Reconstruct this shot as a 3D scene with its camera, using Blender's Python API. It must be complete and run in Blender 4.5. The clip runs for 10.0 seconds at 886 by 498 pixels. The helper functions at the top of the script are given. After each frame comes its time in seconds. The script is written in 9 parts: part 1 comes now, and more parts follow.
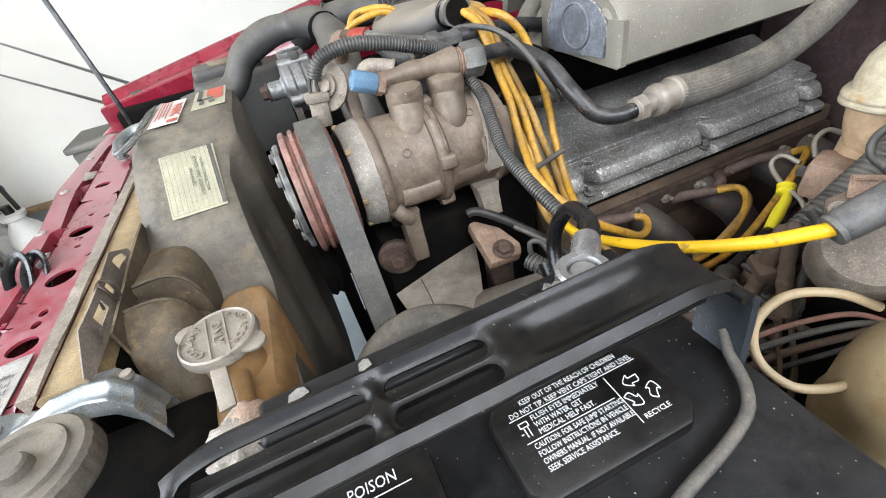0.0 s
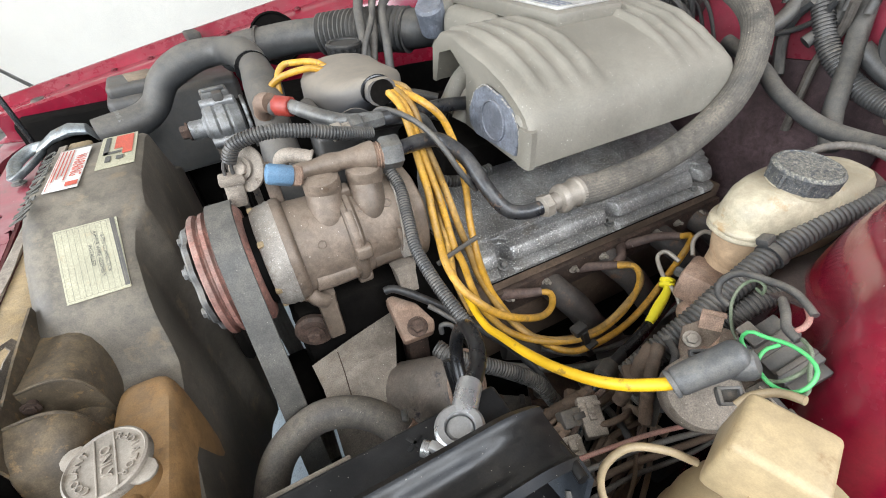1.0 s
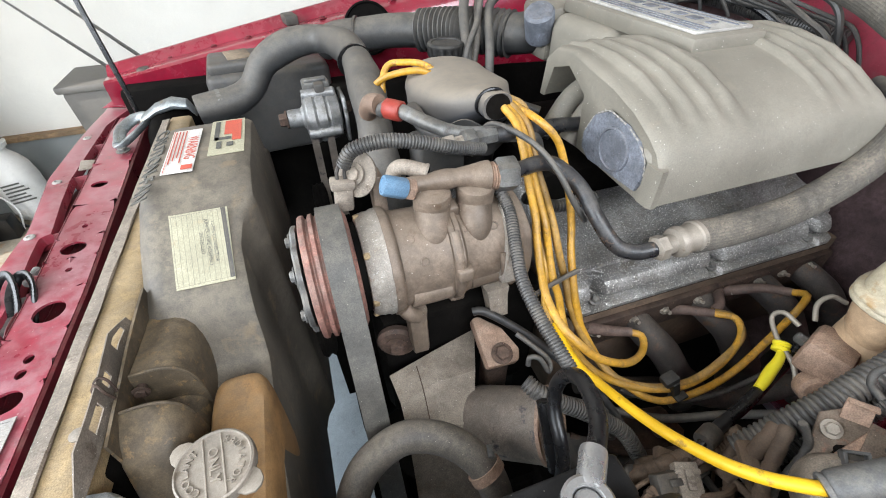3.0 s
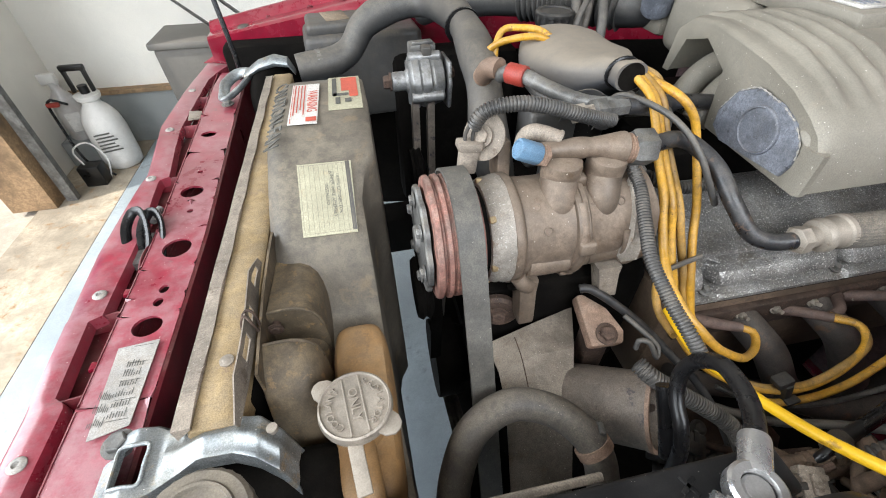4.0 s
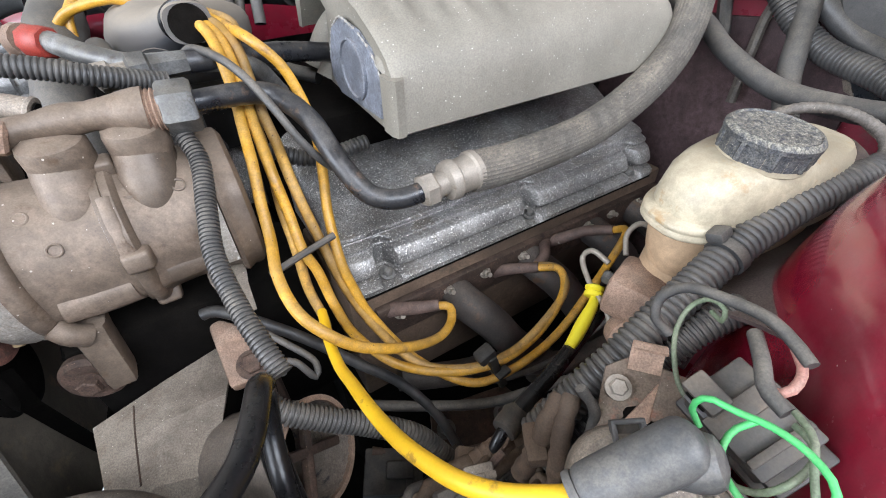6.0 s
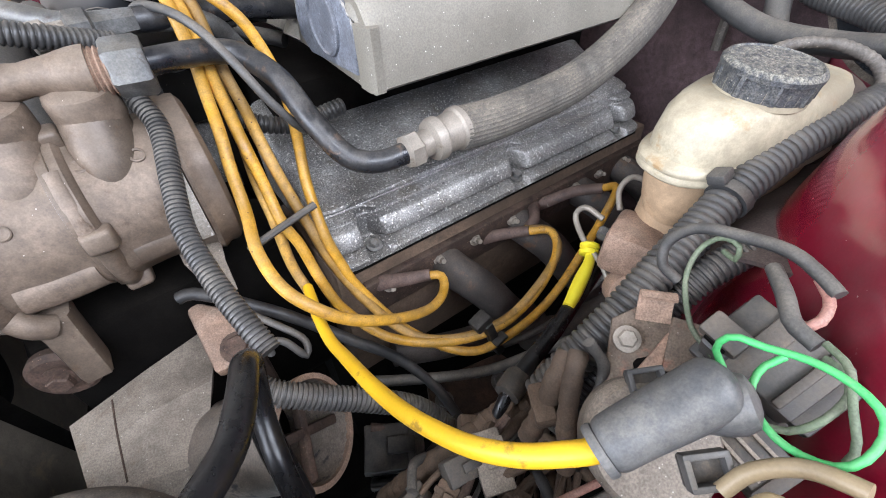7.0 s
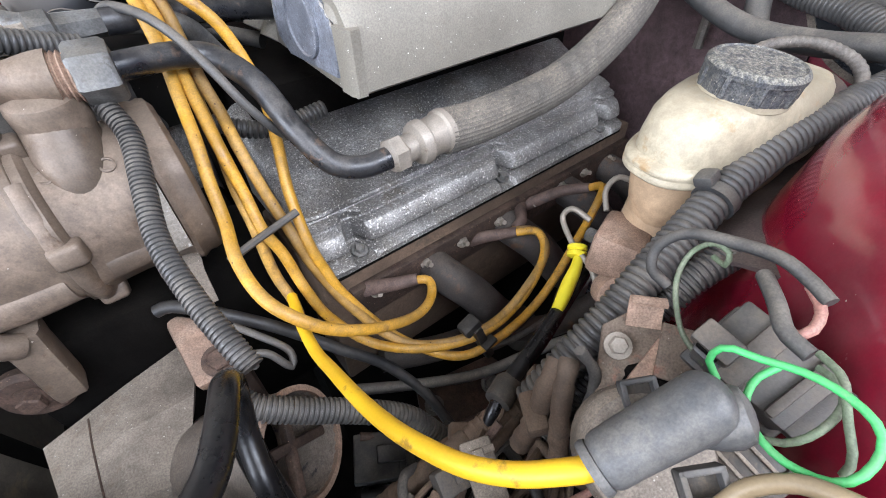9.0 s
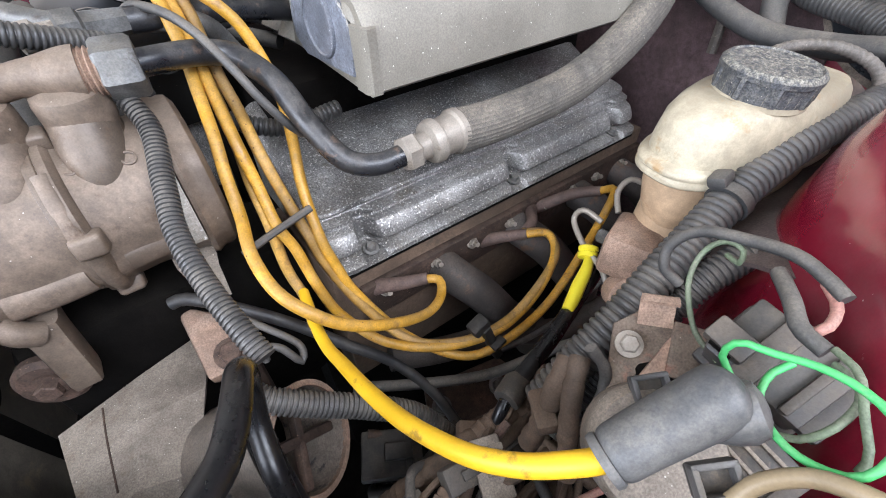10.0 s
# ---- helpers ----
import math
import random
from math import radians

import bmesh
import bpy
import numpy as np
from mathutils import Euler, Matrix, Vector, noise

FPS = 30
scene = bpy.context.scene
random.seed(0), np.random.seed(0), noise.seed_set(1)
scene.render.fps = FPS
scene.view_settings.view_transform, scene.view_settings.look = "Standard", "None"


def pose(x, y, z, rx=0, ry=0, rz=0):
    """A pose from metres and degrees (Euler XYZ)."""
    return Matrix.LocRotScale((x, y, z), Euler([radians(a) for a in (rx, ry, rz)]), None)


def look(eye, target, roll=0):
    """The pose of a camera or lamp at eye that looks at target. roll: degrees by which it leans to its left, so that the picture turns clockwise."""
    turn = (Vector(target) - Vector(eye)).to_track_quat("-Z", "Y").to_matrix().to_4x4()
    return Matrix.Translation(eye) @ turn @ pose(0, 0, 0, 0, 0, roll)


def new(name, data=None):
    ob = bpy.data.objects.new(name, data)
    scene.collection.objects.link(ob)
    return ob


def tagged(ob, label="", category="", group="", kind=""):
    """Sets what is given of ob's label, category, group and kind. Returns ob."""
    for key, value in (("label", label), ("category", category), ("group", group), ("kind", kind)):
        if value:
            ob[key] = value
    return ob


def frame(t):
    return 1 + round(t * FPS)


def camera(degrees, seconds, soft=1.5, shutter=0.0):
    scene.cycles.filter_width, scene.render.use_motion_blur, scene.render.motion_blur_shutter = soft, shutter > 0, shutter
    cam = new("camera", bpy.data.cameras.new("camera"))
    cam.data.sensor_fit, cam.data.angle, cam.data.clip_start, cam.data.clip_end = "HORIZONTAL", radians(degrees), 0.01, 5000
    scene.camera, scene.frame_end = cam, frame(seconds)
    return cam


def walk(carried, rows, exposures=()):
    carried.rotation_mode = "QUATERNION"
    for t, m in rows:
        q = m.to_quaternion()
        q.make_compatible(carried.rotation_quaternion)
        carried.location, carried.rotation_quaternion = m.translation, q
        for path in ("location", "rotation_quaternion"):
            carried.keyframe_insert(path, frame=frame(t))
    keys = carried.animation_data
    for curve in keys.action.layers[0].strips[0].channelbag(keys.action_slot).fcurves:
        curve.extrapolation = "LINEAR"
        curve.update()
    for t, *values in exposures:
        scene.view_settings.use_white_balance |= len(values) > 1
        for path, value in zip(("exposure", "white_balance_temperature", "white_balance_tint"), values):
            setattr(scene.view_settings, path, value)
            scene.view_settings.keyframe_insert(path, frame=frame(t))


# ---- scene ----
cam = camera(93.0, 10.0, soft=1.0)
METRES, EYE, TILT, LEAN, TURN = 0.9, 1.25, -35.0, 0.0, -20.0
PATH = [
    (0, (0.053, 0.083, 1.048), (0.491, 1.624, -0.15), -12.2),
    (0.5, (0.055, 0.096, 1.039), (0.523, 1.563, -0.238), -10.1),
    (1, (0.119, 0.111, 1.142), (0.762, 1.512, -0.133), -4.5),
    (1.5, (0.181, 0.087, 1.198), (0.958, 1.473, -0.017), -1.9),
    (2, (0.272, 0.09, 1.188), (1.1, 1.45, -0.023), -1.0),
    (2.5, (0.205, 0.13, 1.186), (0.915, 1.537, -0.045), -0.7),
    (3, (0.068, 0.174, 1.16), (0.544, 1.619, -0.139), -1.2),
    (3.2, (0.021, 0.187, 1.15), (0.444, 1.631, -0.167), -0.7),
    (4.3, (-0.017, 0.19, 1.145), (0.256, 1.621, -0.226), -0.7),
    (4.5, (-0.011, 0.189, 1.146), (0.299, 1.609, -0.228), -0.3),
    (5, (0.051, 0.177, 1.121), (0.541, 1.568, -0.23), 1.0),
    (5.5, (0.172, 0.173, 1.093), (0.884, 1.485, -0.239), 1.9),
    (6, (0.252, 0.169, 1.049), (1.066, 1.455, -0.248), -0.5),
    (7.3, (0.249, 0.178, 1.027), (1.095, 1.353, -0.353), -2.2),
    (7.5, (0.253, 0.178, 1.031), (1.096, 1.358, -0.347), -2.9),
    (8, (0.253, 0.181, 1.029), (1.118, 1.348, -0.345), -2.7),
    (8.5, (0.255, 0.182, 1.029), (1.139, 1.339, -0.343), -1.9),
    (9, (0.255, 0.184, 1.028), (1.142, 1.327, -0.353), -1.4),
    (9.5, (0.253, 0.182, 1.024), (1.134, 1.335, -0.353), -1.4),
    (10, (0.25, 0.181, 1.025), (1.117, 1.363, -0.336), -1.5),
]
EXPOSURES = [(0.0, 0.05, 6300, 10), (1.0, 0.05, 6300, 10), (2.0, 0.05, 6300, 10), (3.0, 0.05, 6300, 10), (4.5, -0.1, 6450, 10), (5.5, 0.05, 6250, 10), (6.0, 0.15, 6100, 13), (7.5, 0.27, 6000, 15), (10.0, 0.27, 6000, 15)]
walk(cam, [(t, look(eye, target, roll)) for t, eye, target, roll in PATH], EXPOSURES)

# ---- world and light ----
world = bpy.data.worlds.new("sky")
scene.world = world
world.use_nodes = True
_bg = world.node_tree.nodes["Background"]
_sky = world.node_tree.nodes.new("ShaderNodeTexSky")
_sky.sky_type, _sky.sun_disc, _sky.sun_elevation, _sky.sun_rotation = "NISHITA", False, radians(50), radians(200)
world.node_tree.links.new(_sky.outputs[0], _bg.inputs[0])
_bg.inputs[1].default_value = 0.15


def area(name, m, sx, sy, watts, colour=(1, 1, 1)):
    lamp = bpy.data.lights.new(name, "AREA")
    lamp.shape, lamp.size, lamp.size_y, lamp.energy, lamp.color = "RECTANGLE", sx, sy, watts, colour
    ob = new(name, lamp)
    ob.matrix_world = m
    return ob


# daylight in the open garage door ahead of the car
area("daylight_front_door", look((-1.58, 0.25, 1.65), (0.3, 0.5, 0.85)), 2.4, 1.25, 84, (0.93, 0.97, 1.0))
# added fill lamp behind the camera; its opening is assumed
area("side_fill", look((0.42, -0.93, 2.12), (0.36, 0.42, 0.75)), 1.7, 0.75, 50, (0.93, 0.97, 1.0))
_sun = bpy.data.lights.new("sun", "SUN")
_sun.energy, _sun.angle, _sun.color = 5.0, radians(0.6), (1.0, 0.95, 0.88)
new("sun", _sun).matrix_world = look((-6, -2.5, 9), (0, 0, 0))


# ---- materials ----
def mat(name, base, rough=0.6, metal=0.0, dust=0.0, grain=120.0, stain=9.0, vary=0.25, bump=0.15, dust_colour=(0.30, 0.25, 0.19), coat=0.0, spots=0.0, spot_colour=(0.1, 0.05, 0.03), fleck=0.0, fleck_colour=(0.6, 0.56, 0.5), speck=0.0, speck_size=570.0, micro=0.18, spec=0.5, even=0.0):
    """A worn surface: stains, grain and pores at three scales, relief, specks, and dust that settles on what faces up."""
    m = bpy.data.materials.new(name)
    m.use_nodes = True
    t = m.node_tree
    n, l = t.nodes, t.links
    b = n["Principled BSDF"]
    tc = n.new("ShaderNodeTexCoord")
    info = n.new("ShaderNodeObjectInfo")
    add = n.new("ShaderNodeVectorMath")
    add.operation = "MULTIPLY_ADD"
    l.new(info.outputs["Random"], add.inputs[0])
    add.inputs[1].default_value = (3.1, 1.7, 2.3)
    l.new(tc.outputs["Object"], add.inputs[2])

    def noise_at(scale, detail, rough_n=0.6):
        x = n.new("ShaderNodeTexNoise")
        x.inputs["Scale"].default_value, x.inputs["Detail"].default_value, x.inputs["Roughness"].default_value = scale, detail, rough_n
        l.new(add.outputs[0], x.inputs["Vector"])
        return x.outputs[0]

    def ramp(src, a, z, lo=0.0, hi=1.0):
        x = n.new("ShaderNodeMapRange")
        x.inputs[1].default_value, x.inputs[2].default_value, x.inputs[3].default_value, x.inputs[4].default_value = a, z, lo, hi
        l.new(src, x.inputs[0])
        return x.outputs[0]

    def calc(op, a, c):
        x = n.new("ShaderNodeMath")
        x.operation = op
        for s, v in ((x.inputs[0], a), (x.inputs[1], c)):
            if isinstance(v, (int, float)):
                s.default_value = v
            else:
                l.new(v, s)
        return x.outputs[0]

    def mix(f, a, c):
        x = n.new("ShaderNodeMix")
        x.data_type = "RGBA"
        if isinstance(f, float):
            x.inputs[0].default_value = f
        else:
            l.new(f, x.inputs[0])
        for s, v in ((x.inputs[6], a), (x.inputs[7], c)):
            if isinstance(v, tuple):
                s.default_value = (*v[:3], 1)
            else:
                l.new(v, s)
        return x.outputs[2]

    fine, broad = noise_at(grain, 4), noise_at(stain, 5, 0.65)
    pores = noise_at(max(850.0, grain * 2.2), 2, 0.6)
    dark = tuple(c * (1 - min(0.85, vary * 1.35)) for c in base)
    light = tuple(min(1, c * (1 + vary * 0.7)) for c in base)
    col = mix(ramp(broad, 0.38, 0.62), dark, light)
    col = mix(ramp(noise_at(stain * 5.5, 5, 0.7), 0.43, 0.62), col, mix(0.35 + 0.5 * vary, col, dark))
    col = mix(ramp(fine, 0.46, 0.64), col, mix(0.25 + 0.6 * vary, col, dark))
    if spots:
        col = mix(ramp(noise_at(stain * 3.3, 6, 0.7), 0.62 - 0.12 * spots, 0.66), col, spot_colour)
    if fleck:
        col = mix(ramp(noise_at(grain * 1.6, 3, 0.5), 0.68 - 0.10 * fleck, 0.73 - 0.08 * fleck), col, fleck_colour)
    rough_out = ramp(broad, 0.3, 0.7, max(0.02, rough - 0.12), min(1, rough + 0.14))
    if dust:
        geo = n.new("ShaderNodeNewGeometry")
        sep = n.new("ShaderNodeSeparateXYZ")
        l.new(geo.outputs["Normal"], sep.inputs[0])
        up = ramp(sep.outputs[2], -0.35, 0.9)
        k = calc("MULTIPLY", calc("MULTIPLY", up, ramp(noise_at(stain * 2.2, 6, 0.72), 0.38, 0.58, even)), dust * 1.05)
        k = calc("MULTIPLY", k, ramp(noise_at(grain * 0.5, 4, 0.7), 0.34, 0.56, 0.25 + 0.65 * even, 1.0))
        col = mix(k, col, dust_colour)
        r2 = n.new("ShaderNodeMix")
        l.new(k, r2.inputs[0])
        l.new(rough_out, r2.inputs[2])
        r2.inputs[3].default_value = 0.92
        rough_out = r2.outputs[0]
    if micro:
        tone = n.new("ShaderNodeMix")
        tone.data_type, tone.blend_type = "RGBA", "MULTIPLY"
        tone.inputs[0].default_value = 1.0
        l.new(col, tone.inputs[6])
        l.new(ramp(pores, 0.34, 0.66, 1 - 1.3 * micro, 1 + 1.1 * micro), tone.inputs[7])
        col = tone.outputs[2]
    if speck:
        vo = n.new("ShaderNodeTexVoronoi")
        vo.inputs["Scale"].default_value = speck_size
        l.new(add.outputs[0], vo.inputs["Vector"])
        sc = n.new("ShaderNodeSeparateColor")
        l.new(vo.outputs["Color"], sc.inputs[0])
        dot = calc("MULTIPLY", calc("LESS_THAN", vo.outputs["Distance"], calc("MULTIPLY", sc.outputs[1], 0.27)), calc("GREATER_THAN", sc.outputs[0], 1 - speck))
        col = mix(dot, col, fleck_colour)
    l.new(col, b.inputs["Base Color"])
    l.new(rough_out, b.inputs["Roughness"])
    b.inputs["Metallic"].default_value = metal
    b.inputs["Specular IOR Level"].default_value = spec
    b.inputs["Coat Weight"].default_value = coat
    b.inputs["Coat Roughness"].default_value = 0.10
    if bump:
        bp = n.new("ShaderNodeBump")
        bp.inputs["Strength"].default_value, bp.inputs["Distance"].default_value = 1.0, 1.0
        h = calc("MULTIPLY", broad, bump * 0.0045)
        h = calc("ADD", h, calc("MULTIPLY", fine, bump * 0.0016 * min(1.0, 150 / grain)))
        h = calc("ADD", h, calc("MULTIPLY", pores, 0.00004 + bump * 0.0003))
        l.new(h, bp.inputs["Height"])
        l.new(bp.outputs[0], b.inputs["Normal"])
    return m


RED = mat("red_paint", (0.27, 0.007, 0.028), 0.2, 0, 0.24, coat=0.9, vary=0.22, bump=0.012, stain=4, micro=0.04, speck=0.02, speck_size=450, fleck_colour=(0.45, 0.30, 0.28), dust_colour=(0.34, 0.15, 0.15))
# dusty faded red, with the outdoor reflection's pale sheen put into its colour
RED_OLD_SHEEN = mat("faded_and_sheen_red_paint", (0.29, 0.018, 0.040), 0.24, 0, 0.5, coat=0.7, vary=0.3, bump=0.02, stain=5, micro=0.05, spots=0.25, spot_colour=(0.17, 0.035, 0.04), speck=0.05, speck_size=420, fleck_colour=(0.5, 0.38, 0.34), dust_colour=(0.42, 0.25, 0.26), even=0.1)
# darker red for sunken and side faces: shade put into the paint colour
RED_DARK = mat("red_paint_shade_dark", (0.17, 0.012, 0.022), 0.38, 0, 0.5, vary=0.35, bump=0.05, micro=0.12, speck=0.08, speck_size=390, fleck_colour=(0.42, 0.30, 0.26), dust_colour=(0.25, 0.125, 0.11))
RED_FIRE = mat("dusty_firewall_paint", (0.40, 0.048, 0.080), 0.36, 0, 0.55, vary=0.3, bump=0.05, micro=0.08, stain=4, spots=0.62, spot_colour=(0.24, 0.085, 0.095), speck=0.03, speck_size=300, fleck_colour=(0.55, 0.42, 0.33), dust_colour=(0.40, 0.22, 0.21))
FIRE_LOW = mat("grimy_lower_firewall", (0.12, 0.078, 0.080), 0.7, 0, 0.5, vary=0.4, spec=0.3, dust_colour=(0.15, 0.105, 0.095))
BOOSTER = mat("blue_black_enamel", (0.030, 0.037, 0.046), 0.28, 0.1, 0.3, vary=0.35, stain=12, spots=0.3, spot_colour=(0.10, 0.085, 0.065), dust_colour=(0.12, 0.115, 0.105))
LEDGE = mat("dusty_inner_wing", (0.075, 0.052, 0.048), 0.7, 0, 0.7, vary=0.35, stain=6, spec=0.3, dust_colour=(0.15, 0.12, 0.10), even=0.4)
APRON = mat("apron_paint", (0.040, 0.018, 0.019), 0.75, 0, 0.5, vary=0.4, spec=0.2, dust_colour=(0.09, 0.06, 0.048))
DIRT = mat("caked_dirt_metal", (0.125, 0.082, 0.054), 0.85, 0, 0.45, vary=0.35, bump=0.3, grain=160, stain=9, micro=0.12, spots=0.3, spot_colour=(0.07, 0.05, 0.035), dust_colour=(0.18, 0.132, 0.092))
GREY_PL = mat("dusty_shroud_plastic", (0.135, 0.115, 0.09), 0.62, 0, 0.55, vary=0.3, stain=7, grain=160, micro=0.12, spots=0.35, spot_colour=(0.19, 0.145, 0.095), dust_colour=(0.27, 0.23, 0.17))
BLACK_PL = mat("black_plastic", (0.0085, 0.0080, 0.0078), 0.34, 0, 0.18, vary=0.35, bump=0.07, grain=300, stain=16, speck=0.06, speck_size=600, spec=0.38, fleck_colour=(0.16, 0.145, 0.12), dust_colour=(0.055, 0.046, 0.036))
BRKT = mat("dust_browned_steel", (0.21, 0.155, 0.115), 0.7, 0.15, 0.5, vary=0.35, bump=0.25, stain=22, grain=260, spots=0.4, speck=0.08, fleck_colour=(0.42, 0.36, 0.30), spot_colour=(0.25, 0.11, 0.07), dust_colour=(0.27, 0.215, 0.16))
FLAP = mat("blue_black_flap", (0.020, 0.024, 0.030), 0.40, 0, 0.4, vary=0.35, bump=0.12, grain=260, stain=26, speck=0.04, fleck_colour=(0.20, 0.20, 0.19), dust_colour=(0.060, 0.064, 0.068))
POCKET = mat("ochre_dusted_shroud_plastic", (0.105, 0.080, 0.052), 0.55, 0, 0.55, vary=0.4, stain=22, grain=160, micro=0.10, spots=0.5, spot_colour=(0.20, 0.125, 0.055), dust_colour=(0.225, 0.165, 0.095))
BLACK_LID = mat("black_battery_case", (0.009, 0.009, 0.010), 0.42, 0, 0.2, vary=0.3, bump=0.10, grain=500, stain=12, speck=0.08, speck_size=560, spec=0.4, fleck_colour=(0.22, 0.20, 0.18), dust_colour=(0.045, 0.042, 0.038))
# grimy near-black: shade of the deep bay and of openings put into colour
DARK = mat("grime_and_shade_black", (0.006, 0.0052, 0.0045), 0.85, 0, 0.3, vary=0.45, bump=0.3, spec=0.08, dust_colour=(0.020, 0.0165, 0.0125))
RUBBER = mat("dusty_rubber", (0.055, 0.055, 0.055), 0.42, 0, 0.6, even=0.45, vary=0.25, stain=11, grain=260, micro=0.14, dust_colour=(0.225, 0.195, 0.155), bump=0.08)
RUBBER_BK = mat("black_rubber", (0.008, 0.008, 0.009), 0.25, 0, 0.10, vary=0.3, stain=22, dust_colour=(0.11, 0.10, 0.085), bump=0.06, spec=0.45)
PIPE = mat("chipped_black_paint", (0.026, 0.027, 0.031), 0.3, 0.1, 0.5, vary=0.4, stain=20, grain=160, bump=0.1, spots=0.25, spot_colour=(0.10, 0.065, 0.045), dust_colour=(0.15, 0.135, 0.115))
HOSE_LT = mat("worn_grey_rubber", (0.115, 0.10, 0.086), 0.55, 0, 0.5, vary=0.35, stain=18, grain=240, speck=0.08, fleck_colour=(0.33, 0.29, 0.23), dust_colour=(0.25, 0.215, 0.165), bump=0.14)
BRAID = mat("braided_hose_rubber", (0.105, 0.095, 0.08), 0.85, 0, 0.55, vary=0.3, stain=14, speck=0.05, fleck_colour=(0.42, 0.37, 0.30), dust_colour=(0.29, 0.245, 0.19), bump=0.35, grain=600, micro=0.3)
ALU = mat("cast_aluminium", (0.38, 0.37, 0.355), 0.42, 0.45, 0.32, vary=0.4, bump=0.5, grain=300, stain=9, spots=0.3, fleck=0.85, fleck_colour=(0.74, 0.72, 0.68), speck=0.18, speck_size=520, micro=0.38, spot_colour=(0.17, 0.155, 0.135), dust_colour=(0.30, 0.26, 0.205))
ALU_DULL = mat("dull_aluminium", (0.33, 0.33, 0.325), 0.42, 0.5, 0.3, vary=0.35, bump=0.15, grain=260, stain=20, micro=0.14, spots=0.3, spot_colour=(0.13, 0.12, 0.105), dust_colour=(0.30, 0.265, 0.215))
CEIL = mat("ceiling_board", (0.52, 0.50, 0.47), 0.85, vary=0.06, grain=60, stain=2, bump=0.05)
PLENUM = mat("painted_intake_casting", (0.222, 0.203, 0.165), 0.5, 0.05, 0.4, vary=0.14, bump=0.15, grain=380, stain=9, spots=0.12, speck=0.08, speck_size=495, micro=0.12, fleck_colour=(0.70, 0.67, 0.60), spot_colour=(0.22, 0.195, 0.155), dust_colour=(0.35, 0.31, 0.25), even=0.5)
PLENUM_IN = mat("grey_intake_plug", (0.20, 0.215, 0.25), 0.55, 0.05, 0.2, vary=0.35, bump=0.25, stain=26, grain=300, spots=0.35, spot_colour=(0.08, 0.085, 0.10), speck=0.08, fleck_colour=(0.5, 0.5, 0.5))
COMP = mat("dirty_compressor_casting", (0.185, 0.136, 0.099), 0.42, 0.15, 0.55, vary=0.40, bump=0.09, grain=220, stain=14, spots=0.4, micro=0.09, spot_colour=(0.105, 0.066, 0.040), speck=0.05, speck_size=330, fleck_colour=(0.48, 0.42, 0.35), dust_colour=(0.280, 0.220, 0.166), even=0.40)
COMP_LT = mat("corroded_light_casting", (0.42, 0.375, 0.32), 0.55, 0.25, 0.25, vary=0.3, bump=0.5, grain=330, stain=20, spots=0.35, micro=0.15, fleck=0.35, fleck_colour=(0.66, 0.63, 0.58), spot_colour=(0.24, 0.18, 0.13))
PINK = mat("faded_red_pulley", (0.36, 0.17, 0.13), 0.65, 0.1, 0.5, vary=0.45, stain=26, spots=0.5, spot_colour=(0.16, 0.10, 0.08), dust_colour=(0.40, 0.30, 0.25))
BELT = mat("belt_rubber", (0.10, 0.094, 0.083), 0.6, 0, 0.4, vary=0.25, stain=20, grain=260, speck=0.06, fleck_colour=(0.33, 0.3, 0.25), dust_colour=(0.22, 0.195, 0.16))
STEEL = mat("zinc_steel", (0.20, 0.198, 0.19), 0.45, 0.45, 0.4, vary=0.4, stain=22, spots=0.35, spot_colour=(0.09, 0.08, 0.07), micro=0.12, dust_colour=(0.30, 0.265, 0.21))
STEEL_BLUE = mat("galvanised_bracket", (0.36, 0.39, 0.40), 0.36, 0.65, 0.35, vary=0.35, stain=15, grain=200, spots=0.45, speck=0.08, fleck_colour=(0.75, 0.74, 0.7), spot_colour=(0.30, 0.25, 0.18), dust_colour=(0.36, 0.33, 0.27))
BRIGHT = mat("bright_lead_clamp", (0.55, 0.545, 0.54), 0.30, 0.8, 0.1, vary=0.18, stain=30, bump=0.06, micro=0.05)
RUST = mat("rusty_iron", (0.085, 0.052, 0.038), 0.72, 0.15, 0.35, vary=0.5, bump=0.5, stain=22, grain=240, speck=0.1, fleck_colour=(0.26, 0.17, 0.11), dust_colour=(0.17, 0.12, 0.085))
IRON = mat("heat_greyed_iron", (0.085, 0.073, 0.066), 0.6, 0.2, 0.4, vary=0.35, bump=0.2, stain=10, grain=240, spots=0.35, spot_colour=(0.13, 0.075, 0.045), dust_colour=(0.17, 0.135, 0.105))
RUST_LT = mat("pale_rust_brass", (0.36, 0.235, 0.165), 0.75, 0.15, 0.35, vary=0.35, bump=0.35, stain=20, dust_colour=(0.40, 0.31, 0.24))
PLATE = mat("dusty_sheet_metal", (0.30, 0.25, 0.20), 0.68, 0.18, 0.5, vary=0.35, bump=0.25, stain=14, grain=260, spots=0.35, speck=0.14, fleck_colour=(0.58, 0.53, 0.46), spot_colour=(0.13, 0.10, 0.075), dust_colour=(0.40, 0.34, 0.27))
BRACKET = mat("dusty_bracket_sheet", (0.33, 0.275, 0.22), 0.55, 0.25, 0.5, vary=0.4, bump=0.2, stain=6, grain=240, spots=0.45, speck=0.10, fleck_colour=(0.66, 0.61, 0.54), spot_colour=(0.17, 0.12, 0.082), dust_colour=(0.44, 0.38, 0.31))
TAN = mat("tan_radiator_tank", (0.34, 0.19, 0.075), 0.5, 0, 0.45, vary=0.3, stain=9, micro=0.08, bump=0.1, spots=0.3, spot_colour=(0.20, 0.115, 0.055), dust_colour=(0.30, 0.21, 0.12))
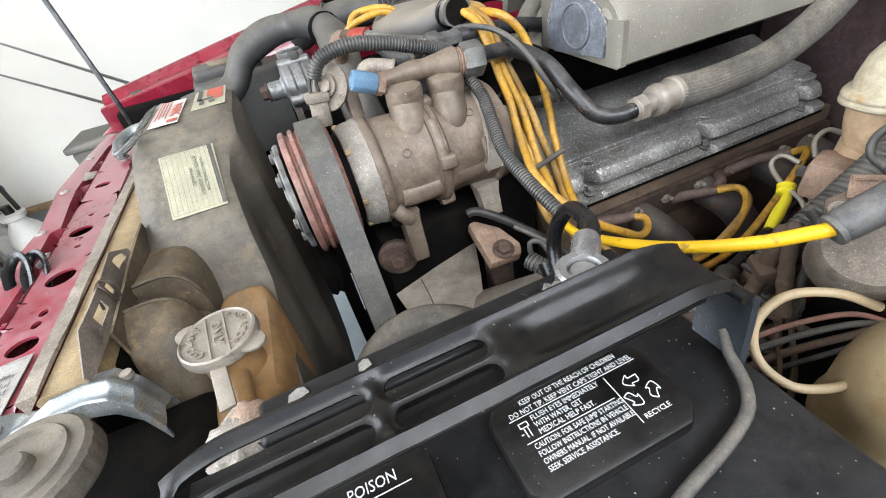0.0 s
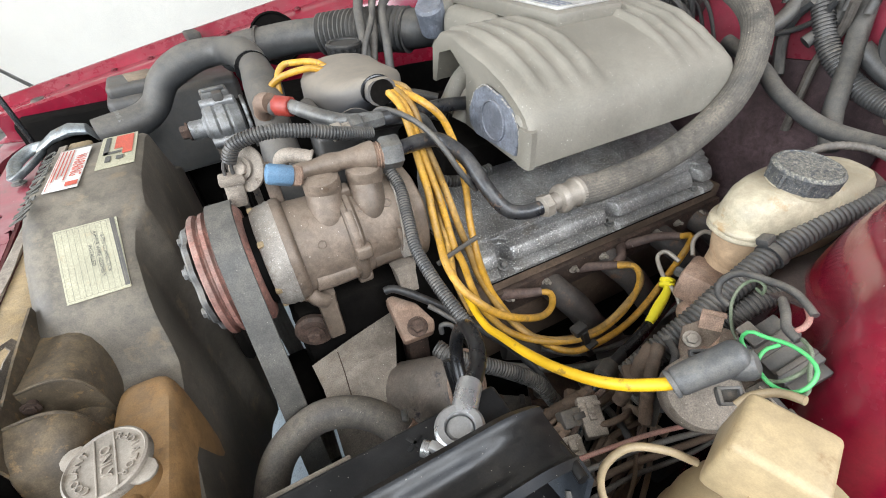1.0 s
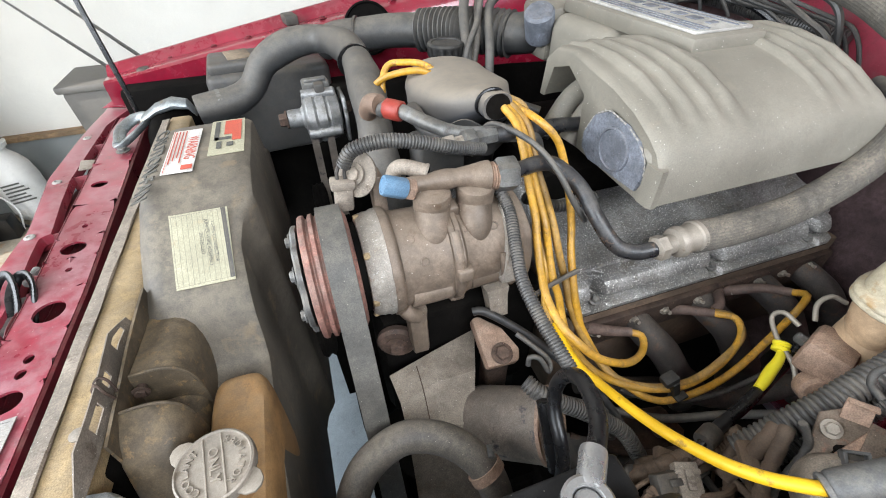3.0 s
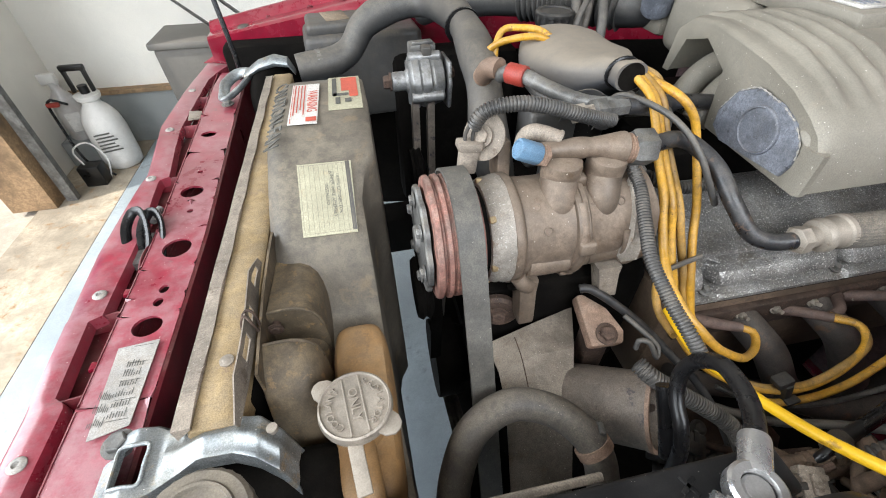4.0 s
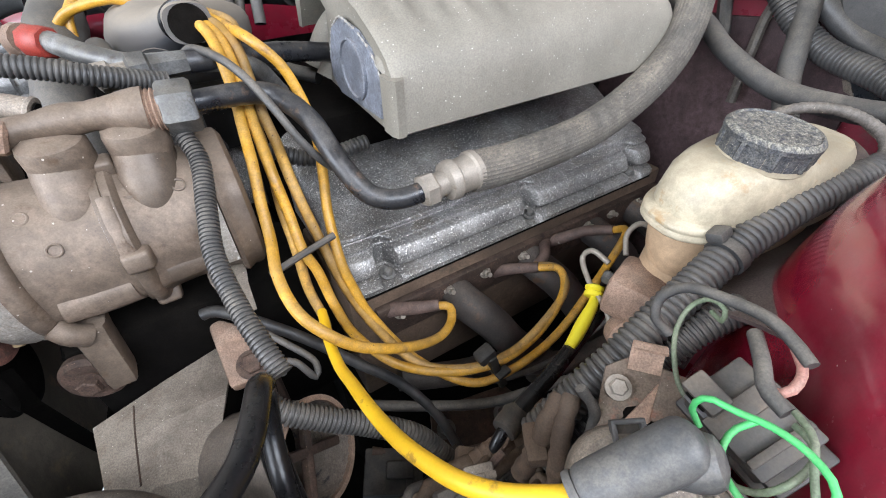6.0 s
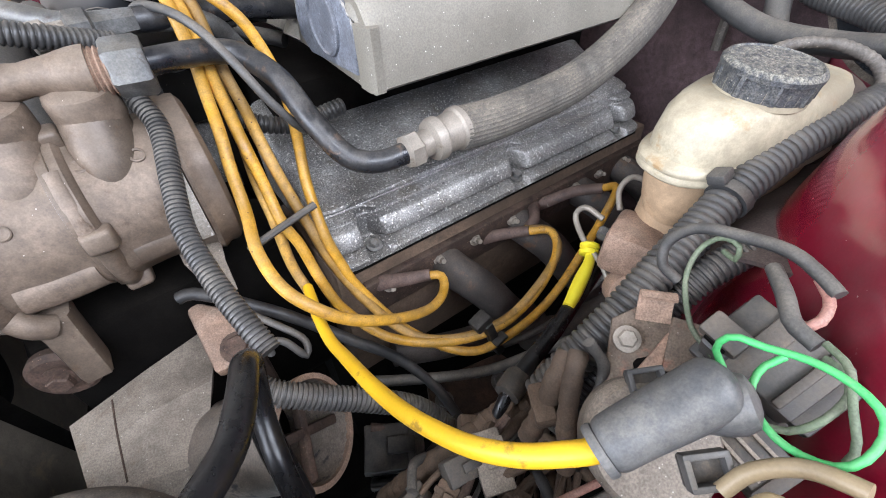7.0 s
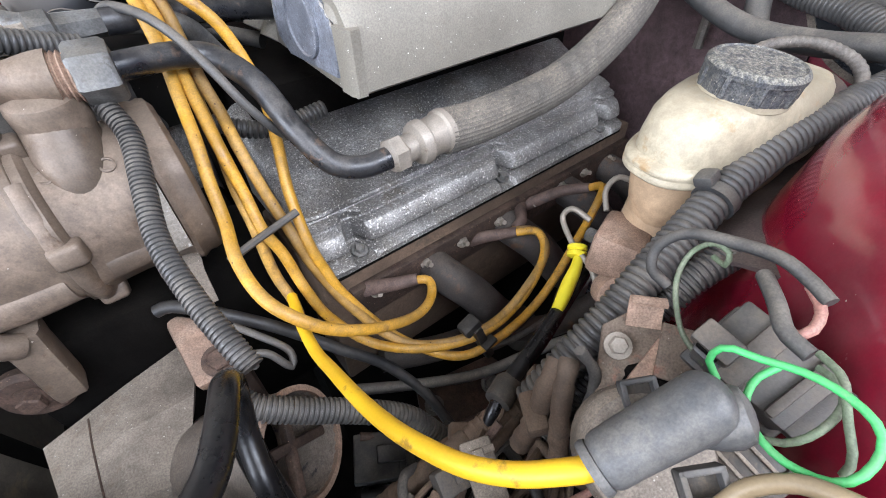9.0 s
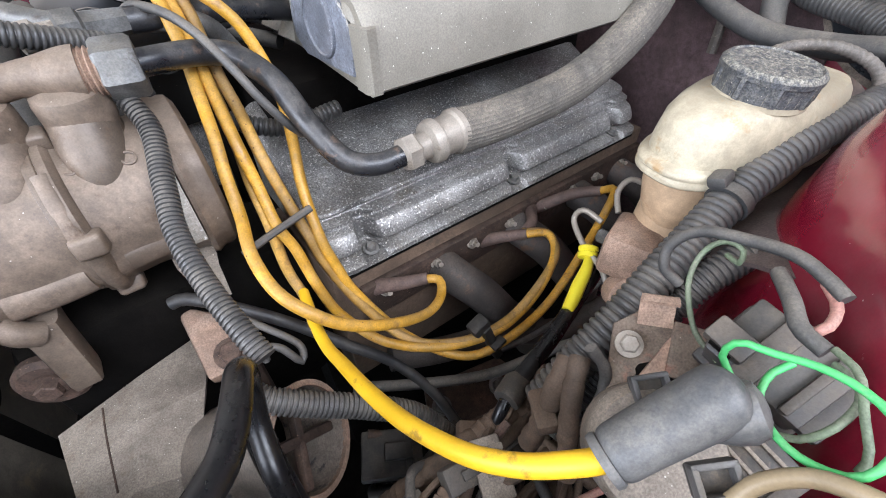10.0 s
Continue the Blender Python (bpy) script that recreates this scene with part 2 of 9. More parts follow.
OCHRE = mat("ochre_radiator_flange", (0.37, 0.265, 0.135), 0.65, 0.1, 0.4, vary=0.3, stain=14, spots=0.3, spot_colour=(0.28, 0.20, 0.12), dust_colour=(0.33, 0.27, 0.19))
CAPM = mat("dull_cap_metal", (0.36, 0.315, 0.26), 0.5, 0.35, 0.35, vary=0.22, stain=16, bump=0.12, micro=0.08, spots=0.2, spot_colour=(0.20, 0.165, 0.125), dust_colour=(0.42, 0.36, 0.29))
YELLOW = mat("yellow_wire_jacket", (0.64, 0.33, 0.03), 0.38, 0, 0.35, vary=0.35, stain=16, bump=0.08, micro=0.12, spots=0.45, spot_colour=(0.24, 0.12, 0.03), speck=0.10, speck_size=390, fleck_colour=(0.10, 0.05, 0.02), dust_colour=(0.46, 0.32, 0.15))
YELLOW_OLD = mat("browned_wire_jacket", (0.44, 0.245, 0.05), 0.45, 0, 0.45, vary=0.4, stain=14, bump=0.08, micro=0.12, spots=0.5, spot_colour=(0.20, 0.11, 0.04), speck=0.10, speck_size=390, fleck_colour=(0.10, 0.05, 0.02), dust_colour=(0.38, 0.27, 0.15))
YELLOW_BR = mat("bright_yellow_cable", (0.80, 0.47, 0.012), 0.36, 0, 0.05, vary=0.10, stain=9, grain=60, bump=0.02, micro=0.03, spots=0.2, spot_colour=(0.38, 0.21, 0.02))
YELLOW_DIP = mat("yellow_handle_plastic", (0.88, 0.74, 0.03), 0.3, 0, 0.03, vary=0.05, bump=0.01, micro=0.02)
LOOM = mat("grey_split_loom", (0.064, 0.062, 0.060), 0.38, 0, 0.5, vary=0.25, stain=10, micro=0.10, dust_colour=(0.225, 0.195, 0.155), bump=0.04)
IVORY = mat("aged_white_plastic", (0.46, 0.40, 0.285), 0.38, 0, 0.35, vary=0.28, stain=10, bump=0.03, micro=0.05, spots=0.5, spot_colour=(0.37, 0.245, 0.12), dust_colour=(0.33, 0.26, 0.17))
IVORY_LOW = mat("brown_stained_plastic", (0.48, 0.33, 0.20), 0.5, 0, 0.3, vary=0.25, stain=10, bump=0.05, micro=0.06, spots=0.4, spot_colour=(0.32, 0.18, 0.10), dust_colour=(0.36, 0.26, 0.17))
AGED = mat("amber_stained_plastic", (0.42, 0.315, 0.175), 0.42, 0, 0.3, vary=0.2, stain=8, bump=0.03, micro=0.05, spots=0.25, spot_colour=(0.30, 0.20, 0.10), dust_colour=(0.34, 0.265, 0.17))
CREAM = mat("cream_wire", (0.43, 0.325, 0.19), 0.45, 0, 0.25, vary=0.2, stain=8, micro=0.06, bump=0.03)
CAPBLK = mat("dusty_black_cap", (0.050, 0.053, 0.060), 0.5, 0, 1.0, vary=0.25, stain=130, grain=420, dust_colour=(0.27, 0.25, 0.20), bump=0.2, speck=0.1, fleck_colour=(0.40, 0.37, 0.3), micro=0.4)
BLUEGREY = mat("blue_grey_plastic", (0.072, 0.070, 0.068), 0.42, 0, 0.55, vary=0.18, stain=8, micro=0.08, dust_colour=(0.19, 0.158, 0.118))
GREYCONN = mat("grey_connector", (0.078, 0.071, 0.062), 0.55, 0, 0.6, vary=0.3, stain=14, micro=0.12, spots=0.3, spot_colour=(0.13, 0.098, 0.068), dust_colour=(0.17, 0.135, 0.10))
BOOT = mat("grey_rubber_boot", (0.092, 0.093, 0.094), 0.45, 0, 0.45, vary=0.3, stain=18, grain=400, micro=0.10, dust_colour=(0.215, 0.195, 0.165), spots=0.3, spot_colour=(0.05, 0.05, 0.052))
BLUE_CAP = mat("blue_cap", (0.12, 0.22, 0.33), 0.5, 0, 0.3, vary=0.15, dust_colour=(0.32, 0.34, 0.36))
RED_CAP = mat("red_cap", (0.36, 0.045, 0.03), 0.5, 0, 0.25, vary=0.2, dust_colour=(0.34, 0.2, 0.15))
WHITE_PL = mat("white_plastic", (0.70, 0.68, 0.64), 0.45, 0, 0.1, vary=0.08, bump=0.02)
GREY_WHITE = mat("grubby_white_plastic", (0.40, 0.38, 0.35), 0.5, 0, 0.4, vary=0.2, stain=30, bump=0.05)
PAPER = mat("aged_paper_label", (0.44, 0.41, 0.285), 0.6, 0, 0.1, vary=0.12, stain=20, bump=0.05, spots=0.2, spot_colour=(0.40, 0.34, 0.22))
PAPER_W = mat("white_paper_label", (0.68, 0.65, 0.60), 0.55, 0, 0.1, vary=0.1, stain=20, bump=0.05, spots=0.2, spot_colour=(0.5, 0.45, 0.38))
INK = mat("grey_ink", (0.12, 0.115, 0.10), 0.7, vary=0.3, bump=0)
INK_PALE = mat("faded_grey_ink", (0.25, 0.235, 0.18), 0.7, vary=0.3, bump=0)
INK_W = mat("white_ink", (0.78, 0.78, 0.77), 0.6, vary=0.05, bump=0)
INK_R = mat("red_ink", (0.55, 0.10, 0.06), 0.6, vary=0.2, bump=0)
MOTOR = mat("dusty_black_enamel", (0.028, 0.028, 0.029), 0.42, 0.1, 0.5, vary=0.3, stain=10, grain=260, micro=0.08, dust_colour=(0.12, 0.108, 0.092))
HEATBOOT = mat("heat_browned_rubber", (0.15, 0.098, 0.080), 0.7, 0, 0.45, vary=0.4, stain=24, grain=260, micro=0.12, spots=0.4, spot_colour=(0.07, 0.055, 0.05), dust_colour=(0.24, 0.165, 0.13))
IRON_LT = mat("dusty_painted_iron", (0.28, 0.235, 0.195), 0.6, 0.2, 0.45, vary=0.35, bump=0.15, stain=16, grain=240, spots=0.35, spot_colour=(0.045, 0.045, 0.055), dust_colour=(0.25, 0.20, 0.155))
CLIPPL = mat("dusty_black_clip", (0.022, 0.021, 0.020), 0.5, 0, 0.5, vary=0.3, stain=20, dust_colour=(0.12, 0.105, 0.085))
COVER = mat("tan_dusted_grey_vinyl", (0.078, 0.078, 0.082), 0.40, 0, 0.9, vary=0.10, stain=4, bump=0.02, micro=0.03, dust_colour=(0.29, 0.245, 0.19), even=0.85)
GREEN = mat("green_wire", (0.06, 0.50, 0.13), 0.42, 0, 0.3, vary=0.25, stain=10, micro=0.08, spots=0.2, spot_colour=(0.20, 0.33, 0.17), dust_colour=(0.28, 0.32, 0.22))
GREEN_DIRTY = mat("dusty_green_wire", (0.13, 0.17, 0.10), 0.6, 0, 0.5, vary=0.3, stain=20, dust_colour=(0.24, 0.225, 0.17))
WIRE_DK = mat("dark_wire", (0.06, 0.055, 0.05), 0.65, 0, 0.5, vary=0.3, dust_colour=(0.19, 0.165, 0.135))
WIRE_PK = mat("pink_wire", (0.42, 0.19, 0.15), 0.6, 0, 0.4, vary=0.2)
WALLW = mat("white_wall_paint", (0.80, 0.77, 0.70), 0.75, vary=0.05, grain=60, stain=2, bump=0.1)
WALLG = mat("grey_masonry_paint", (0.30, 0.31, 0.30), 0.8, vary=0.15, grain=50, stain=3, bump=0.25)
FLOOR = mat("painted_concrete_floor", (0.36, 0.41, 0.43), 0.55, vary=0.16, grain=70, stain=2.5, bump=0.12, spots=0.15, spot_colour=(0.25, 0.27, 0.27))
SLAB = mat("bare_concrete", (0.52, 0.46, 0.37), 0.8, vary=0.2, grain=80, stain=4, bump=0.3)
SILL = mat("stained_concrete", (0.47, 0.40, 0.30), 0.85, vary=0.3, grain=80, stain=4, bump=0.3, spots=0.45, spot_colour=(0.30, 0.19, 0.10))
WOOD = mat("raw_timber", (0.34, 0.22, 0.12), 0.7, vary=0.35, stain=12, bump=0.2)
GLASS_D = mat("dark_windscreen", (0.03, 0.045, 0.06), 0.08, vary=0.1, bump=0)


# ---- building helpers ----
BASE = {}


def thing(name, at, label, category, group="", kind=""):
    ob = new(name)
    ob.location = at
    ob.empty_display_size = 0.02
    BASE[ob] = Vector(at)
    return tagged(ob, label, category, group, kind)


def part(name, bm, material, parent=None, label="", smooth=True, kind=""):
    """Links a bmesh, in world places, as one mesh under a thing or a part."""
    base = BASE.get(parent, Vector((0, 0, 0)))
    if base.length:
        bmesh.ops.translate(bm, vec=-base, verts=bm.verts)
    bmesh.ops.recalc_face_normals(bm, faces=bm.faces)
    me = bpy.data.meshes.new(name)
    bm.to_mesh(me)
    bm.free()
    me.materials.append(material)
    if smooth:
        me.polygons.foreach_set("use_smooth", [True] * len(me.polygons))
        me.set_sharp_from_angle(angle=radians(38))
    ob = new(name, me)
    if parent:
        ob.parent = parent
    BASE[ob] = base
    if label or kind:
        tagged(ob, label, kind=kind)
    return ob


def solo(name, bm, material, label, category, group="", kind="", smooth=True):
    """A thing of one mesh, with its origin at its middle."""
    c = sum((v.co for v in bm.verts), Vector()) / len(bm.verts)
    bmesh.ops.translate(bm, vec=-c, verts=bm.verts)
    ob = part(name, bm, material, None, smooth=smooth)
    ob.location = c
    BASE[ob] = c
    return tagged(ob, label, category, group, kind)


def basis(at, x=(1, 0, 0), z=(0, 0, 1)):
    """A frame at a place, with its x and its up near the ones given."""
    z = Vector(z).normalized()
    y = z.cross(Vector(x)).normalized()
    x = y.cross(z)
    m = Matrix((x, y, z)).transposed().to_4x4()
    m.translation = Vector(at)
    return m


def box(size, m=None, bevel=0.003, seg=2, taper=1.0):
    """A rounded box that stands on the origin of m."""
    bm = bmesh.new()
    bmesh.ops.create_cube(bm, size=1)
    for v in bm.verts:
        k = taper if v.co.z > 0 else 1.0
        v.co = Vector((v.co.x * size[0] * k, v.co.y * size[1] * k, (v.co.z + 0.5) * size[2]))
    if bevel:
        bmesh.ops.bevel(bm, geom=bm.edges[:], offset=min(bevel, 0.45 * min(size)), segments=seg, affect="EDGES", profile=0.5)
    if m is not None:
        bm.transform(m)
    return bm


def prism(poly, depth, m=None, bevel=0.002, seg=2):
    """A plate of the outline poly (x, y), depth thick upwards."""
    bm = bmesh.new()
    f = bm.faces.new([bm.verts.new((x, y, 0)) for x, y in poly])
    r = bmesh.ops.extrude_face_region(bm, geom=[f])
    bmesh.ops.translate(bm, vec=(0, 0, depth), verts=[g for g in r["geom"] if isinstance(g, bmesh.types.BMVert)])
    if bevel:
        bmesh.ops.bevel(bm, geom=bm.edges[:], offset=bevel, segments=seg, affect="EDGES", profile=0.5)
    if m is not None:
        bm.transform(m)
    return bm


def lathe(profile, m=None, seg=32, wobble=None, caps=True):
    """Turns (radius, height) round the z of m."""
    bm = bmesh.new()
    rings = []
    for r, h in profile:
        if r < 1e-6:
            rings.append([bm.verts.new((0, 0, h))])
        else:
            rings.append([bm.verts.new(((r if wobble is None else wobble(r, h, a)) * math.cos(a), (r if wobble is None else wobble(r, h, a)) * math.sin(a), h)) for a in (2 * math.pi * i / seg for i in range(seg))])
    for a, b in zip(rings, rings[1:]):
        for i in range(seg):
            j = (i + 1) % seg
            if len(a) == 1 and len(b) == 1:
                continue
            if len(a) == 1:
                bm.faces.new((a[0], b[i], b[j]))
            elif len(b) == 1:
                bm.faces.new((a[i], b[0], a[j]))
            else:
                bm.faces.new((a[i], b[i], b[j], a[j]))
    for ring in (rings[0], rings[-1]):
        if len(ring) > 2 and caps:
            bm.faces.new(ring)
    if m is not None:
        bm.transform(m)
    return bm


def spline(points, step):
    """Evenly spaced places on a smooth curve through the points, with the way along."""
    p = [Vector(q) for q in points]
    p = [2 * p[0] - p[1]] + p + [2 * p[-1] - p[-2]]
    fine = []
    for a, b, c, d in zip(p, p[1:], p[2:], p[3:]):
        for i in range(24):
            t = i / 24
            fine.append(0.5 * (2 * b + (c - a) * t + (2 * a - 5 * b + 4 * c - d) * t * t + (3 * b - a - 3 * c + d) * t ** 3))
    fine.append(p[-2])
    lens = [0.0]
    for a, b in zip(fine, fine[1:]):
        lens.append(lens[-1] + (b - a).length)
    n = max(3, int(lens[-1] / step) + 1)
    out, k = [], 0
    for i in range(n):
        s = lens[-1] * i / (n - 1)
        while k < len(fine) - 2 and lens[k + 1] < s:
            k += 1
        f = (s - lens[k]) / max(1e-9, lens[k + 1] - lens[k])
        out.append(fine[k].lerp(fine[k + 1], min(1, f)))
    return out, lens[-1]


def tube(points, r, step=0.006, seg=12, flat=1.0, bm=None, ridge=0.0):
    """A round body along a smooth curve. r: its radius, or a function of the way along in metres."""
    pts, length = spline(points, step)
    bm = bm or bmesh.new()
    rings, up = [], None
    for i, p in enumerate(pts):
        d = (pts[min(i + 1, len(pts) - 1)] - pts[max(i - 1, 0)]).normalized()
        if up is None:
            up = d.orthogonal().normalized()
        up = (up - d * up.dot(d)).normalized()
        side = d.cross(up)
        s = length * i / (len(pts) - 1)
        rr = r(s, length) if callable(r) else r
        rings.append([bm.verts.new(p + rr * (1 - ridge * (k % 2)) * (math.cos(2 * math.pi * k / seg) * up * flat + math.sin(2 * math.pi * k / seg) * side)) for k in range(seg)])
    for a, b in zip(rings, rings[1:]):
        for i in range(seg):
            j = (i + 1) % seg
            bm.faces.new((a[i], a[j], b[j], b[i]))
    bm.faces.new(rings[0][::-1])
    bm.faces.new(rings[-1])
    return bm


def ribbed(r, pitch=0.004, deep=0.16):
    """The radius of a corrugated tube."""
    def f(s, length):
        k = (s / pitch) % 1.0
        return r * (1 - deep * (1.0 if k < 0.30 else 0.25 if k < 0.42 or k > 0.88 else 0.0))
    return f


def corrugated(points, r, pitch=0.0045, deep=0.17, seg=14):
    return tube(points, ribbed(r, pitch, deep), step=pitch / 7, seg=seg)


def loft(rings, m=None, closed=True, caps=True):
    """A skin over rings of places, all of one count."""
    bm = bmesh.new()
    vs = [[bm.verts.new(p) for p in ring] for ring in rings]
    n = len(vs[0])
    for a, b in zip(vs, vs[1:]):
        for i in range(n if closed else n - 1):
            j = (i + 1) % n
            bm.faces.new((a[i], a[j], b[j], b[i]))
    if caps and closed:
        bm.faces.new(vs[0][::-1])
        bm.faces.new(vs[-1])
    if m is not None:
        bm.transform(m)
    return bm


def slab(fn, nu, nv, thick=0.002):
    """A sheet fn(u, v) with thickness."""
    bm = bmesh.new()
    g = [[bm.verts.new(fn(i / nu, j / nv)) for j in range(nv + 1)] for i in range(nu + 1)]
    for i in range(nu):
        for j in range(nv):
            bm.faces.new((g[i][j], g[i + 1][j], g[i + 1][j + 1], g[i][j + 1]))
    bmesh.ops.recalc_face_normals(bm, faces=bm.faces)
    bmesh.ops.solidify(bm, geom=bm.faces[:], thickness=thick)
    return bm


def hexbolt(m, r=0.006, h=0.005, washer=1.45, shank=0.0):
    """A hexagon head on a washer, standing on the origin of m."""
    bm = lathe([(0, 0), (r * washer, 0), (r * washer, 0.0015), (r * 1.02, 0.0018)], None, 18)
    bm2 = lathe([(r * 1.0, 0.0012), (r, h * 0.85), (r * 0.85, h), (0, h)], None, 6)
    bm3 = lathe([(r * 0.55, h), (r * 0.55, h + shank), (0, h + shank)], None, 12) if shank else None
    out = join(bm, bm2, *([bm3] if bm3 else []))
    out.transform(m)
    return out


def join(*bms):
    """One bmesh of several."""
    out = bmesh.new()
    for b in bms:
        me = bpy.data.meshes.new("join")
        b.to_mesh(me)
        out.from_mesh(me)
        bpy.data.meshes.remove(me)
        b.free()
    return out


def writing(text, size, m, material, parent, name="lettering", depth=0.0006, align="CENTER", width=0.0):
    """Raised letters on the plane of m, drawn in to a width."""
    cu = bpy.data.curves.new(name, "FONT")
    cu.body, cu.size, cu.extrude, cu.align_x, cu.align_y, cu.resolution_u = text, size, depth, align, "CENTER", 2
    tmp = new("tmp", cu)
    bpy.context.view_layer.update()
    me = bpy.data.meshes.new_from_object(tmp.evaluated_get(bpy.context.evaluated_depsgraph_get()))
    bpy.data.objects.remove(tmp)
    bm = bmesh.new()
    bm.from_mesh(me)
    bpy.data.meshes.remove(me)
    if width:
        k = width / max(v.co.x for v in bm.verts)
        for v in bm.verts:
            v.co.x *= k
    bm.transform(m)
    return part(name, bm, material, parent, smooth=False)


def bars(rows, m, material, parent, name="print", thick=0.0004):
    """Plain bars (x, y, length, height) in place of small print."""
    bm = bmesh.new()
    for x, y, w, h in rows:
        vs = [bm.verts.new(m @ Vector(p)) for p in ((x, y, thick), (x + w, y, thick), (x + w, y + h, thick), (x, y + h, thick))]
        bm.faces.new(vs)
    return part(name, bm, material, parent, smooth=False)


def lerp_table(tab, x):
    for (a, p), (b, q) in zip(tab, tab[1:]):
        if x <= b:
            k = max(0, (x - a) / (b - a))
            return p + (q - p) * k
    return tab[-1][1]


# ---- the garage ----
def plain_box(x0, x1, y0, y1, z0, z1):
    bm = bmesh.new()
    bmesh.ops.create_cube(bm, size=1)
    for v in bm.verts:
        v.co = Vector(((x0 + x1) / 2 + v.co.x * (x1 - x0), (y0 + y1) / 2 + v.co.y * (y1 - y0), (z0 + z1) / 2 + v.co.z * (z1 - z0)))
    return bm


solo("floor", plain_box(-1.17, 5.0, -1.02, 2.66, -0.12, 0.0), FLOOR, "blue-grey painted concrete garage floor under the car", "floor", kind="structure", smooth=False)
solo("threshold", plain_box(-1.50, -1.174, -1.02, 2.66, -0.12, -0.001), SILL, "stained bare concrete sill slab in the garage doorway", "sill", kind="structure", smooth=False)
solo("ground", plain_box(-30, -1.504, -30, 30, -0.14, -0.03), SLAB, "pale bare concrete apron outside the garage door", "driveway", kind="structure", smooth=False)
solo("wall_north", plain_box(-1.62, 5.0, 2.66, 2.8, 0.29, 2.75), WALLW, "bare white painted garage wall", "wall", kind="structure", smooth=False)
solo("wall_north_base", plain_box(-1.62, 5.0, 2.63, 2.8, -0.02, 0.27), WALLG, "grey painted masonry foot of the garage wall", "wall base", kind="structure", smooth=False)
solo("trim", plain_box(-1.5, 5.0, 2.61, 2.8, 0.27, 0.29), WOOD, "pale timber sill along the garage wall", "sill", kind="structure", smooth=False)
solo("wall_west", plain_box(-1.62, -1.5, 2.12, 2.66, 0.0, 2.75), WALLW, "short white wall beside the garage door opening", "wall", kind="structure", smooth=False)
solo("wall_west_head", plain_box(-1.62, -1.5, -1.02, 2.12, 2.3, 2.75), WALLW, "white wall over the garage door opening", "wall", kind="structure", smooth=False)
solo("wall_east", plain_box(5.0, 5.12, -1.14, 2.8, -0.1, 2.75), WALLW, "plain white rear garage wall", "wall", kind="structure", smooth=False)
# unseen south wall, with a gap made for the side fill lamp
solo("wall_south_west", plain_box(-1.62, -1.3, -1.14, -1.02, -0.1, 2.75), WALLW, "plain white unseen garage wall beside the added side opening", "wall", kind="structure", smooth=False)
solo("wall_south_east", plain_box(1.9, 5.0, -1.14, -1.02, -0.1, 2.75), WALLW, "plain white unseen garage wall beside the added side opening", "wall", kind="structure", smooth=False)
solo("wall_south_head", plain_box(-1.3, 1.9, -1.14, -1.02, 2.5, 2.75), WALLW, "unseen white wall over the added side opening", "wall", kind="structure", smooth=False)
solo("ceiling", plain_box(-1.62, 5.12, -1.14, 2.8, 2.75, 2.85), CEIL, "plain white garage ceiling", "ceiling", kind="structure", smooth=False)
solo("door_jamb", plain_box(-1.60, -1.42, 2.03, 2.12, 0.0, 2.3), WOOD, "raw brown timber jamb of the garage door", "door jamb", kind="structure", smooth=False)


def door_track():
    t = thing("door_track", (-1.36, 2.11, 0.0), "galvanised steel vertical garage door track", "door track")
    bm = prism([(0, 0), (0.045, 0), (0.045, 0.03), (0.041, 0.03), (0.041, 0.004), (0.004, 0.004), (0.004, 0.03), (0, 0.03)], 2.2, pose(-1.40, 2.08, 0.0), 0)
    part("channel", bm, STEEL, t, smooth=False)
    for z in (0.12, 0.3, 0.5, 0.72):
        part("bolt", hexbolt(basis((-1.38, 2.084, z), (1, 0, 0), (0, -1, 0)), 0.008, 0.006), STEEL, t)


door_track()


# ---- the car's body ----
car = thing("car", (0.4, 0.66, 0.0), "dusty old dark red car with its bonnet open", "car")


def strip_holes(x0, x1, y0, y1, z, holes, thick=0.003):
    """A flat strip with oval holes (x, y, rx, ry)."""
    bm = bmesh.new()
    holes = sorted(holes, key=lambda h: h[1])
    cuts = [y0] + [(a[1] + b[1]) / 2 for a, b in zip(holes, holes[1:])] + [y1]
    n = 24
    for (hx, hy, rx, ry), a, b in zip(holes, cuts, cuts[1:]):
        inner, outer = [], []
        for i in range(n):
            an = 2 * math.pi * (i + 0.5) / n
            c, s = math.cos(an), math.sin(an)
            inner.append(bm.verts.new((hx + rx * c, hy + ry * s, z)))
            k = min(((x1 if c > 0 else x0) - hx) / c, ((b if s > 0 else a) - hy) / s)
            outer.append(bm.verts.new((hx + k * c, hy + k * s, z)))
        for i in range(n):
            j = (i + 1) % n
            bm.faces.new((inner[i], outer[i], outer[j], inner[j]))
        for cx, cy in ((x0, a), (x1, a), (x1, b), (x0, b)):
            v = bm.verts.new((cx, cy, z))
            near = sorted(range(n), key=lambda i: (outer[i].co - v.co).length)[:2]
            bm.faces.new((v, outer[near[0]], outer[near[1]]))
    bmesh.ops.remove_doubles(bm, verts=bm.verts, dist=0.0006)
    bmesh.ops.recalc_face_normals(bm, faces=bm.faces)
    bmesh.ops.solidify(bm, geom=bm.faces[:], thickness=thick)
    return bm


def rail_x(y):
    return -0.012 * max(0, y - 0.65) / 0.3


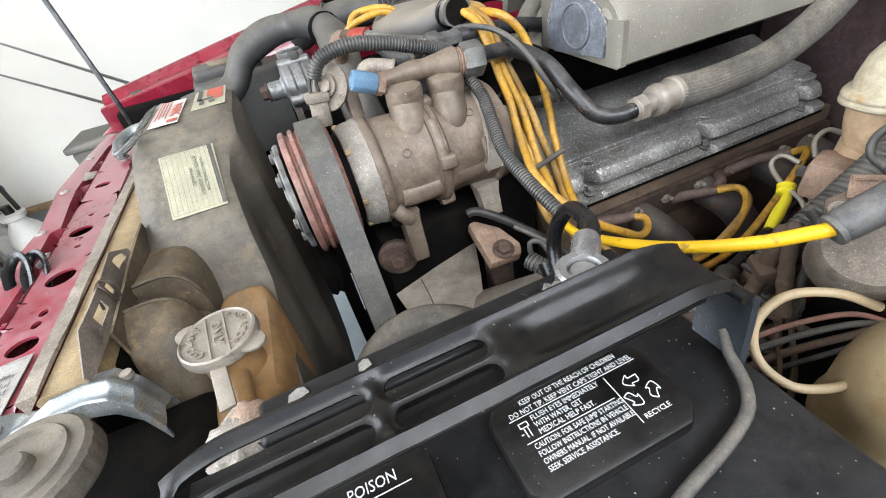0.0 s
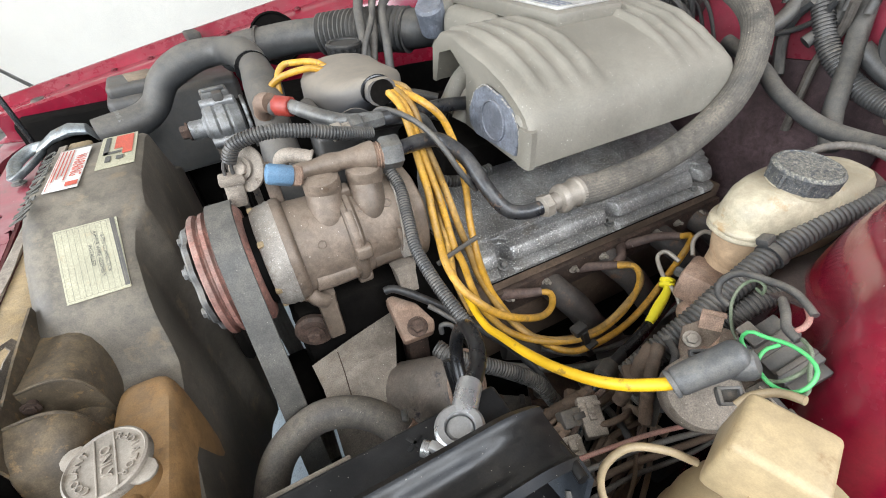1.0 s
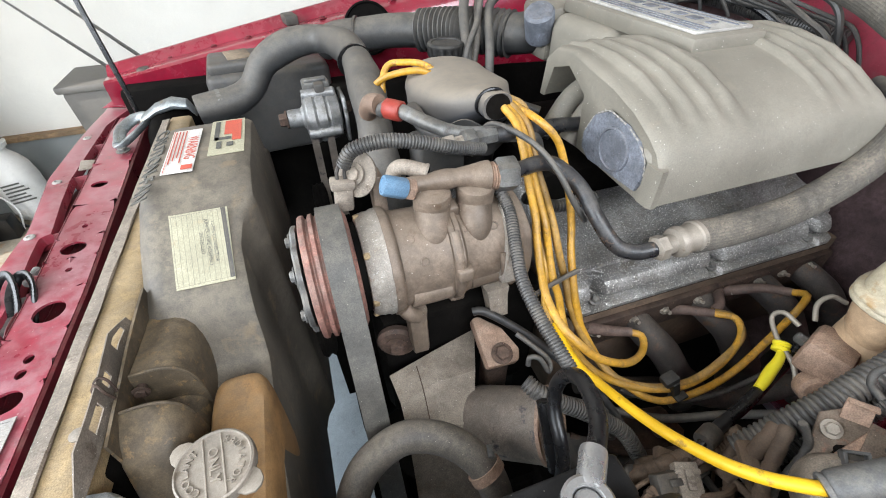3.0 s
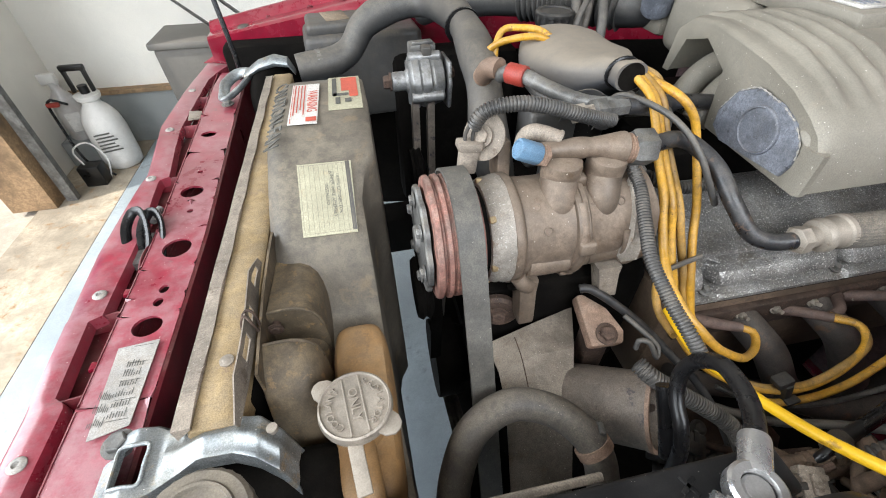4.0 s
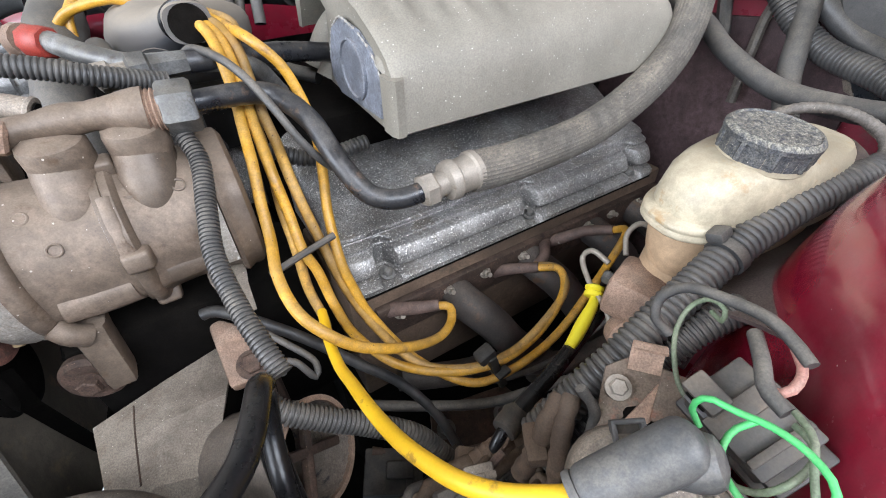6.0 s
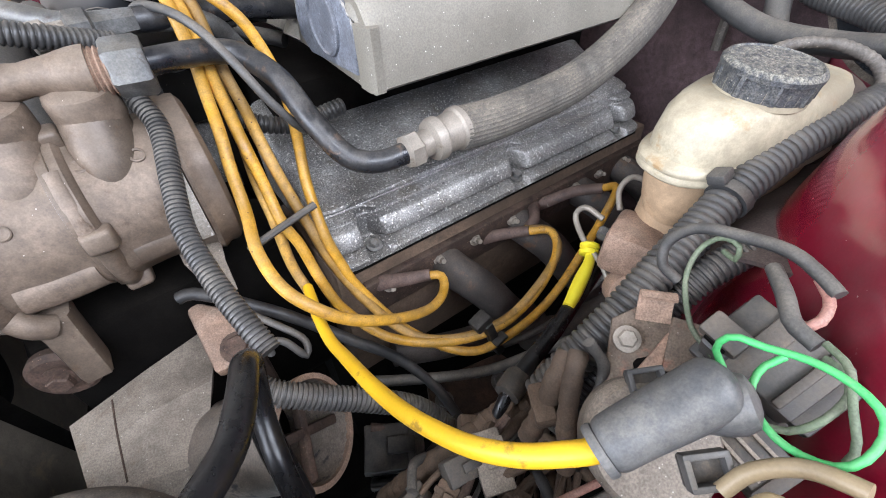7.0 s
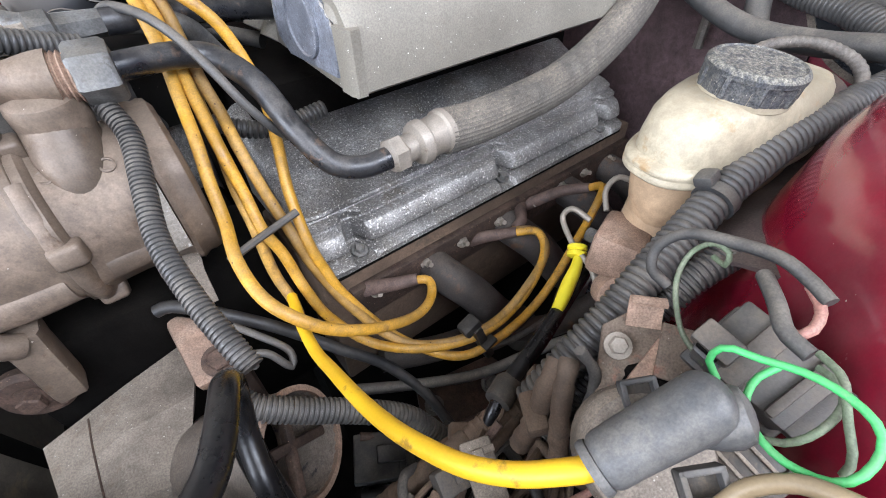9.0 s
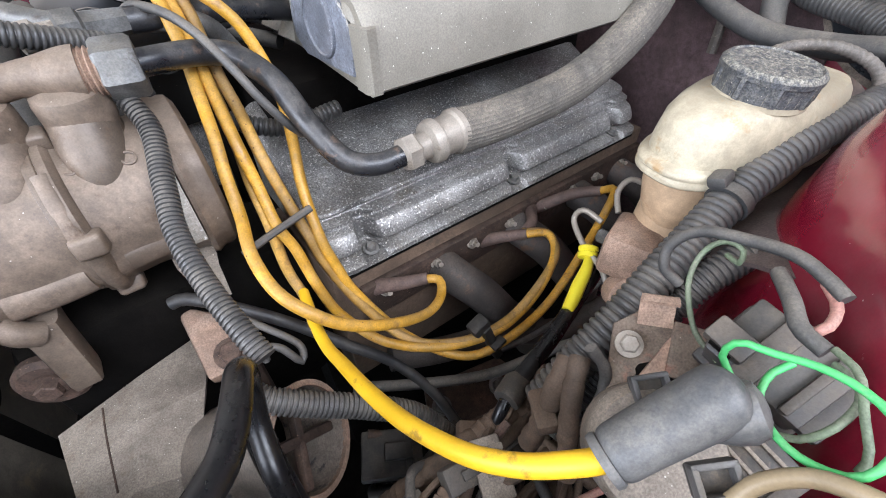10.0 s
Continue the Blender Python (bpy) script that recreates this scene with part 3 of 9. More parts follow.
_rail = strip_holes(-0.292, -0.232, 0.26, 1.22, 0.80, [(-0.258, 0.335, 0.008, 0.008), (-0.260, 0.505, 0.0145, 0.013), (-0.258, 0.537, 0.005, 0.006), (-0.257, 0.556, 0.005, 0.006), (-0.260, 0.625, 0.0165, 0.017), (-0.259, 0.70, 0.004, 0.004), (-0.265, 0.748, 0.0155, 0.014), (-0.262, 0.80, 0.004, 0.004), (-0.268, 0.925, 0.0125, 0.010), (-0.266, 1.08, 0.008, 0.008)])
for v in _rail.verts:
    v.co.x += rail_x(v.co.y)
part("radiator_support", _rail, RED_OLD_SHEEN, car, "dusty red radiator support rail with oval holes")
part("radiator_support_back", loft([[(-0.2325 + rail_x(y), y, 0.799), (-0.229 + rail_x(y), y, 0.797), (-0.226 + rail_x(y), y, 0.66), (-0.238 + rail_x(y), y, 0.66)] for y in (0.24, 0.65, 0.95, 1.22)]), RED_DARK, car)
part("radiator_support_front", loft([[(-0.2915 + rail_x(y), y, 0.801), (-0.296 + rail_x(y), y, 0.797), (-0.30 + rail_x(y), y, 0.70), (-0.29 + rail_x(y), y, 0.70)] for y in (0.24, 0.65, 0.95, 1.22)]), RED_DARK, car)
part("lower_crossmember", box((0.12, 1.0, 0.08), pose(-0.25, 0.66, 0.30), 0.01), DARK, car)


NOSE_OUT = [(0.20, -0.342), (0.43, -0.346), (0.555, -0.356), (0.646, -0.363), (0.73, -0.362), (0.83, -0.357), (0.88, -0.364), (1.0, -0.382), (1.15, -0.378), (1.31, -0.366), (1.41, -0.358)]
NOSE_IN = [(0.20, -0.313), (0.437, -0.312), (0.441, -0.323), (0.484, -0.326), (0.534, -0.329), (0.539, -0.317), (0.64, -0.318), (0.69, -0.319), (0.763, -0.328), (0.806, -0.331), (0.812, -0.318), (0.902, -0.331), (0.975, -0.339), (1.11, -0.338), (1.215, -0.336), (1.262, -0.322), (1.296, -0.309), (1.41, -0.302)]


def nose(u, v):
    """The bolted strip along the nose, with a turned-down inner edge and a rolled outer one."""
    y = 0.20 + 1.19 * u
    a, b = lerp_table(NOSE_IN, y), lerp_table(NOSE_OUT, y)
    w = min(1.0, max(0.0, (v - 0.12) / 0.76))
    z = 0.790 - 0.014 * max(0.0, (0.12 - v) / 0.12) + 0.0025 * math.sin(w * 3.1) - 0.03 * max(0.0, (v - 0.82) / 0.18) ** 1.5
    return (a + (b - a) * w, y, z)


part("nose_strip", slab(nose, 200, 14, 0.002), RED_OLD_SHEEN, car, "dull red nose strip held by rivets")
# the channel's shade is in its darker red
part("nose_pan", slab(lambda u, v: (-0.290 - 0.062 * v, 0.20 + 1.12 * u, 0.768 + 0.004 * math.sin(u * 40) - 0.008 * v), 60, 6, 0.002), RED_DARK, car, "dusty red sunken channel, its shade put into the colour")
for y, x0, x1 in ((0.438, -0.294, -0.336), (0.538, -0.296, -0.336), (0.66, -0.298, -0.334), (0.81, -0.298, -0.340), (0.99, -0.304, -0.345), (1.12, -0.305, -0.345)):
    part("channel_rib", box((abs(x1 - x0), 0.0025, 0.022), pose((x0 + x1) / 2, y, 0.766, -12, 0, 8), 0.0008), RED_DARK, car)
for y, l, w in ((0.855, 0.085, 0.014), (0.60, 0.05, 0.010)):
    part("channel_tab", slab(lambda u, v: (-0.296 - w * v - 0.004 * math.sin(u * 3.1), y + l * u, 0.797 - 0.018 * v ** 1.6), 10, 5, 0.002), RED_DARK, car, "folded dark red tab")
for y in (0.468, 0.562, 0.70):
    part("rail_nick", prism([(-0.004, -0.006), (0.003, -0.003), (0.003, 0.004), (-0.004, 0.003)], 0.006, pose(-0.297 + rail_x(y), y, 0.793, 0, 18, 0), 0.0008), RED, car)
for x, y in ((-0.326, 0.385), (-0.330, 0.569), (-0.343, 0.809), (-0.357, 0.973), (-0.357, 1.151), (-0.331, 1.359)):
    part("rivet", lathe([(0.0072, 0), (0.0072, 0.0012), (0.0056, 0.0026), (0.0030, 0.0028), (0.0024, 0.0008), (0, 0.0008)], pose(x, y, 0.7918), 20), GREY_WHITE, car, "pale plastic rivet")
_st = prism([(-0.2715, 0.388), (-0.2415, 0.396), (-0.2405, 0.483), (-0.2765, 0.479)], 0.0008, pose(0, 0, 0.8025), 0)
sticker = part("sticker", _st, GREY_WHITE, car, "white printed belt routing sticker", smooth=False)
random.seed(4)
bars([(-0.2755 + 0.0016 * (i % 8), 0.398 + 0.012 * (i // 8) + random.uniform(0, 0.003), 0.0007, random.uniform(0.004, 0.009)) for i in range(24)] + [(-0.262 + 0.0022 * (i % 7), 0.405 + 0.010 * (i // 7), 0.0008, random.uniform(0.003, 0.008)) for i in range(42)] + [(-0.262, 0.402 + 0.019 * i, 0.018, 0.0006) for i in range(5)], pose(0, 0, 0.8034), INK, sticker)


def fender_sheet(u, v):
    """The far wing: its flat top lip, the gutter, and the inner side."""
    x = -0.335 + 1.265 * u
    lift = 0.185 * (x + 0.0) * (0.6 + 0.4 * (1 - v))
    prof = [(1.62, 0.80), (1.56, 0.86), (1.50, 0.895), (1.44, 0.917), (1.405, 0.925), (1.392, 0.916), (1.380, 0.902), (1.36, 0.900), (1.345, 0.898), (1.332, 0.890), (1.315, 0.85), (1.30, 0.70), (1.29, 0.5)]
    k = v * (len(prof) - 1)
    i = min(int(k), len(prof) - 2)
    y, z = [a + (b - a) * (k - i) for a, b in zip(prof[i], prof[i + 1])]
    if x < -0.02:
        y = max(y, 1.336)
    if x < -0.16:
        z = max(z, 0.80 + 0.4 * max(0.0, -0.335 + 0.1 - x))
    return (x, y - 0.16 * max(0, 0.38 - u) ** 1.5, z + lift)


part("far_wing", slab(fender_sheet, 40, 40, 0.003), RED, car, "red front wing with its gutter and inner panel")
# no hole is cut: a near-black disc carries the opening's shade
part("apron_hole", lathe([(0.060, -0.01), (0.060, 0.003), (0.056, 0.005), (0.053, 0.001), (0, 0.0)], basis((0.262, 1.308, 0.905), (1, 0, 0), (0, -1, 0.3)), 36), DARK, car, "near-black disc for the shaded opening in the inner wing")
part("wing_clip", box((0.03, 0.05, 0.022), pose(0.083, 1.375, 0.917, 0, 0, 12), 0.004), GREYCONN, car)
for x in (-0.2, -0.1, -0.02, 0.16, 0.34, 0.45, 0.56):
    part("wing_bolt", hexbolt(pose(x, 1.362, 0.901 + 0.15 * x), 0.006, 0.005), RED_DARK, car)


def cowl_z(y):
    """Rise of the cowl towards the middle of the car."""
    return 0.026 * min(1.0, max(0.0, (y - 0.18) / 0.22))


def fire(u, v):
    y = -0.15 + 1.65 * u
    z = 0.35 + (0.74 + cowl_z(y)) * v
    return (0.905 - 0.02 * v + 0.012 * math.sin(9 * u) * (1 - v), y, z)


part("firewall", slab(fire, 40, 20, 0.004), RED_FIRE, car, "dusty dark red firewall panel")
# added sheet that gives the lower firewall its darker colour
part("firewall_pad", slab(lambda u, v: (0.880 + 0.006 * math.sin(14 * u) * math.sin(9 * v), 0.31 + 0.97 * u, 0.36 + 0.595 * v - 0.03 * math.sin(u * 7)), 24, 14, 0.006), FIRE_LOW, car, "grimy dark sheet added over the lower firewall")
# added near-black sheet: shade below the far wing put into colour
part("far_apron", slab(lambda u, v: (-0.23 + 1.1 * u, 1.262 + 0.02 * math.sin(u * 11), 0.36 + 0.43 * v), 24, 8, 0.004), DARK, car, "near-black sheet added for the shade below the far wing")
part("headlamp_panel", box((0.26, 0.06, 0.375), pose(-0.17, 1.275, 0.47), 0.012), DARK, car, "near-black headlamp panel")
part("wing_stay", box((0.030, 0.030, 0.05), pose(-0.262, 1.335, 0.80, 0, 8, 20), 0.006), GREYCONN, car, "grey rubber bump stop")
part("wing_stay_top", lathe([(0.010, 0), (0.014, 0.004), (0.016, 0.012), (0.011, 0.016), (0, 0.016)], pose(-0.255, 1.33, 0.850), 16), GREYCONN, car)
COWL_Y = (-0.15, 0.1, 0.18, 0.22, 0.28, 0.34, 0.38, 0.42, 0.7, 1.0, 1.5)
part("cowl_lip", loft([[(0.885, y, 1.088 + cowl_z(y)), (0.90, y, 1.094 + cowl_z(y)), (0.94, y, 1.094 + cowl_z(y)), (0.94, y, 1.085 + cowl_z(y)), (0.90, y, 1.082 + cowl_z(y))] for y in COWL_Y]), RED_FIRE, car)
part("cowl_ridge", loft([[(0.884, y, 1.076 + cowl_z(y)), (0.878, y, 1.078 + cowl_z(y)), (0.876, y, 1.081 + cowl_z(y)), (0.878, y, 1.084 + cowl_z(y)), (0.884, y, 1.086 + cowl_z(y))] for y in (-0.15, 0.1, 0.18, 0.22, 0.28, 0.34, 0.362)]), RED_FIRE, car)
part("cowl_seal", tube([(0.935, y, 1.101 + cowl_z(y)) for y in COWL_Y], 0.010, 0.05, 8), RUBBER, car)
part("cowl_grille", slab(lambda u, v: (0.945 + 0.22 * v, -0.15 + 1.65 * u, 1.09 + cowl_z(-0.15 + 1.65 * u) + 0.02 * v), 24, 3, 0.003), GREYCONN, car)
part("windscreen", slab(lambda u, v: (1.16 + 0.75 * v, -0.1 + 1.55 * u, 1.12 + 0.5 * v), 6, 6, 0.005), GLASS_D, car)
for sy, sz in ((0.485, 1.098), (0.346, 1.087)):
    part("cowl_slot", box((0.006, 0.018, 0.006), pose(0.8795, sy, sz), 0.002), DARK, car, "small dark slot")
for z0, z1 in ((1.088, 1.0915), (1.106, 1.109)):
    part("cowl_stamping", loft([[(0.884, y, z0), (0.8785, y, z0 + 0.001), (0.8785, y, z1 - 0.001), (0.884, y, z1)] for y in (0.368, 0.374, 0.43, 0.436)]), RED_FIRE, car)



# near strut tower: rounded red dome with a flat crown
def tower(u, v):
    a = 2 * math.pi * u
    prof = [(0.0, 0.944), (0.045, 0.944), (0.085, 0.943), (0.104, 0.938), (0.118, 0.924), (0.128, 0.90), (0.138, 0.85), (0.150, 0.75), (0.16, 0.55)]
    k = v * (len(prof) - 1)
    i = min(int(k), len(prof) - 2)
    r, z = [p + (q - p) * (k - i) for p, q in zip(prof[i], prof[i + 1])]
    sq = 1 + 0.10 * math.cos(2 * (a - 0.6)) + 0.05 * math.cos(4 * a)
    return (0.572 + r * sq * math.cos(a) * 1.05, 0.115 + r * sq * math.sin(a) * (0.79 if math.sin(a) > 0 else 0.86), z)


part("strut_tower", slab(tower, 56, 24, 0.003), RED, car, "glossy red strut tower with a dusty crown")
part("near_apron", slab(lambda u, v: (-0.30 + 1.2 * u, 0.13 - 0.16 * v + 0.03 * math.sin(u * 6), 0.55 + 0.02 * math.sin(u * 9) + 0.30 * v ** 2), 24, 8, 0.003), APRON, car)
part("apron_ledge", slab(lambda u, v: (0.50 + 0.385 * u, 0.13 + 0.118 * v, 0.853 + 0.012 * u - 0.03 * v ** 4 + 0.002 * math.sin(u * 13)), 24, 10, 0.003), LEDGE, car, "dusty brown-grey inner wing ledge")
part("near_wing", slab(lambda u, v: (-0.42 + 1.35 * u, -0.06 - 0.30 * v, 0.88 + 0.10 * u - 0.12 * v ** 2), 12, 6, 0.003), RED, car)
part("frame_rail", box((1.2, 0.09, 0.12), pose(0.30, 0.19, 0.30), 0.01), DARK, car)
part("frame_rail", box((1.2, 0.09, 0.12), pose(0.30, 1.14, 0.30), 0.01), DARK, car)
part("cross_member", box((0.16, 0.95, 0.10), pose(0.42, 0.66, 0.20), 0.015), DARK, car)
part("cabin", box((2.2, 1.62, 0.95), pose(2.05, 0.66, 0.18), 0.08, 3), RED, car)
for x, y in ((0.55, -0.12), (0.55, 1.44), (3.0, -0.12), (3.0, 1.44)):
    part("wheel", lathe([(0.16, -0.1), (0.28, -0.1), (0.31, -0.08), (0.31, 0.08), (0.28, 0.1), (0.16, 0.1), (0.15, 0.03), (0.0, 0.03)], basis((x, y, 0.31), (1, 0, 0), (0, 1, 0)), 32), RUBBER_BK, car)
# near-black slab standing in for the shade below the engine
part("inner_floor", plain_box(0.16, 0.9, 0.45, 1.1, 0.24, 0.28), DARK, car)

# ---- strut mount ----
def strut_mount():
    c = Vector((0.557, 0.146, 0.946))
    t = thing("strut_mount", c, "dirty strut top mount with layered rubber and a large nut", "strut mount")
    outline = [(0.455, 0.143), (0.462, 0.120), (0.476, 0.100), (0.496, 0.079), (0.515, 0.073), (0.567, 0.066), (0.610, 0.073), (0.640, 0.092), (0.648, 0.116), (0.630, 0.150), (0.605, 0.178), (0.575, 0.192), (0.551, 0.190), (0.500, 0.178), (0.466, 0.165)]
    part("plate", prism(outline, 0.005, pose(0, 0, 0.9455), 0.0015), DIRT, t, "dirt-caked steel plate")
    # near-black disc carries the shade of the gap round the bearing
    part("well", lathe([(0.0370, 0.0), (0.0370, 0.0056), (0.0363, 0.0062), (0.0355, 0.0050), (0.0, 0.0050)], pose(c.x, c.y, 0.9455), 40), DARK, t, "near-black ring for the shaded gap round the bearing")
    part("rubber", lathe([(0.0257, 0.004), (0.0281, 0.007), (0.0296, 0.011), (0.0300, 0.014), (0.0277, 0.0155), (0.0312, 0.017), (0.0332, 0.020), (0.0339, 0.024), (0.0332, 0.027), (0.0300, 0.0285), (0.0308, 0.031), (0.0292, 0.035), (0.0257, 0.0375), (0.0203, 0.039), (0.0140, 0.039)], pose(*c), 44), RUBBER, t, "stacked grey rubber bearing")
    part("washer", lathe([(0.0207, 0.0385), (0.0211, 0.040), (0.0187, 0.0415), (0.0140, 0.042), (0, 0.042)], pose(*c), 36), CAPM, t, "rust-edged washer")
    part("nut", lathe([(0.0160, 0.0415), (0.0168, 0.043), (0.0156, 0.048), (0.0144, 0.053), (0.0129, 0.0555), (0.0094, 0.0565), (0.0086, 0.0560), (0, 0.0560)], pose(*c, 0, 0, 14), 6), CAPM, t, "pale worn hexagon nut")
    part("shaft", lathe([(0.0074, 0.056), (0.0074, 0.0605), (0.0062, 0.062), (0, 0.062)], pose(*c), 20), CAPM, t)
    for x, y in ((0.489, 0.157), (0.510, 0.103), (0.618, 0.150)):
        st = part("stud_nut", lathe([(0.0115, 0.0), (0.0120, 0.002), (0.0098, 0.0035), (0.0094, 0.009), (0.0082, 0.0105), (0, 0.0105)], pose(x, y, 0.950, 0, 0, 20), 6), DIRT, t, "dirt-caked hexagon nut")
        part("stud", lathe([(0.0058, 0.010), (0.0060, 0.018), (0.0052, 0.021), (0.003, 0.0225), (0, 0.023)], pose(x, y, 0.950), 20), RUBBER, st, "worn grey stud end")
    for i in range(5):
        if i != 1:
            part("index_hole", lathe([(0.0016, 0), (0.0016, 0.0008), (0, 0.0008)], pose(0.474 + 0.0058 * i, 0.134 - 0.0065 * i, 0.9503), 12), DARK, t)
    part("index_ring", lathe([(0.0022, 0), (0.0044, 0.0), (0.0044, 0.0012), (0.0022, 0.0012)], pose(0.4798, 0.1275, 0.9503), 20), DIRT, t)
    random.seed(9)
    bm = bmesh.new()
    for k in range(90):
        a, w = (4.05 + 0.75 * random.random(), 0.0355) if k < 62 else (3.0 + 0.22 * random.random(), 0.0345)
        bmesh.ops.create_icosphere(bm, subdivisions=1, radius=random.uniform(0.0006, 0.0015), matrix=Matrix.Translation((c.x + w * math.cos(a) + random.uniform(-0.0012, 0.0012), c.y + w * math.sin(a) + random.uniform(-0.0012, 0.0012), c.z + 0.006 + random.uniform(0.0, 0.012))))
    part("crumbled_foam", bm, mat("ochre_foam", (0.55, 0.33, 0.08), 0.9, vary=0.4, micro=0.3), t, "crumbling ochre foam", kind="stuff")


strut_mount()


# ---- radiator, shroud and front ----
def radiator():
    t = thing("radiator", (-0.15, 0.66, 0.38), "old radiator with ochre top flange and tan end tank", "radiator")
    part("core", box((0.04, 0.64, 0.44), pose(-0.155, 0.70, 0.39), 0.004), DARK, t)
    part("top_flange", loft([[(-0.172 + 0.001 * math.sin(y * 70), y, 0.832), (-0.172, y, 0.842), (-0.168, y, 0.845), (-0.140, y, 0.845), (-0.136, y, 0.842), (-0.136, y, 0.815), (-0.140, y, 0.815), (-0.141, y, 0.832)] for y in [0.355 + 0.01 * i for i in range(71)]]), OCHRE, t, "chipped ochre flange")
    part("top_edge", loft([[(-0.182 + 0.0003 * math.sin(y * 45), y, 0.834), (-0.182 + 0.0003 * math.sin(y * 45), y, 0.8475), (-0.169 + 0.001 * math.sin(y * 60), y, 0.8485), (-0.169, y, 0.846)] for y in [0.357 + 0.012 * i for i in range(58)]]), PLATE, t, "grey bent edge strip")
    part("flange_screw", hexbolt(pose(-0.153, 0.412, 0.845), 0.004, 0.002), CAPM, t)
    def ringp(k, z):
        out = []
        for i in range(40):
            c, s = math.cos(2 * math.pi * i / 40), math.sin(2 * math.pi * i / 40)
            out.append((-0.050 + k * 0.0265 * math.copysign(abs(c) ** 0.45, c), 0.380 + (0.085 - 0.026 * (1 - k)) * math.copysign(abs(s) ** 0.3, s), z))
        return out
    tank = part("end_tank", loft([ringp(1.06, 0.42), ringp(1.04, 0.77), ringp(1.0, 0.788), ringp(0.93, 0.797), ringp(0.83, 0.801), ringp(0.6, 0.803)]), TAN, t, "tan plastic end tank")
    part("neck", lathe([(0.021, 0.0), (0.021, 0.03), (0.024, 0.031), (0.024, 0.035), (0, 0.035)], pose(-0.053, 0.355, 0.80), 28), TAN, t)
    part("overflow_pipe", tube([(-0.050, 0.335, 0.812), (-0.047, 0.31, 0.812), (-0.045, 0.29, 0.80), (-0.045, 0.28, 0.74)], 0.008), TAN, t)
    return t


radiator_thing = radiator()


def radiator_cap():
    c = (-0.053, 0.355, 0.833)
    m = pose(*c, 0, 0, 8)
    t = radiator_thing
    cap = part("cap", lathe([(0.0285, 0.0), (0.029, 0.003), (0.028, 0.0085), (0.0265, 0.0095), (0.0255, 0.0078), (0, 0.0078)], m, 44), CAPM, t, "dull grey metal cap with raised lettering")
    for a in (135, -45):
        part("ear", prism([(0.024, -0.010), (0.033, -0.009), (0.0385, -0.005), (0.040, 0), (0.0385, 0.005), (0.033, 0.009), (0.024, 0.010)], 0.003, m @ pose(0, 0, 0.0025, 0, 0, a), 0.001), CAPM, cap)
    part("lever", box((0.011, 0.035, 0.003), m @ pose(-0.006, -0.043, -0.004, 10, 0, 0), 0.001), CAPM, cap)
    for x in (-0.0065, 0.0065):
        part("rib", box((0.0014, 0.048, 0.0016), m @ pose(x, 0, 0.0075), 0.0004), CAPM, cap)
    writing("ONLY", 0.0105, m @ pose(0, 0, 0.0085, 0, 0, -90), CAPM, cap, depth=0.0011)
    for word, a0, s in (("COOLANT", 180, 1), ("RADIATOR", 0, 1)):
        for i, ch in enumerate(word):
            a = a0 + (i - (len(word) - 1) / 2) * 16.5 * -1
            writing(ch, 0.0078, m @ pose(0.0195 * math.cos(radians(a)), 0.0195 * math.sin(radians(a)), 0.0085, 0, 0, a - 90), CAPM, cap, depth=0.0010)


radiator_cap()


SHROUD_TOP = [(0.28, 0.745), (0.40, 0.765), (0.49, 0.782), (0.503, 0.800), (0.515, 0.832), (0.535, 0.8525), (0.60, 0.8915), (0.645, 0.911), (0.675, 0.918), (0.72, 0.9195), (0.80, 0.917), (0.835, 0.908), (0.86, 0.88), (0.95, 0.80), (1.05, 0.76)]
SHROUD_REAR = [(0.28, -0.014), (0.42, -0.024), (0.575, -0.028), (0.60, -0.022), (0.622, -0.008), (0.72, -0.006), (0.84, -0.008), (1.05, -0.02)]


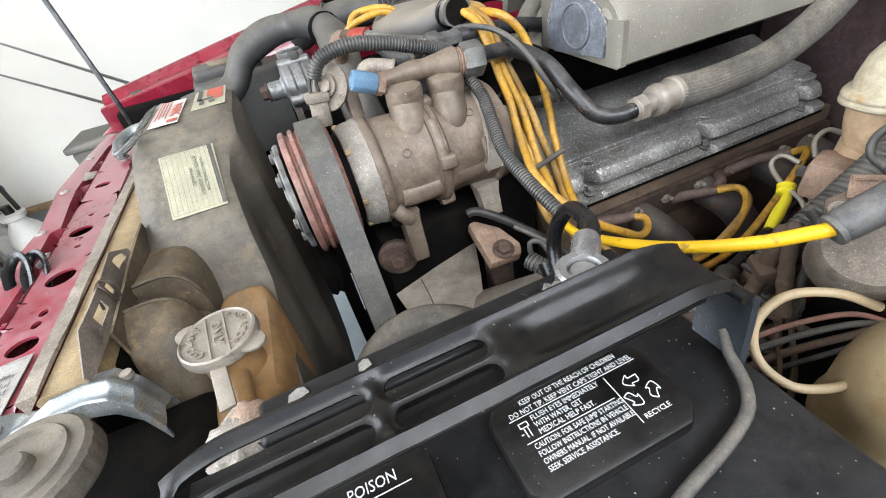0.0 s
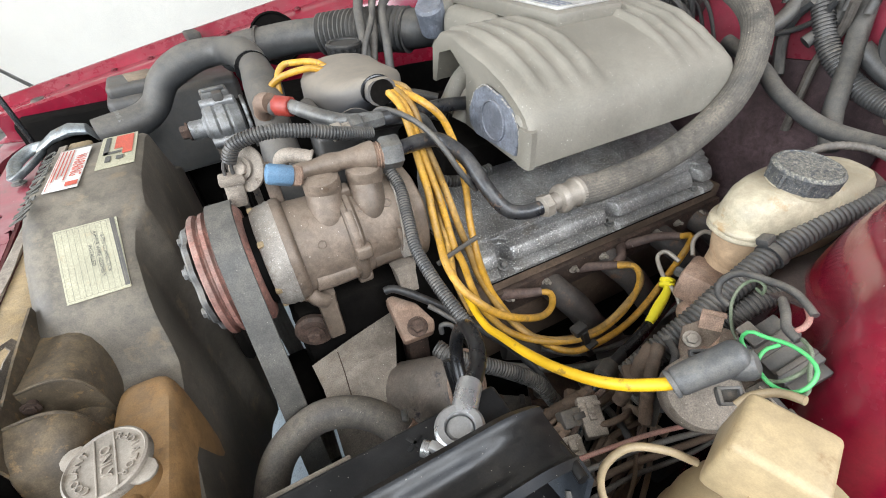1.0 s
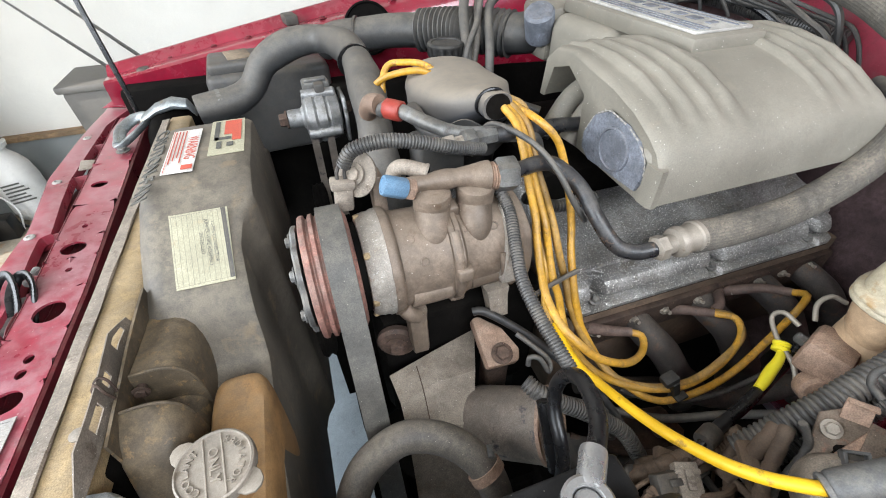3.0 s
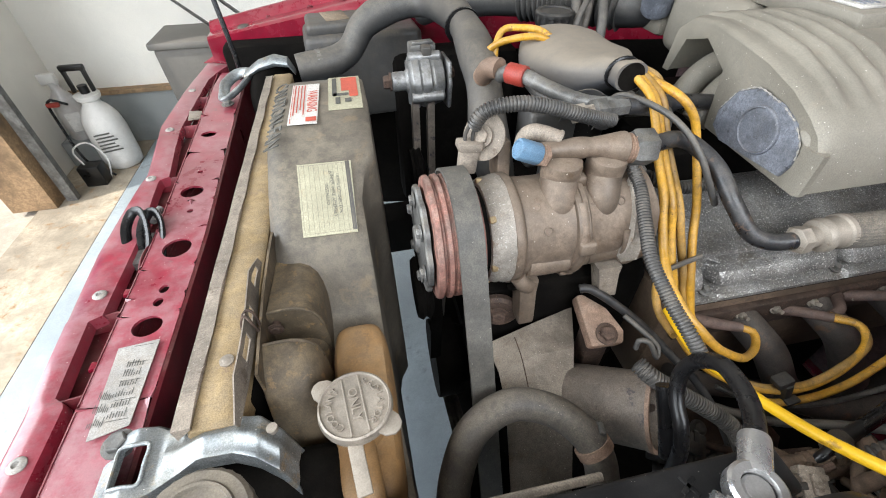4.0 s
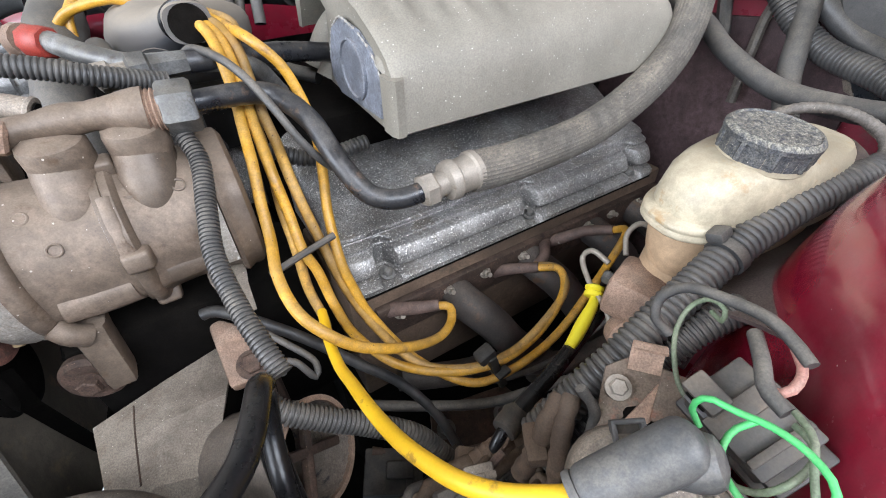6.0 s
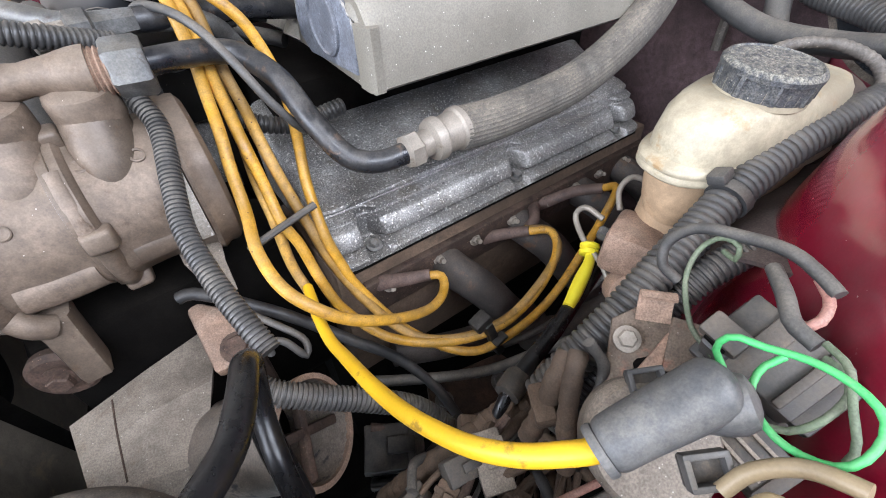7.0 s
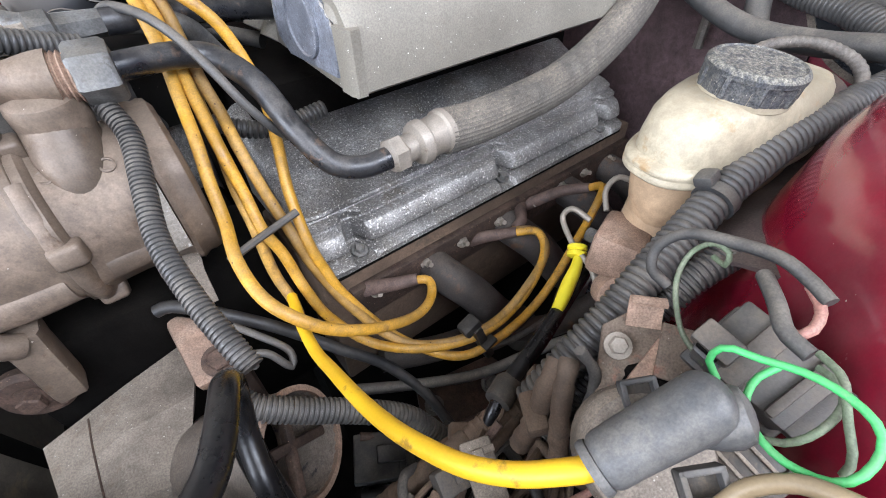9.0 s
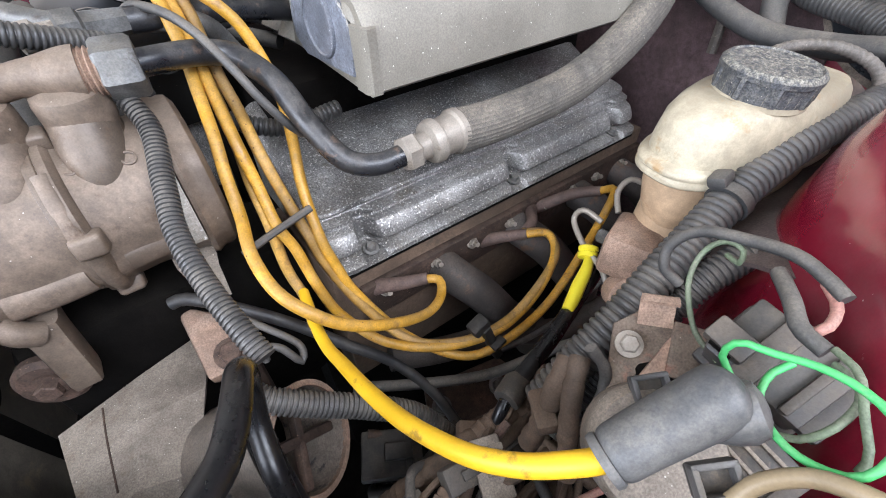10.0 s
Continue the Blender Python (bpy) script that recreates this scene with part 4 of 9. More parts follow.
def fan_shroud():
    t = thing("fan_shroud", (-0.08, 0.66, 0.45), "dusty grey plastic radiator fan shroud with stickers", "fan shroud")
    rings = []
    for i in range(111):
        y = 0.285 + 0.76 * i / 110
        z, xr = lerp_table(SHROUD_TOP, y), lerp_table(SHROUD_REAR, y)
        k = min(1, abs(y - 0.62) / 0.34)
        drop = 0.62 - 0.12 * math.sqrt(max(0, 1 - k * k))
        flare = 0.010 * math.sqrt(max(0.0, 1 - k * k))
        left = -0.134
        rings.append([(left, y, 0.50), (left, y, z - 0.035), (left + 0.006, y, z - 0.012), (left + 0.018, y, z - 0.002), (left + 0.03, y, z), (xr - 0.03, y, z + 0.001), (xr - 0.006, y, z), (xr - 0.001, y, z - 0.004), (xr, y, z - 0.012), (xr + 0.3 * flare, y, z - 0.12), (xr + flare, y, drop - 0.05), (xr - 0.01, y, drop - 0.06)])
    part("body", loft(rings), GREY_PL, t)
    # moulded pockets by the end tank: a bulge, a bolt recess between two arched walls, a shelf
    crest = [(0.345, 0.72), (0.362, 0.775), (0.374, 0.806), (0.386, 0.829), (0.396, 0.839), (0.408, 0.8445), (0.4175, 0.848), (0.4205, 0.8475), (0.4215, 0.842), (0.4225, 0.806), (0.437, 0.803), (0.4525, 0.806), (0.4535, 0.843), (0.4545, 0.8475), (0.4575, 0.8480), (0.475, 0.8455), (0.505, 0.8415), (0.545, 0.838)]
    rings = []
    for y, z in crest:
        xr = -0.0785 - 0.006 * max(0.0, (0.40 - y) / 0.05)
        xl = -0.1285 + 0.010 * max(0.0, (0.395 - y) / 0.05)
        rings.append([(xl, y, 0.69), (xl, y, z - 0.006), (xl + 0.003, y, z - 0.001), (xl + 0.010, y, z), (xr - 0.022, y, z), (xr - 0.013, y, z - 0.003), (xr - 0.006, y, z - 0.010), (xr - 0.002, y, z - 0.021), (xr, y, z - 0.036), (xr + 0.002, y, 0.69)])
    part("pocket", loft(rings), POCKET, t, "moulded pockets with arched walls")
    part("pocket_flange", slab(lambda u, v: (-0.1262 - 0.003 * math.sin(3 * u), 0.388 + 0.165 * u, 0.800 + (0.0535 + 0.012 * max(0.0, u - 0.35)) * v), 24, 4, 0.0024), POCKET, t)
    for y in (0.4545, 0.4195):
        part("arch_lip", tube([(-0.125, y, 0.8478), (-0.110, y, 0.8488), (-0.099, y, 0.8478), (-0.090, y, 0.8432), (-0.0835, y, 0.834), (-0.0800, y, 0.820)], 0.0016, 0.003, 8), POCKET, t)
    bolt_m = basis((-0.1205, 0.4535, 0.8330), (0, 0, 1), (0, -1, 0))
    part("pocket_bolt", join(lathe([(0.0042, 0), (0.0042, 0.010), (0, 0.010)], bolt_m, 14), hexbolt(bolt_m @ pose(0, 0, 0.006), 0.0050, 0.004)), RUST, t, "rusty screw in the recess")
    # slotted metal edge clip standing along the radiator edge
    bm = bmesh.new()
    grid = []
    for i in range(69):
        y = 0.352 + 0.00255 * i
        up = min(1.0, (y - 0.345) / 0.035) * min(1.0, (0.540 - y) / 0.05)
        grid.append([bm.verts.new((-0.1345 + 0.0025 * math.sin(26 * (y - 0.35)) - 0.002 * k / 8, y, 0.8455 + 0.0245 * up * k / 8)) for k in range(9)])
    for i in range(68):
        y = 0.352 + 0.00255 * (i + 0.5)
        for k in range(8):
            if not (2 < k < 6 and any(abs(y - c) < h for c, h in ((0.412, 0.011), (0.448, 0.007), (0.497, 0.014)))):
                bm.faces.new((grid[i][k], grid[i + 1][k], grid[i + 1][k + 1], grid[i][k + 1]))
    bmesh.ops.recalc_face_normals(bm, faces=bm.faces)
    bmesh.ops.solidify(bm, geom=bm.faces[:], thickness=0.0012)
    clip = part("edge_clip", bm, PLATE, t, "slotted metal edge clip")
    for y, k in ((0.431, 1), (0.438, -1)):
        part("tie_wire", tube([(-0.141, y, 0.850), (-0.138, y + 0.002 * k, 0.866), (-0.134, y + 0.003, 0.8705), (-0.129, y - 0.002 * k, 0.866), (-0.1275, y, 0.853)], 0.0012, 0.002, 7), RUST, clip, "twisted rusty wire")
    # stickers
    sl = math.degrees(math.atan2(0.8915 - 0.8525, 0.600 - 0.535))
    m = basis((-0.0645, 0.5765, 0.8775), (0, -1, 0), (0, -math.sin(radians(sl)), math.cos(radians(sl)))) @ pose(0, 0, 0.0022)
    m2 = m.copy()
    lab = part("label", prism([(-0.0425, -0.029), (0.0415, -0.029), (0.0425, 0.027), (-0.0415, 0.029)], 0.0008, m, 0), PAPER, t, "yellowed printed paper label", smooth=False)
    mm = m @ pose(0, 0, 0.0012)
    for i, s in enumerate(("10-PIN CONNECTOR", "JUMPER WIRE ASSEMBLY", "INSTALLED")):
        writing(s, 0.0050, mm @ pose(-0.004, 0.0125 - 0.0062 * i, 0), INK, lab, depth=0.0001)
    bars([(-0.040, -0.027 + 0.0051 * i, 0.079, 0.0004) for i in range(11)] + [(-0.040, -0.027, 0.0004, 0.052), (0.039, -0.027, 0.0004, 0.052)], mm, INK_PALE, lab)
    bars([(-0.041, 0.0225, 0.081, 0.0045)], mm, BLUEGREY, lab, "heading_band")
    m = basis((-0.0845, 0.728, 0.9205), (0, -1, 0), (0, 0, 1)) @ Matrix.Diagonal((0.70, 0.94, 1, 1))
    lab = part("label", prism([(-0.085, -0.018), (0.083, -0.019), (0.085, 0.017), (-0.085, 0.019)], 0.0008, m, 0), PAPER_W, t, "white warning label", smooth=False)
    mm = m @ pose(0, 0, 0.0012)
    writing("WARNING", 0.019, mm @ pose(-0.005, 0.0095, 0), INK_R, lab, depth=0.0001)
    bars([(-0.078, -0.014 + 0.0042 * i, 0.13 - 0.01 * (i % 3), 0.0016) for i in range(4)], mm, INK_R, lab)
    bars([(-0.082, -0.0165, 0.164, 0.0008), (0.062, 0.003, 0.016, 0.013)], mm, INK_R, lab)
    m = basis((-0.034, 0.752, 0.9205), (0, -1, 0), (0, 0, 1))
    lab = part("label", prism([(-0.052, -0.021), (0.052, -0.021), (0.052, 0.021), (-0.052, 0.021)], 0.0008, m, 0), PAPER, t, "small red and cream maker's sticker", smooth=False)
    mm = m @ pose(0, 0, 0.0012)
    bars([(-0.047, -0.004, 0.045, 0.021), (-0.002, 0.006, 0.02, 0.011)], mm, INK_R, lab, "red_block")
    bars([(0.005, -0.015, 0.008, 0.02), (0.018, -0.012, 0.020, 0.006), (0.022, 0.0, 0.012, 0.008), (-0.047, -0.016, 0.06, 0.006)], mm, INK, lab, "emblem")
    writing("CAUTION-FAN", 0.027, basis((-0.1185, 0.715, 0.9165), (0, -1, 0), (-0.35, 0, 1)), INK, t, "stencil", 0.0006)


fan_shroud()


def radiator_bracket(name_at, pts, hole, arm, m=None):
    t = thing("radiator_bracket", name_at, "dull galvanised steel radiator mounting bracket", "bracket", "radiator brackets")
    frame_pts = [tuple(p) for p in hole]
    bm = tube(frame_pts + [frame_pts[0], frame_pts[1]], 0.010, 0.004, 12, 0.55)
    part("eye", bm, STEEL_BLUE, t)
    rings = []
    for (x, y, z), w, h in arm:
        rings.append([(x, y + w * c, z + h * s) for c, s in ((math.cos(a), math.sin(a)) for a in (2 * math.pi * k / 14 for k in range(14)))])
    part("arm", loft(rings), STEEL_BLUE, t)
    for p in pts:
        part("bolt", hexbolt(pose(*p), 0.008, 0.007), STEEL, t)
    return t


def stamped_bracket():
    """The near bracket: a pressed steel arm with a square window in its foot."""
    t = thing("radiator_bracket", (-0.2, 0.35, 0.80), "dull galvanised steel radiator bracket with a square window", "bracket", "radiator brackets")
    far = [(-0.252, 0.372), (-0.235, 0.376), (-0.221, 0.381), (-0.202, 0.379), (-0.180, 0.366), (-0.164, 0.364), (-0.138, 0.365), (-0.122, 0.362), (-0.098, 0.345)]
    near = [(-0.252, 0.318), (-0.235, 0.316), (-0.221, 0.317), (-0.202, 0.319), (-0.180, 0.330), (-0.164, 0.335), (-0.138, 0.333), (-0.122, 0.326), (-0.098, 0.312)]
    rise = [(-0.252, 0.800), (-0.240, 0.806), (-0.228, 0.826), (-0.215, 0.831), (-0.195, 0.829), (-0.180, 0.832), (-0.160, 0.842), (-0.120, 0.845), (-0.106, 0.838), (-0.098, 0.815)]
    bm = bmesh.new()
    nu, nv = 72, 24
    g = []
    for i in range(nu + 1):
        x = -0.252 + 0.154 * i / nu
        row = []
        for j in range(nv + 1):
            v = j / nv
            y = lerp_table(near, x) * (1 - v) + lerp_table(far, x) * v
            lip = abs(2 * v - 1)
            z = lerp_table(rise, x) - 0.012 * max(0, (lip - 0.78) / 0.22) ** 2 + (0.004 * math.exp(-((v - 0.5) / 0.16) ** 2) if x > -0.19 else 0)
            row.append(bm.verts.new((x, y, z)))
        g.append(row)
    for i in range(nu):
        for j in range(nv):
            c = (g[i][j].co + g[i + 1][j + 1].co) / 2
            if not (-0.224 < c.x < -0.205 and 0.334 < c.y < 0.361):
                bm.faces.new((g[i][j], g[i + 1][j], g[i + 1][j + 1], g[i][j + 1]))
    bmesh.ops.delete(bm, geom=[v for v in bm.verts if not v.link_faces], context="VERTS")
    bmesh.ops.recalc_face_normals(bm, faces=bm.faces)
    bmesh.ops.solidify(bm, geom=bm.faces[:], thickness=0.003)
    part("pressing", bm, STEEL_BLUE, t)
    part("window_lip", tube([(-0.2245, 0.3335, 0.829), (-0.2145, 0.333, 0.831), (-0.2045, 0.3335, 0.830), (-0.204, 0.348, 0.830), (-0.2045, 0.3615, 0.830), (-0.2145, 0.362, 0.831), (-0.2245, 0.3615, 0.829), (-0.225, 0.348, 0.829), (-0.2245, 0.3335, 0.829)], 0.0016, 0.002, 8), STEEL_BLUE, t)
    for p in ((-0.245, 0.326, 0.804), (-0.232, 0.370, 0.822)):
        part("bolt", hexbolt(pose(*p), 0.008, 0.007), STEEL, t)
    part("rivet", lathe([(0.004, 0), (0.004, 0.004), (0, 0.0045)], pose(-0.112, 0.347, 0.842), 12), CAPM, t)


stamped_bracket()
radiator_bracket((-0.2, 1.10, 0.80), [(-0.262, 1.03, 0.806)],
    [(-0.268, 1.04, 0.812), (-0.272, 1.09, 0.82), (-0.25, 1.125, 0.828), (-0.225, 1.115, 0.83), (-0.232, 1.08, 0.826), (-0.25, 1.05, 0.818)],
    [((-0.232, 1.105, 0.832), 0.020, 0.006), ((-0.20, 1.105, 0.848), 0.018, 0.010), ((-0.17, 1.105, 0.855), 0.018, 0.011), ((-0.145, 1.104, 0.850), 0.017, 0.009), ((-0.135, 1.104, 0.83), 0.014, 0.004)])


def washer_bottle():
    c = (-0.165, 0.285, 0.60)
    t = thing("washer_bottle", c, "grey plastic fluid bottle with a round screw cap beside the radiator", "fluid bottle")
    part("body", box((0.20, 0.15, 0.235), pose(-0.155, 0.285, 0.57), 0.022, 3, 0.93), DARK, t, "near-black bottle body")
    part("seam", box((0.012, 0.14, 0.006), pose(-0.083, 0.283, 0.742), 0.002), GREY_PL, t)
    part("cap", lathe([(0.034, 0.0), (0.0355, 0.003), (0.0355, 0.016), (0.033, 0.019), (0.0265, 0.0195), (0.0255, 0.0215), (0.0235, 0.0215), (0.0225, 0.0185), (0.0085, 0.0180), (0.0080, 0.0235), (0.0065, 0.0250), (0, 0.0252)], pose(-0.150, 0.288, 0.838), 120, lambda r, h, a: r * (1 + (0.008 * math.cos(30 * a) if 0.002 < h < 0.018 else 0))), GREY_PL, t, "dusty grey ribbed screw cap")


washer_bottle()


def bonnet_latch():
    t = thing("bonnet_latch", (-0.315, 0.66, 0.79), "black worn bonnet latch hook on the nose panel", "latch")
    for dx, dz in ((0.0, 0.0), (0.017, -0.004)):
        part("hook", tube([(-0.330 + dx, 0.652, 0.782), (-0.332 + dx, 0.672, 0.800 + dz), (-0.326 + dx, 0.690, 0.812 + dz), (-0.316 + dx, 0.692, 0.815 + dz), (-0.306 + dx, 0.676, 0.810 + dz), (-0.301 + dx, 0.652, 0.797), (-0.300 + dx, 0.625, 0.782)], 0.0062, 0.004, 10, 0.55), RUBBER_BK, t, "worn black hook")
    part("plate", box((0.034, 0.060, 0.012), pose(-0.312, 0.655, 0.772), 0.002), STEEL, t)
    part("catch_plate", prism([(-0.016, -0.014), (0.014, -0.012), (0.012, 0.016), (-0.008, 0.02)], 0.003, pose(-0.322, 1.02, 0.792, 6, 8, 20), 0.001), CAPM, t, "small pale zinc catch plate")
    part("spring", corrugated([(-0.312, 0.700, 0.790), (-0.313, 0.718, 0.788), (-0.314, 0.735, 0.786)], 0.005, 0.003, 0.3, 10), STEEL, t)


bonnet_latch()


# ---- the engine ----
def engine_block():
    t = thing("engine_block", (0.55, 0.66, 0.25), "grimy V engine block and heads, darkened for the bay's shade", "engine")
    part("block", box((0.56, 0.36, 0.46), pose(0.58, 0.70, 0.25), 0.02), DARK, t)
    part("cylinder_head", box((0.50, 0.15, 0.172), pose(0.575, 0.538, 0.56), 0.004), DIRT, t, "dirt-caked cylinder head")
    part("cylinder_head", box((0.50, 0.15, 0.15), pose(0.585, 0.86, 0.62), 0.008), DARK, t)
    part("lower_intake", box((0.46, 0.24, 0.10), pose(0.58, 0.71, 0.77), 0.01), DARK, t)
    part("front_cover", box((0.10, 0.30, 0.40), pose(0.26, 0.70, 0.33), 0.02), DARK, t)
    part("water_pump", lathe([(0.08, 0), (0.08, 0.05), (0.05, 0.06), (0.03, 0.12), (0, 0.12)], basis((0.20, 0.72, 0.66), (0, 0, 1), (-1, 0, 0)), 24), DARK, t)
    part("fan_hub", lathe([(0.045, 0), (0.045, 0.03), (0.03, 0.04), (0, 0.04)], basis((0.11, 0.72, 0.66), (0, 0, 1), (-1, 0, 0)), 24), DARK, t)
    # added near-black block hiding the lit floor under the compressor
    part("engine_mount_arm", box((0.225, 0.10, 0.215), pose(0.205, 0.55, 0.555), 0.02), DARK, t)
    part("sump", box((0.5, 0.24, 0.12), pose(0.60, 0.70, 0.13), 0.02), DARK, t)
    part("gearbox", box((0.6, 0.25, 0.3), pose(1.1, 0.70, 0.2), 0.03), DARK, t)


engine_block()


def valve_cover():
    t = thing("valve_cover", (0.57, 0.53, 0.72), "ridged cast aluminium valve cover, grey and speckled with dirt", "valve cover")
    prof = [(0.470, 0.710), (0.456, 0.7105), (0.4535, 0.713), (0.4535, 0.7205), (0.4565, 0.7235), (0.4720, 0.7255), (0.4735, 0.7285), (0.4725, 0.7330), (0.4635, 0.7360), (0.4615, 0.7390), (0.4620, 0.7440), (0.4650, 0.7530), (0.4690, 0.7610), (0.4715, 0.7635), (0.4800, 0.7650), (0.4810, 0.7675), (0.4795, 0.7710), (0.4765, 0.7725), (0.4768, 0.7755), (0.4800, 0.7770), (0.4880, 0.7780), (0.4888, 0.7800), (0.4878, 0.7830), (0.4865, 0.7845), (0.4880, 0.7885), (0.4930, 0.7915), (0.5020, 0.7935), (0.54, 0.806), (0.60, 0.832), (0.64, 0.844), (0.658, 0.825), (0.66, 0.72)]
    prof = [(y, z if z > 0.7935 else 0.737 + (z - 0.7105) * 0.68) for y, z in prof[:-1]] + [(0.66, 0.735)]
    lobes = (0.373, 0.566, 0.752)
    rings = []
    n = 120
    for i in range(n + 1):
        x = 0.330 + 0.465 * i / n
        e = min(1, min(i, n - i) / 5)
        ring = []
        for y, z in prof:
            k = max([math.exp(-((x - l) / 0.0095) ** 4) for l in lobes])
            if y < 0.488 and 0.743 < z < 0.7895:
                y = y + (0.488 - y) * min(1, 0.9 * k)
            ring.append((x, y + 0.012 * (1 - math.sqrt(1 - (1 - e) ** 2)) * (1 if y < 0.55 else -1), z - 0.012 * (1 - math.sqrt(1 - (1 - e) ** 2)) * (1 if z > 0.8 else 0)))
        rings.append(ring)
    part("cover", loft(rings), ALU, t)
    for l in lobes:
        part("bolt", hexbolt(basis((l, 0.468, 0.7455), (1, 0, 0), (0, -0.3, 1)), 0.0052, 0.007, 1.5), STEEL, t)
    part("gasket", loft([[(x, 0.4575, 0.731), (x, 0.4575, 0.7375), (x, 0.60, 0.7375), (x, 0.60, 0.731)] for x in (0.335, 0.79)]), DARK, t)


valve_cover()


def exhaust_manifold():
    t = thing("exhaust_manifold", (0.58, 0.46, 0.60), "rusty dark tubular exhaust manifold with flange bolts", "exhaust manifold")
    part("flange", box((0.47, 0.010, 0.046), pose(0.585, 0.4585, 0.664), 0.002), RUST, t, "brown dusty flange strip")
    for x in (0.47, 0.585, 0.70, 0.79):
        part("pipe", tube([(x - 0.02, 0.462, 0.683), (x - 0.015, 0.440, 0.678), (x + 0.005, 0.415, 0.655), (x + 0.04, 0.40, 0.60), (x + 0.09, 0.40, 0.54), (x + 0.12, 0.42, 0.45)], 0.021, 0.008, 20), IRON, t, "dark heat-stained pipe")
    for x in (0.375, 0.440, 0.492, 0.551, 0.605, 0.666, 0.715, 0.77):
        part("bolt", hexbolt(basis((x, 0.4538, 0.697), (1, 0, 0), (-0.1, -1, 0.45)), 0.0052, 0.007, 1.4, 0.006), CAPM, t)


exhaust_manifold()


def plenum():
    t = thing("intake_plenum", (0.57, 0.62, 0.88), "large dusty grey-beige cast intake plenum with ribbed top", "intake manifold")
    # near half: an arched shell, ribs running across the engine
    sect = [(0.455, 0.898), (0.449, 0.902), (0.449, 0.908), (0.452, 0.935), (0.456, 0.950), (0.464, 0.961), (0.480, 0.972), (0.51, 0.988), (0.55, 1.002), (0.60, 1.010), (0.65, 1.010), (0.69, 1.003), (0.71, 0.985), (0.715, 0.951), (0.715, 0.901), (0.70, 0.8935), (0.67, 0.8934), (0.64, 0.8933), (0.60, 0.893)]
    rings = []
    n = 110
    for i in range(n + 1):
        x = 0.391 + 0.349 * i / n
        e0 = min(1, i / 5)
        e1 = min(1, (n - i) / 9)
        round_ = (1 - math.sqrt(max(0, 1 - (1 - e0) ** 2))) * 0.006 + (1 - math.sqrt(max(0, 1 - (1 - e1) ** 2))) * 0.03
        rib = 0.0
        for c in (0.425, 0.452, 0.479, 0.506, 0.635, 0.662, 0.689, 0.712):
            rib = max(rib, math.exp(-((x - c) / 0.0072) ** 4))
        ring = []
        for y, z in sect:
            zz = z
            if z > 0.955 and 0.47 < y < 0.70:
                fade = min(1, max(0, (y - 0.485) / 0.05)) * min(1, max(0, (0.70 - y) / 0.02))
                zz += (0.0075 * rib - 0.004) * fade
            # front mouth draws back towards the far side
            back = 0.012 * max(0, 1 - i / 12) * (1 if y > 0.6 else 0)
            k = round_ * (1 if z > 0.93 else 0.3)
            if i < 34 and y > 0.595 and z < 0.96:
                y, zz = {0.951: (0.717, 0.936), 0.901: (0.705, 0.932), 0.8935: (0.690, 0.976), 0.8934: (0.655, 0.987), 0.8933: (0.614, 0.964), 0.893: (0.594, 0.905)}[z]
            ring.append((x + back, y + (0.3 * k if y < 0.5 else 0), zz - k))
        rings.append(ring)
    part("shell", loft(rings), PLENUM, t)
    # front flange with its round plug
    out = [(0.478, 0.905), (0.471, 0.925), (0.476, 0.943), (0.490, 0.957), (0.512, 0.966), (0.545, 0.970), (0.568, 0.958), (0.583, 0.930), (0.582, 0.912), (0.565, 0.901)]
    part("front_plate", loft([[(x, y + s * (0.52 - y), z + s * (0.93 - z)) for y, z in out] for x, s in ((0.3925, 0.0), (0.3895, 0.01), (0.3885, 0.03))]), PLENUM_IN, t, "worn blue-grey end plate")
    for a, c in ((1, 3), (3, 4), (4, 6), (6, 7)):
        p = [Vector((0.3897, y, z)) for y, z in out[a:c + 1]]
        q = [p[0].lerp(p[1], 0.12)] + p[1:-1] + [p[-2].lerp(p[-1], 0.85)]
        part("chipped_edge", tube(q if len(q) > 2 else [q[0], q[0].lerp(q[1], 0.5), q[1]], lambda s_, l_: 0.0007 + 0.0005 * math.sin(s_ * 900), 0.0015, 7), GREY_WHITE, t, "pale chipped paint edge")
    part("plug", lathe([(0.0255, -0.001), (0.0252, 0.0016), (0.0232, 0.0022), (0.0222, 0.0006), (0, 0.0006)], basis((0.3878, 0.523, 0.934), (0, 1, 0), (-1, 0, 0)), 36), PLENUM_IN, t)
    part("corner_boss", lathe([(0.020, 0), (0.016, 0.006), (0.010, 0.0095), (0, 0.011)], pose(0.408, 0.474, 0.9505, 32, -12, 0), 26), PLENUM, t)
    part("corner_flange", loft([[(0.3865 + dx, 0.449 + dy, z) for dx, dy in ((0.0, 0.006), (0.0, 0.020), (0.006, 0.022), (0.014, 0.010), (0.010, 0.0), (0.003, 0.0))] for z in (0.8995, 0.906, 0.930, 0.944)]), PLENUM, t)
    # far half behind the badge
    part("far_runner", box((0.22, 0.16, 0.10), pose(0.61, 0.80, 0.90), 0.025, 4), PLENUM, t)
    for y in (0.622, 0.668):
        part("runner", tube([(0.400, y, 0.895), (0.430, y + 0.004, 0.935), (0.470, y + 0.008, 0.950), (0.50, y + 0.008, 0.945)], 0.017, 0.006, 18), PLENUM, t, "shaded intake runner")
    part("badge_bed", box((0.115, 0.29, 0.022), pose(0.585, 0.735, 0.998), 0.004), PLENUM, t)
    bad = part("badge", box((0.092, 0.262, 0.004), pose(0.585, 0.735, 1.020), 0.0015), mat("badge_metal", (0.62, 0.60, 0.56), 0.5, 0.4, 0.35, vary=0.2, stain=20), t, "pale ribbed metal badge plate")
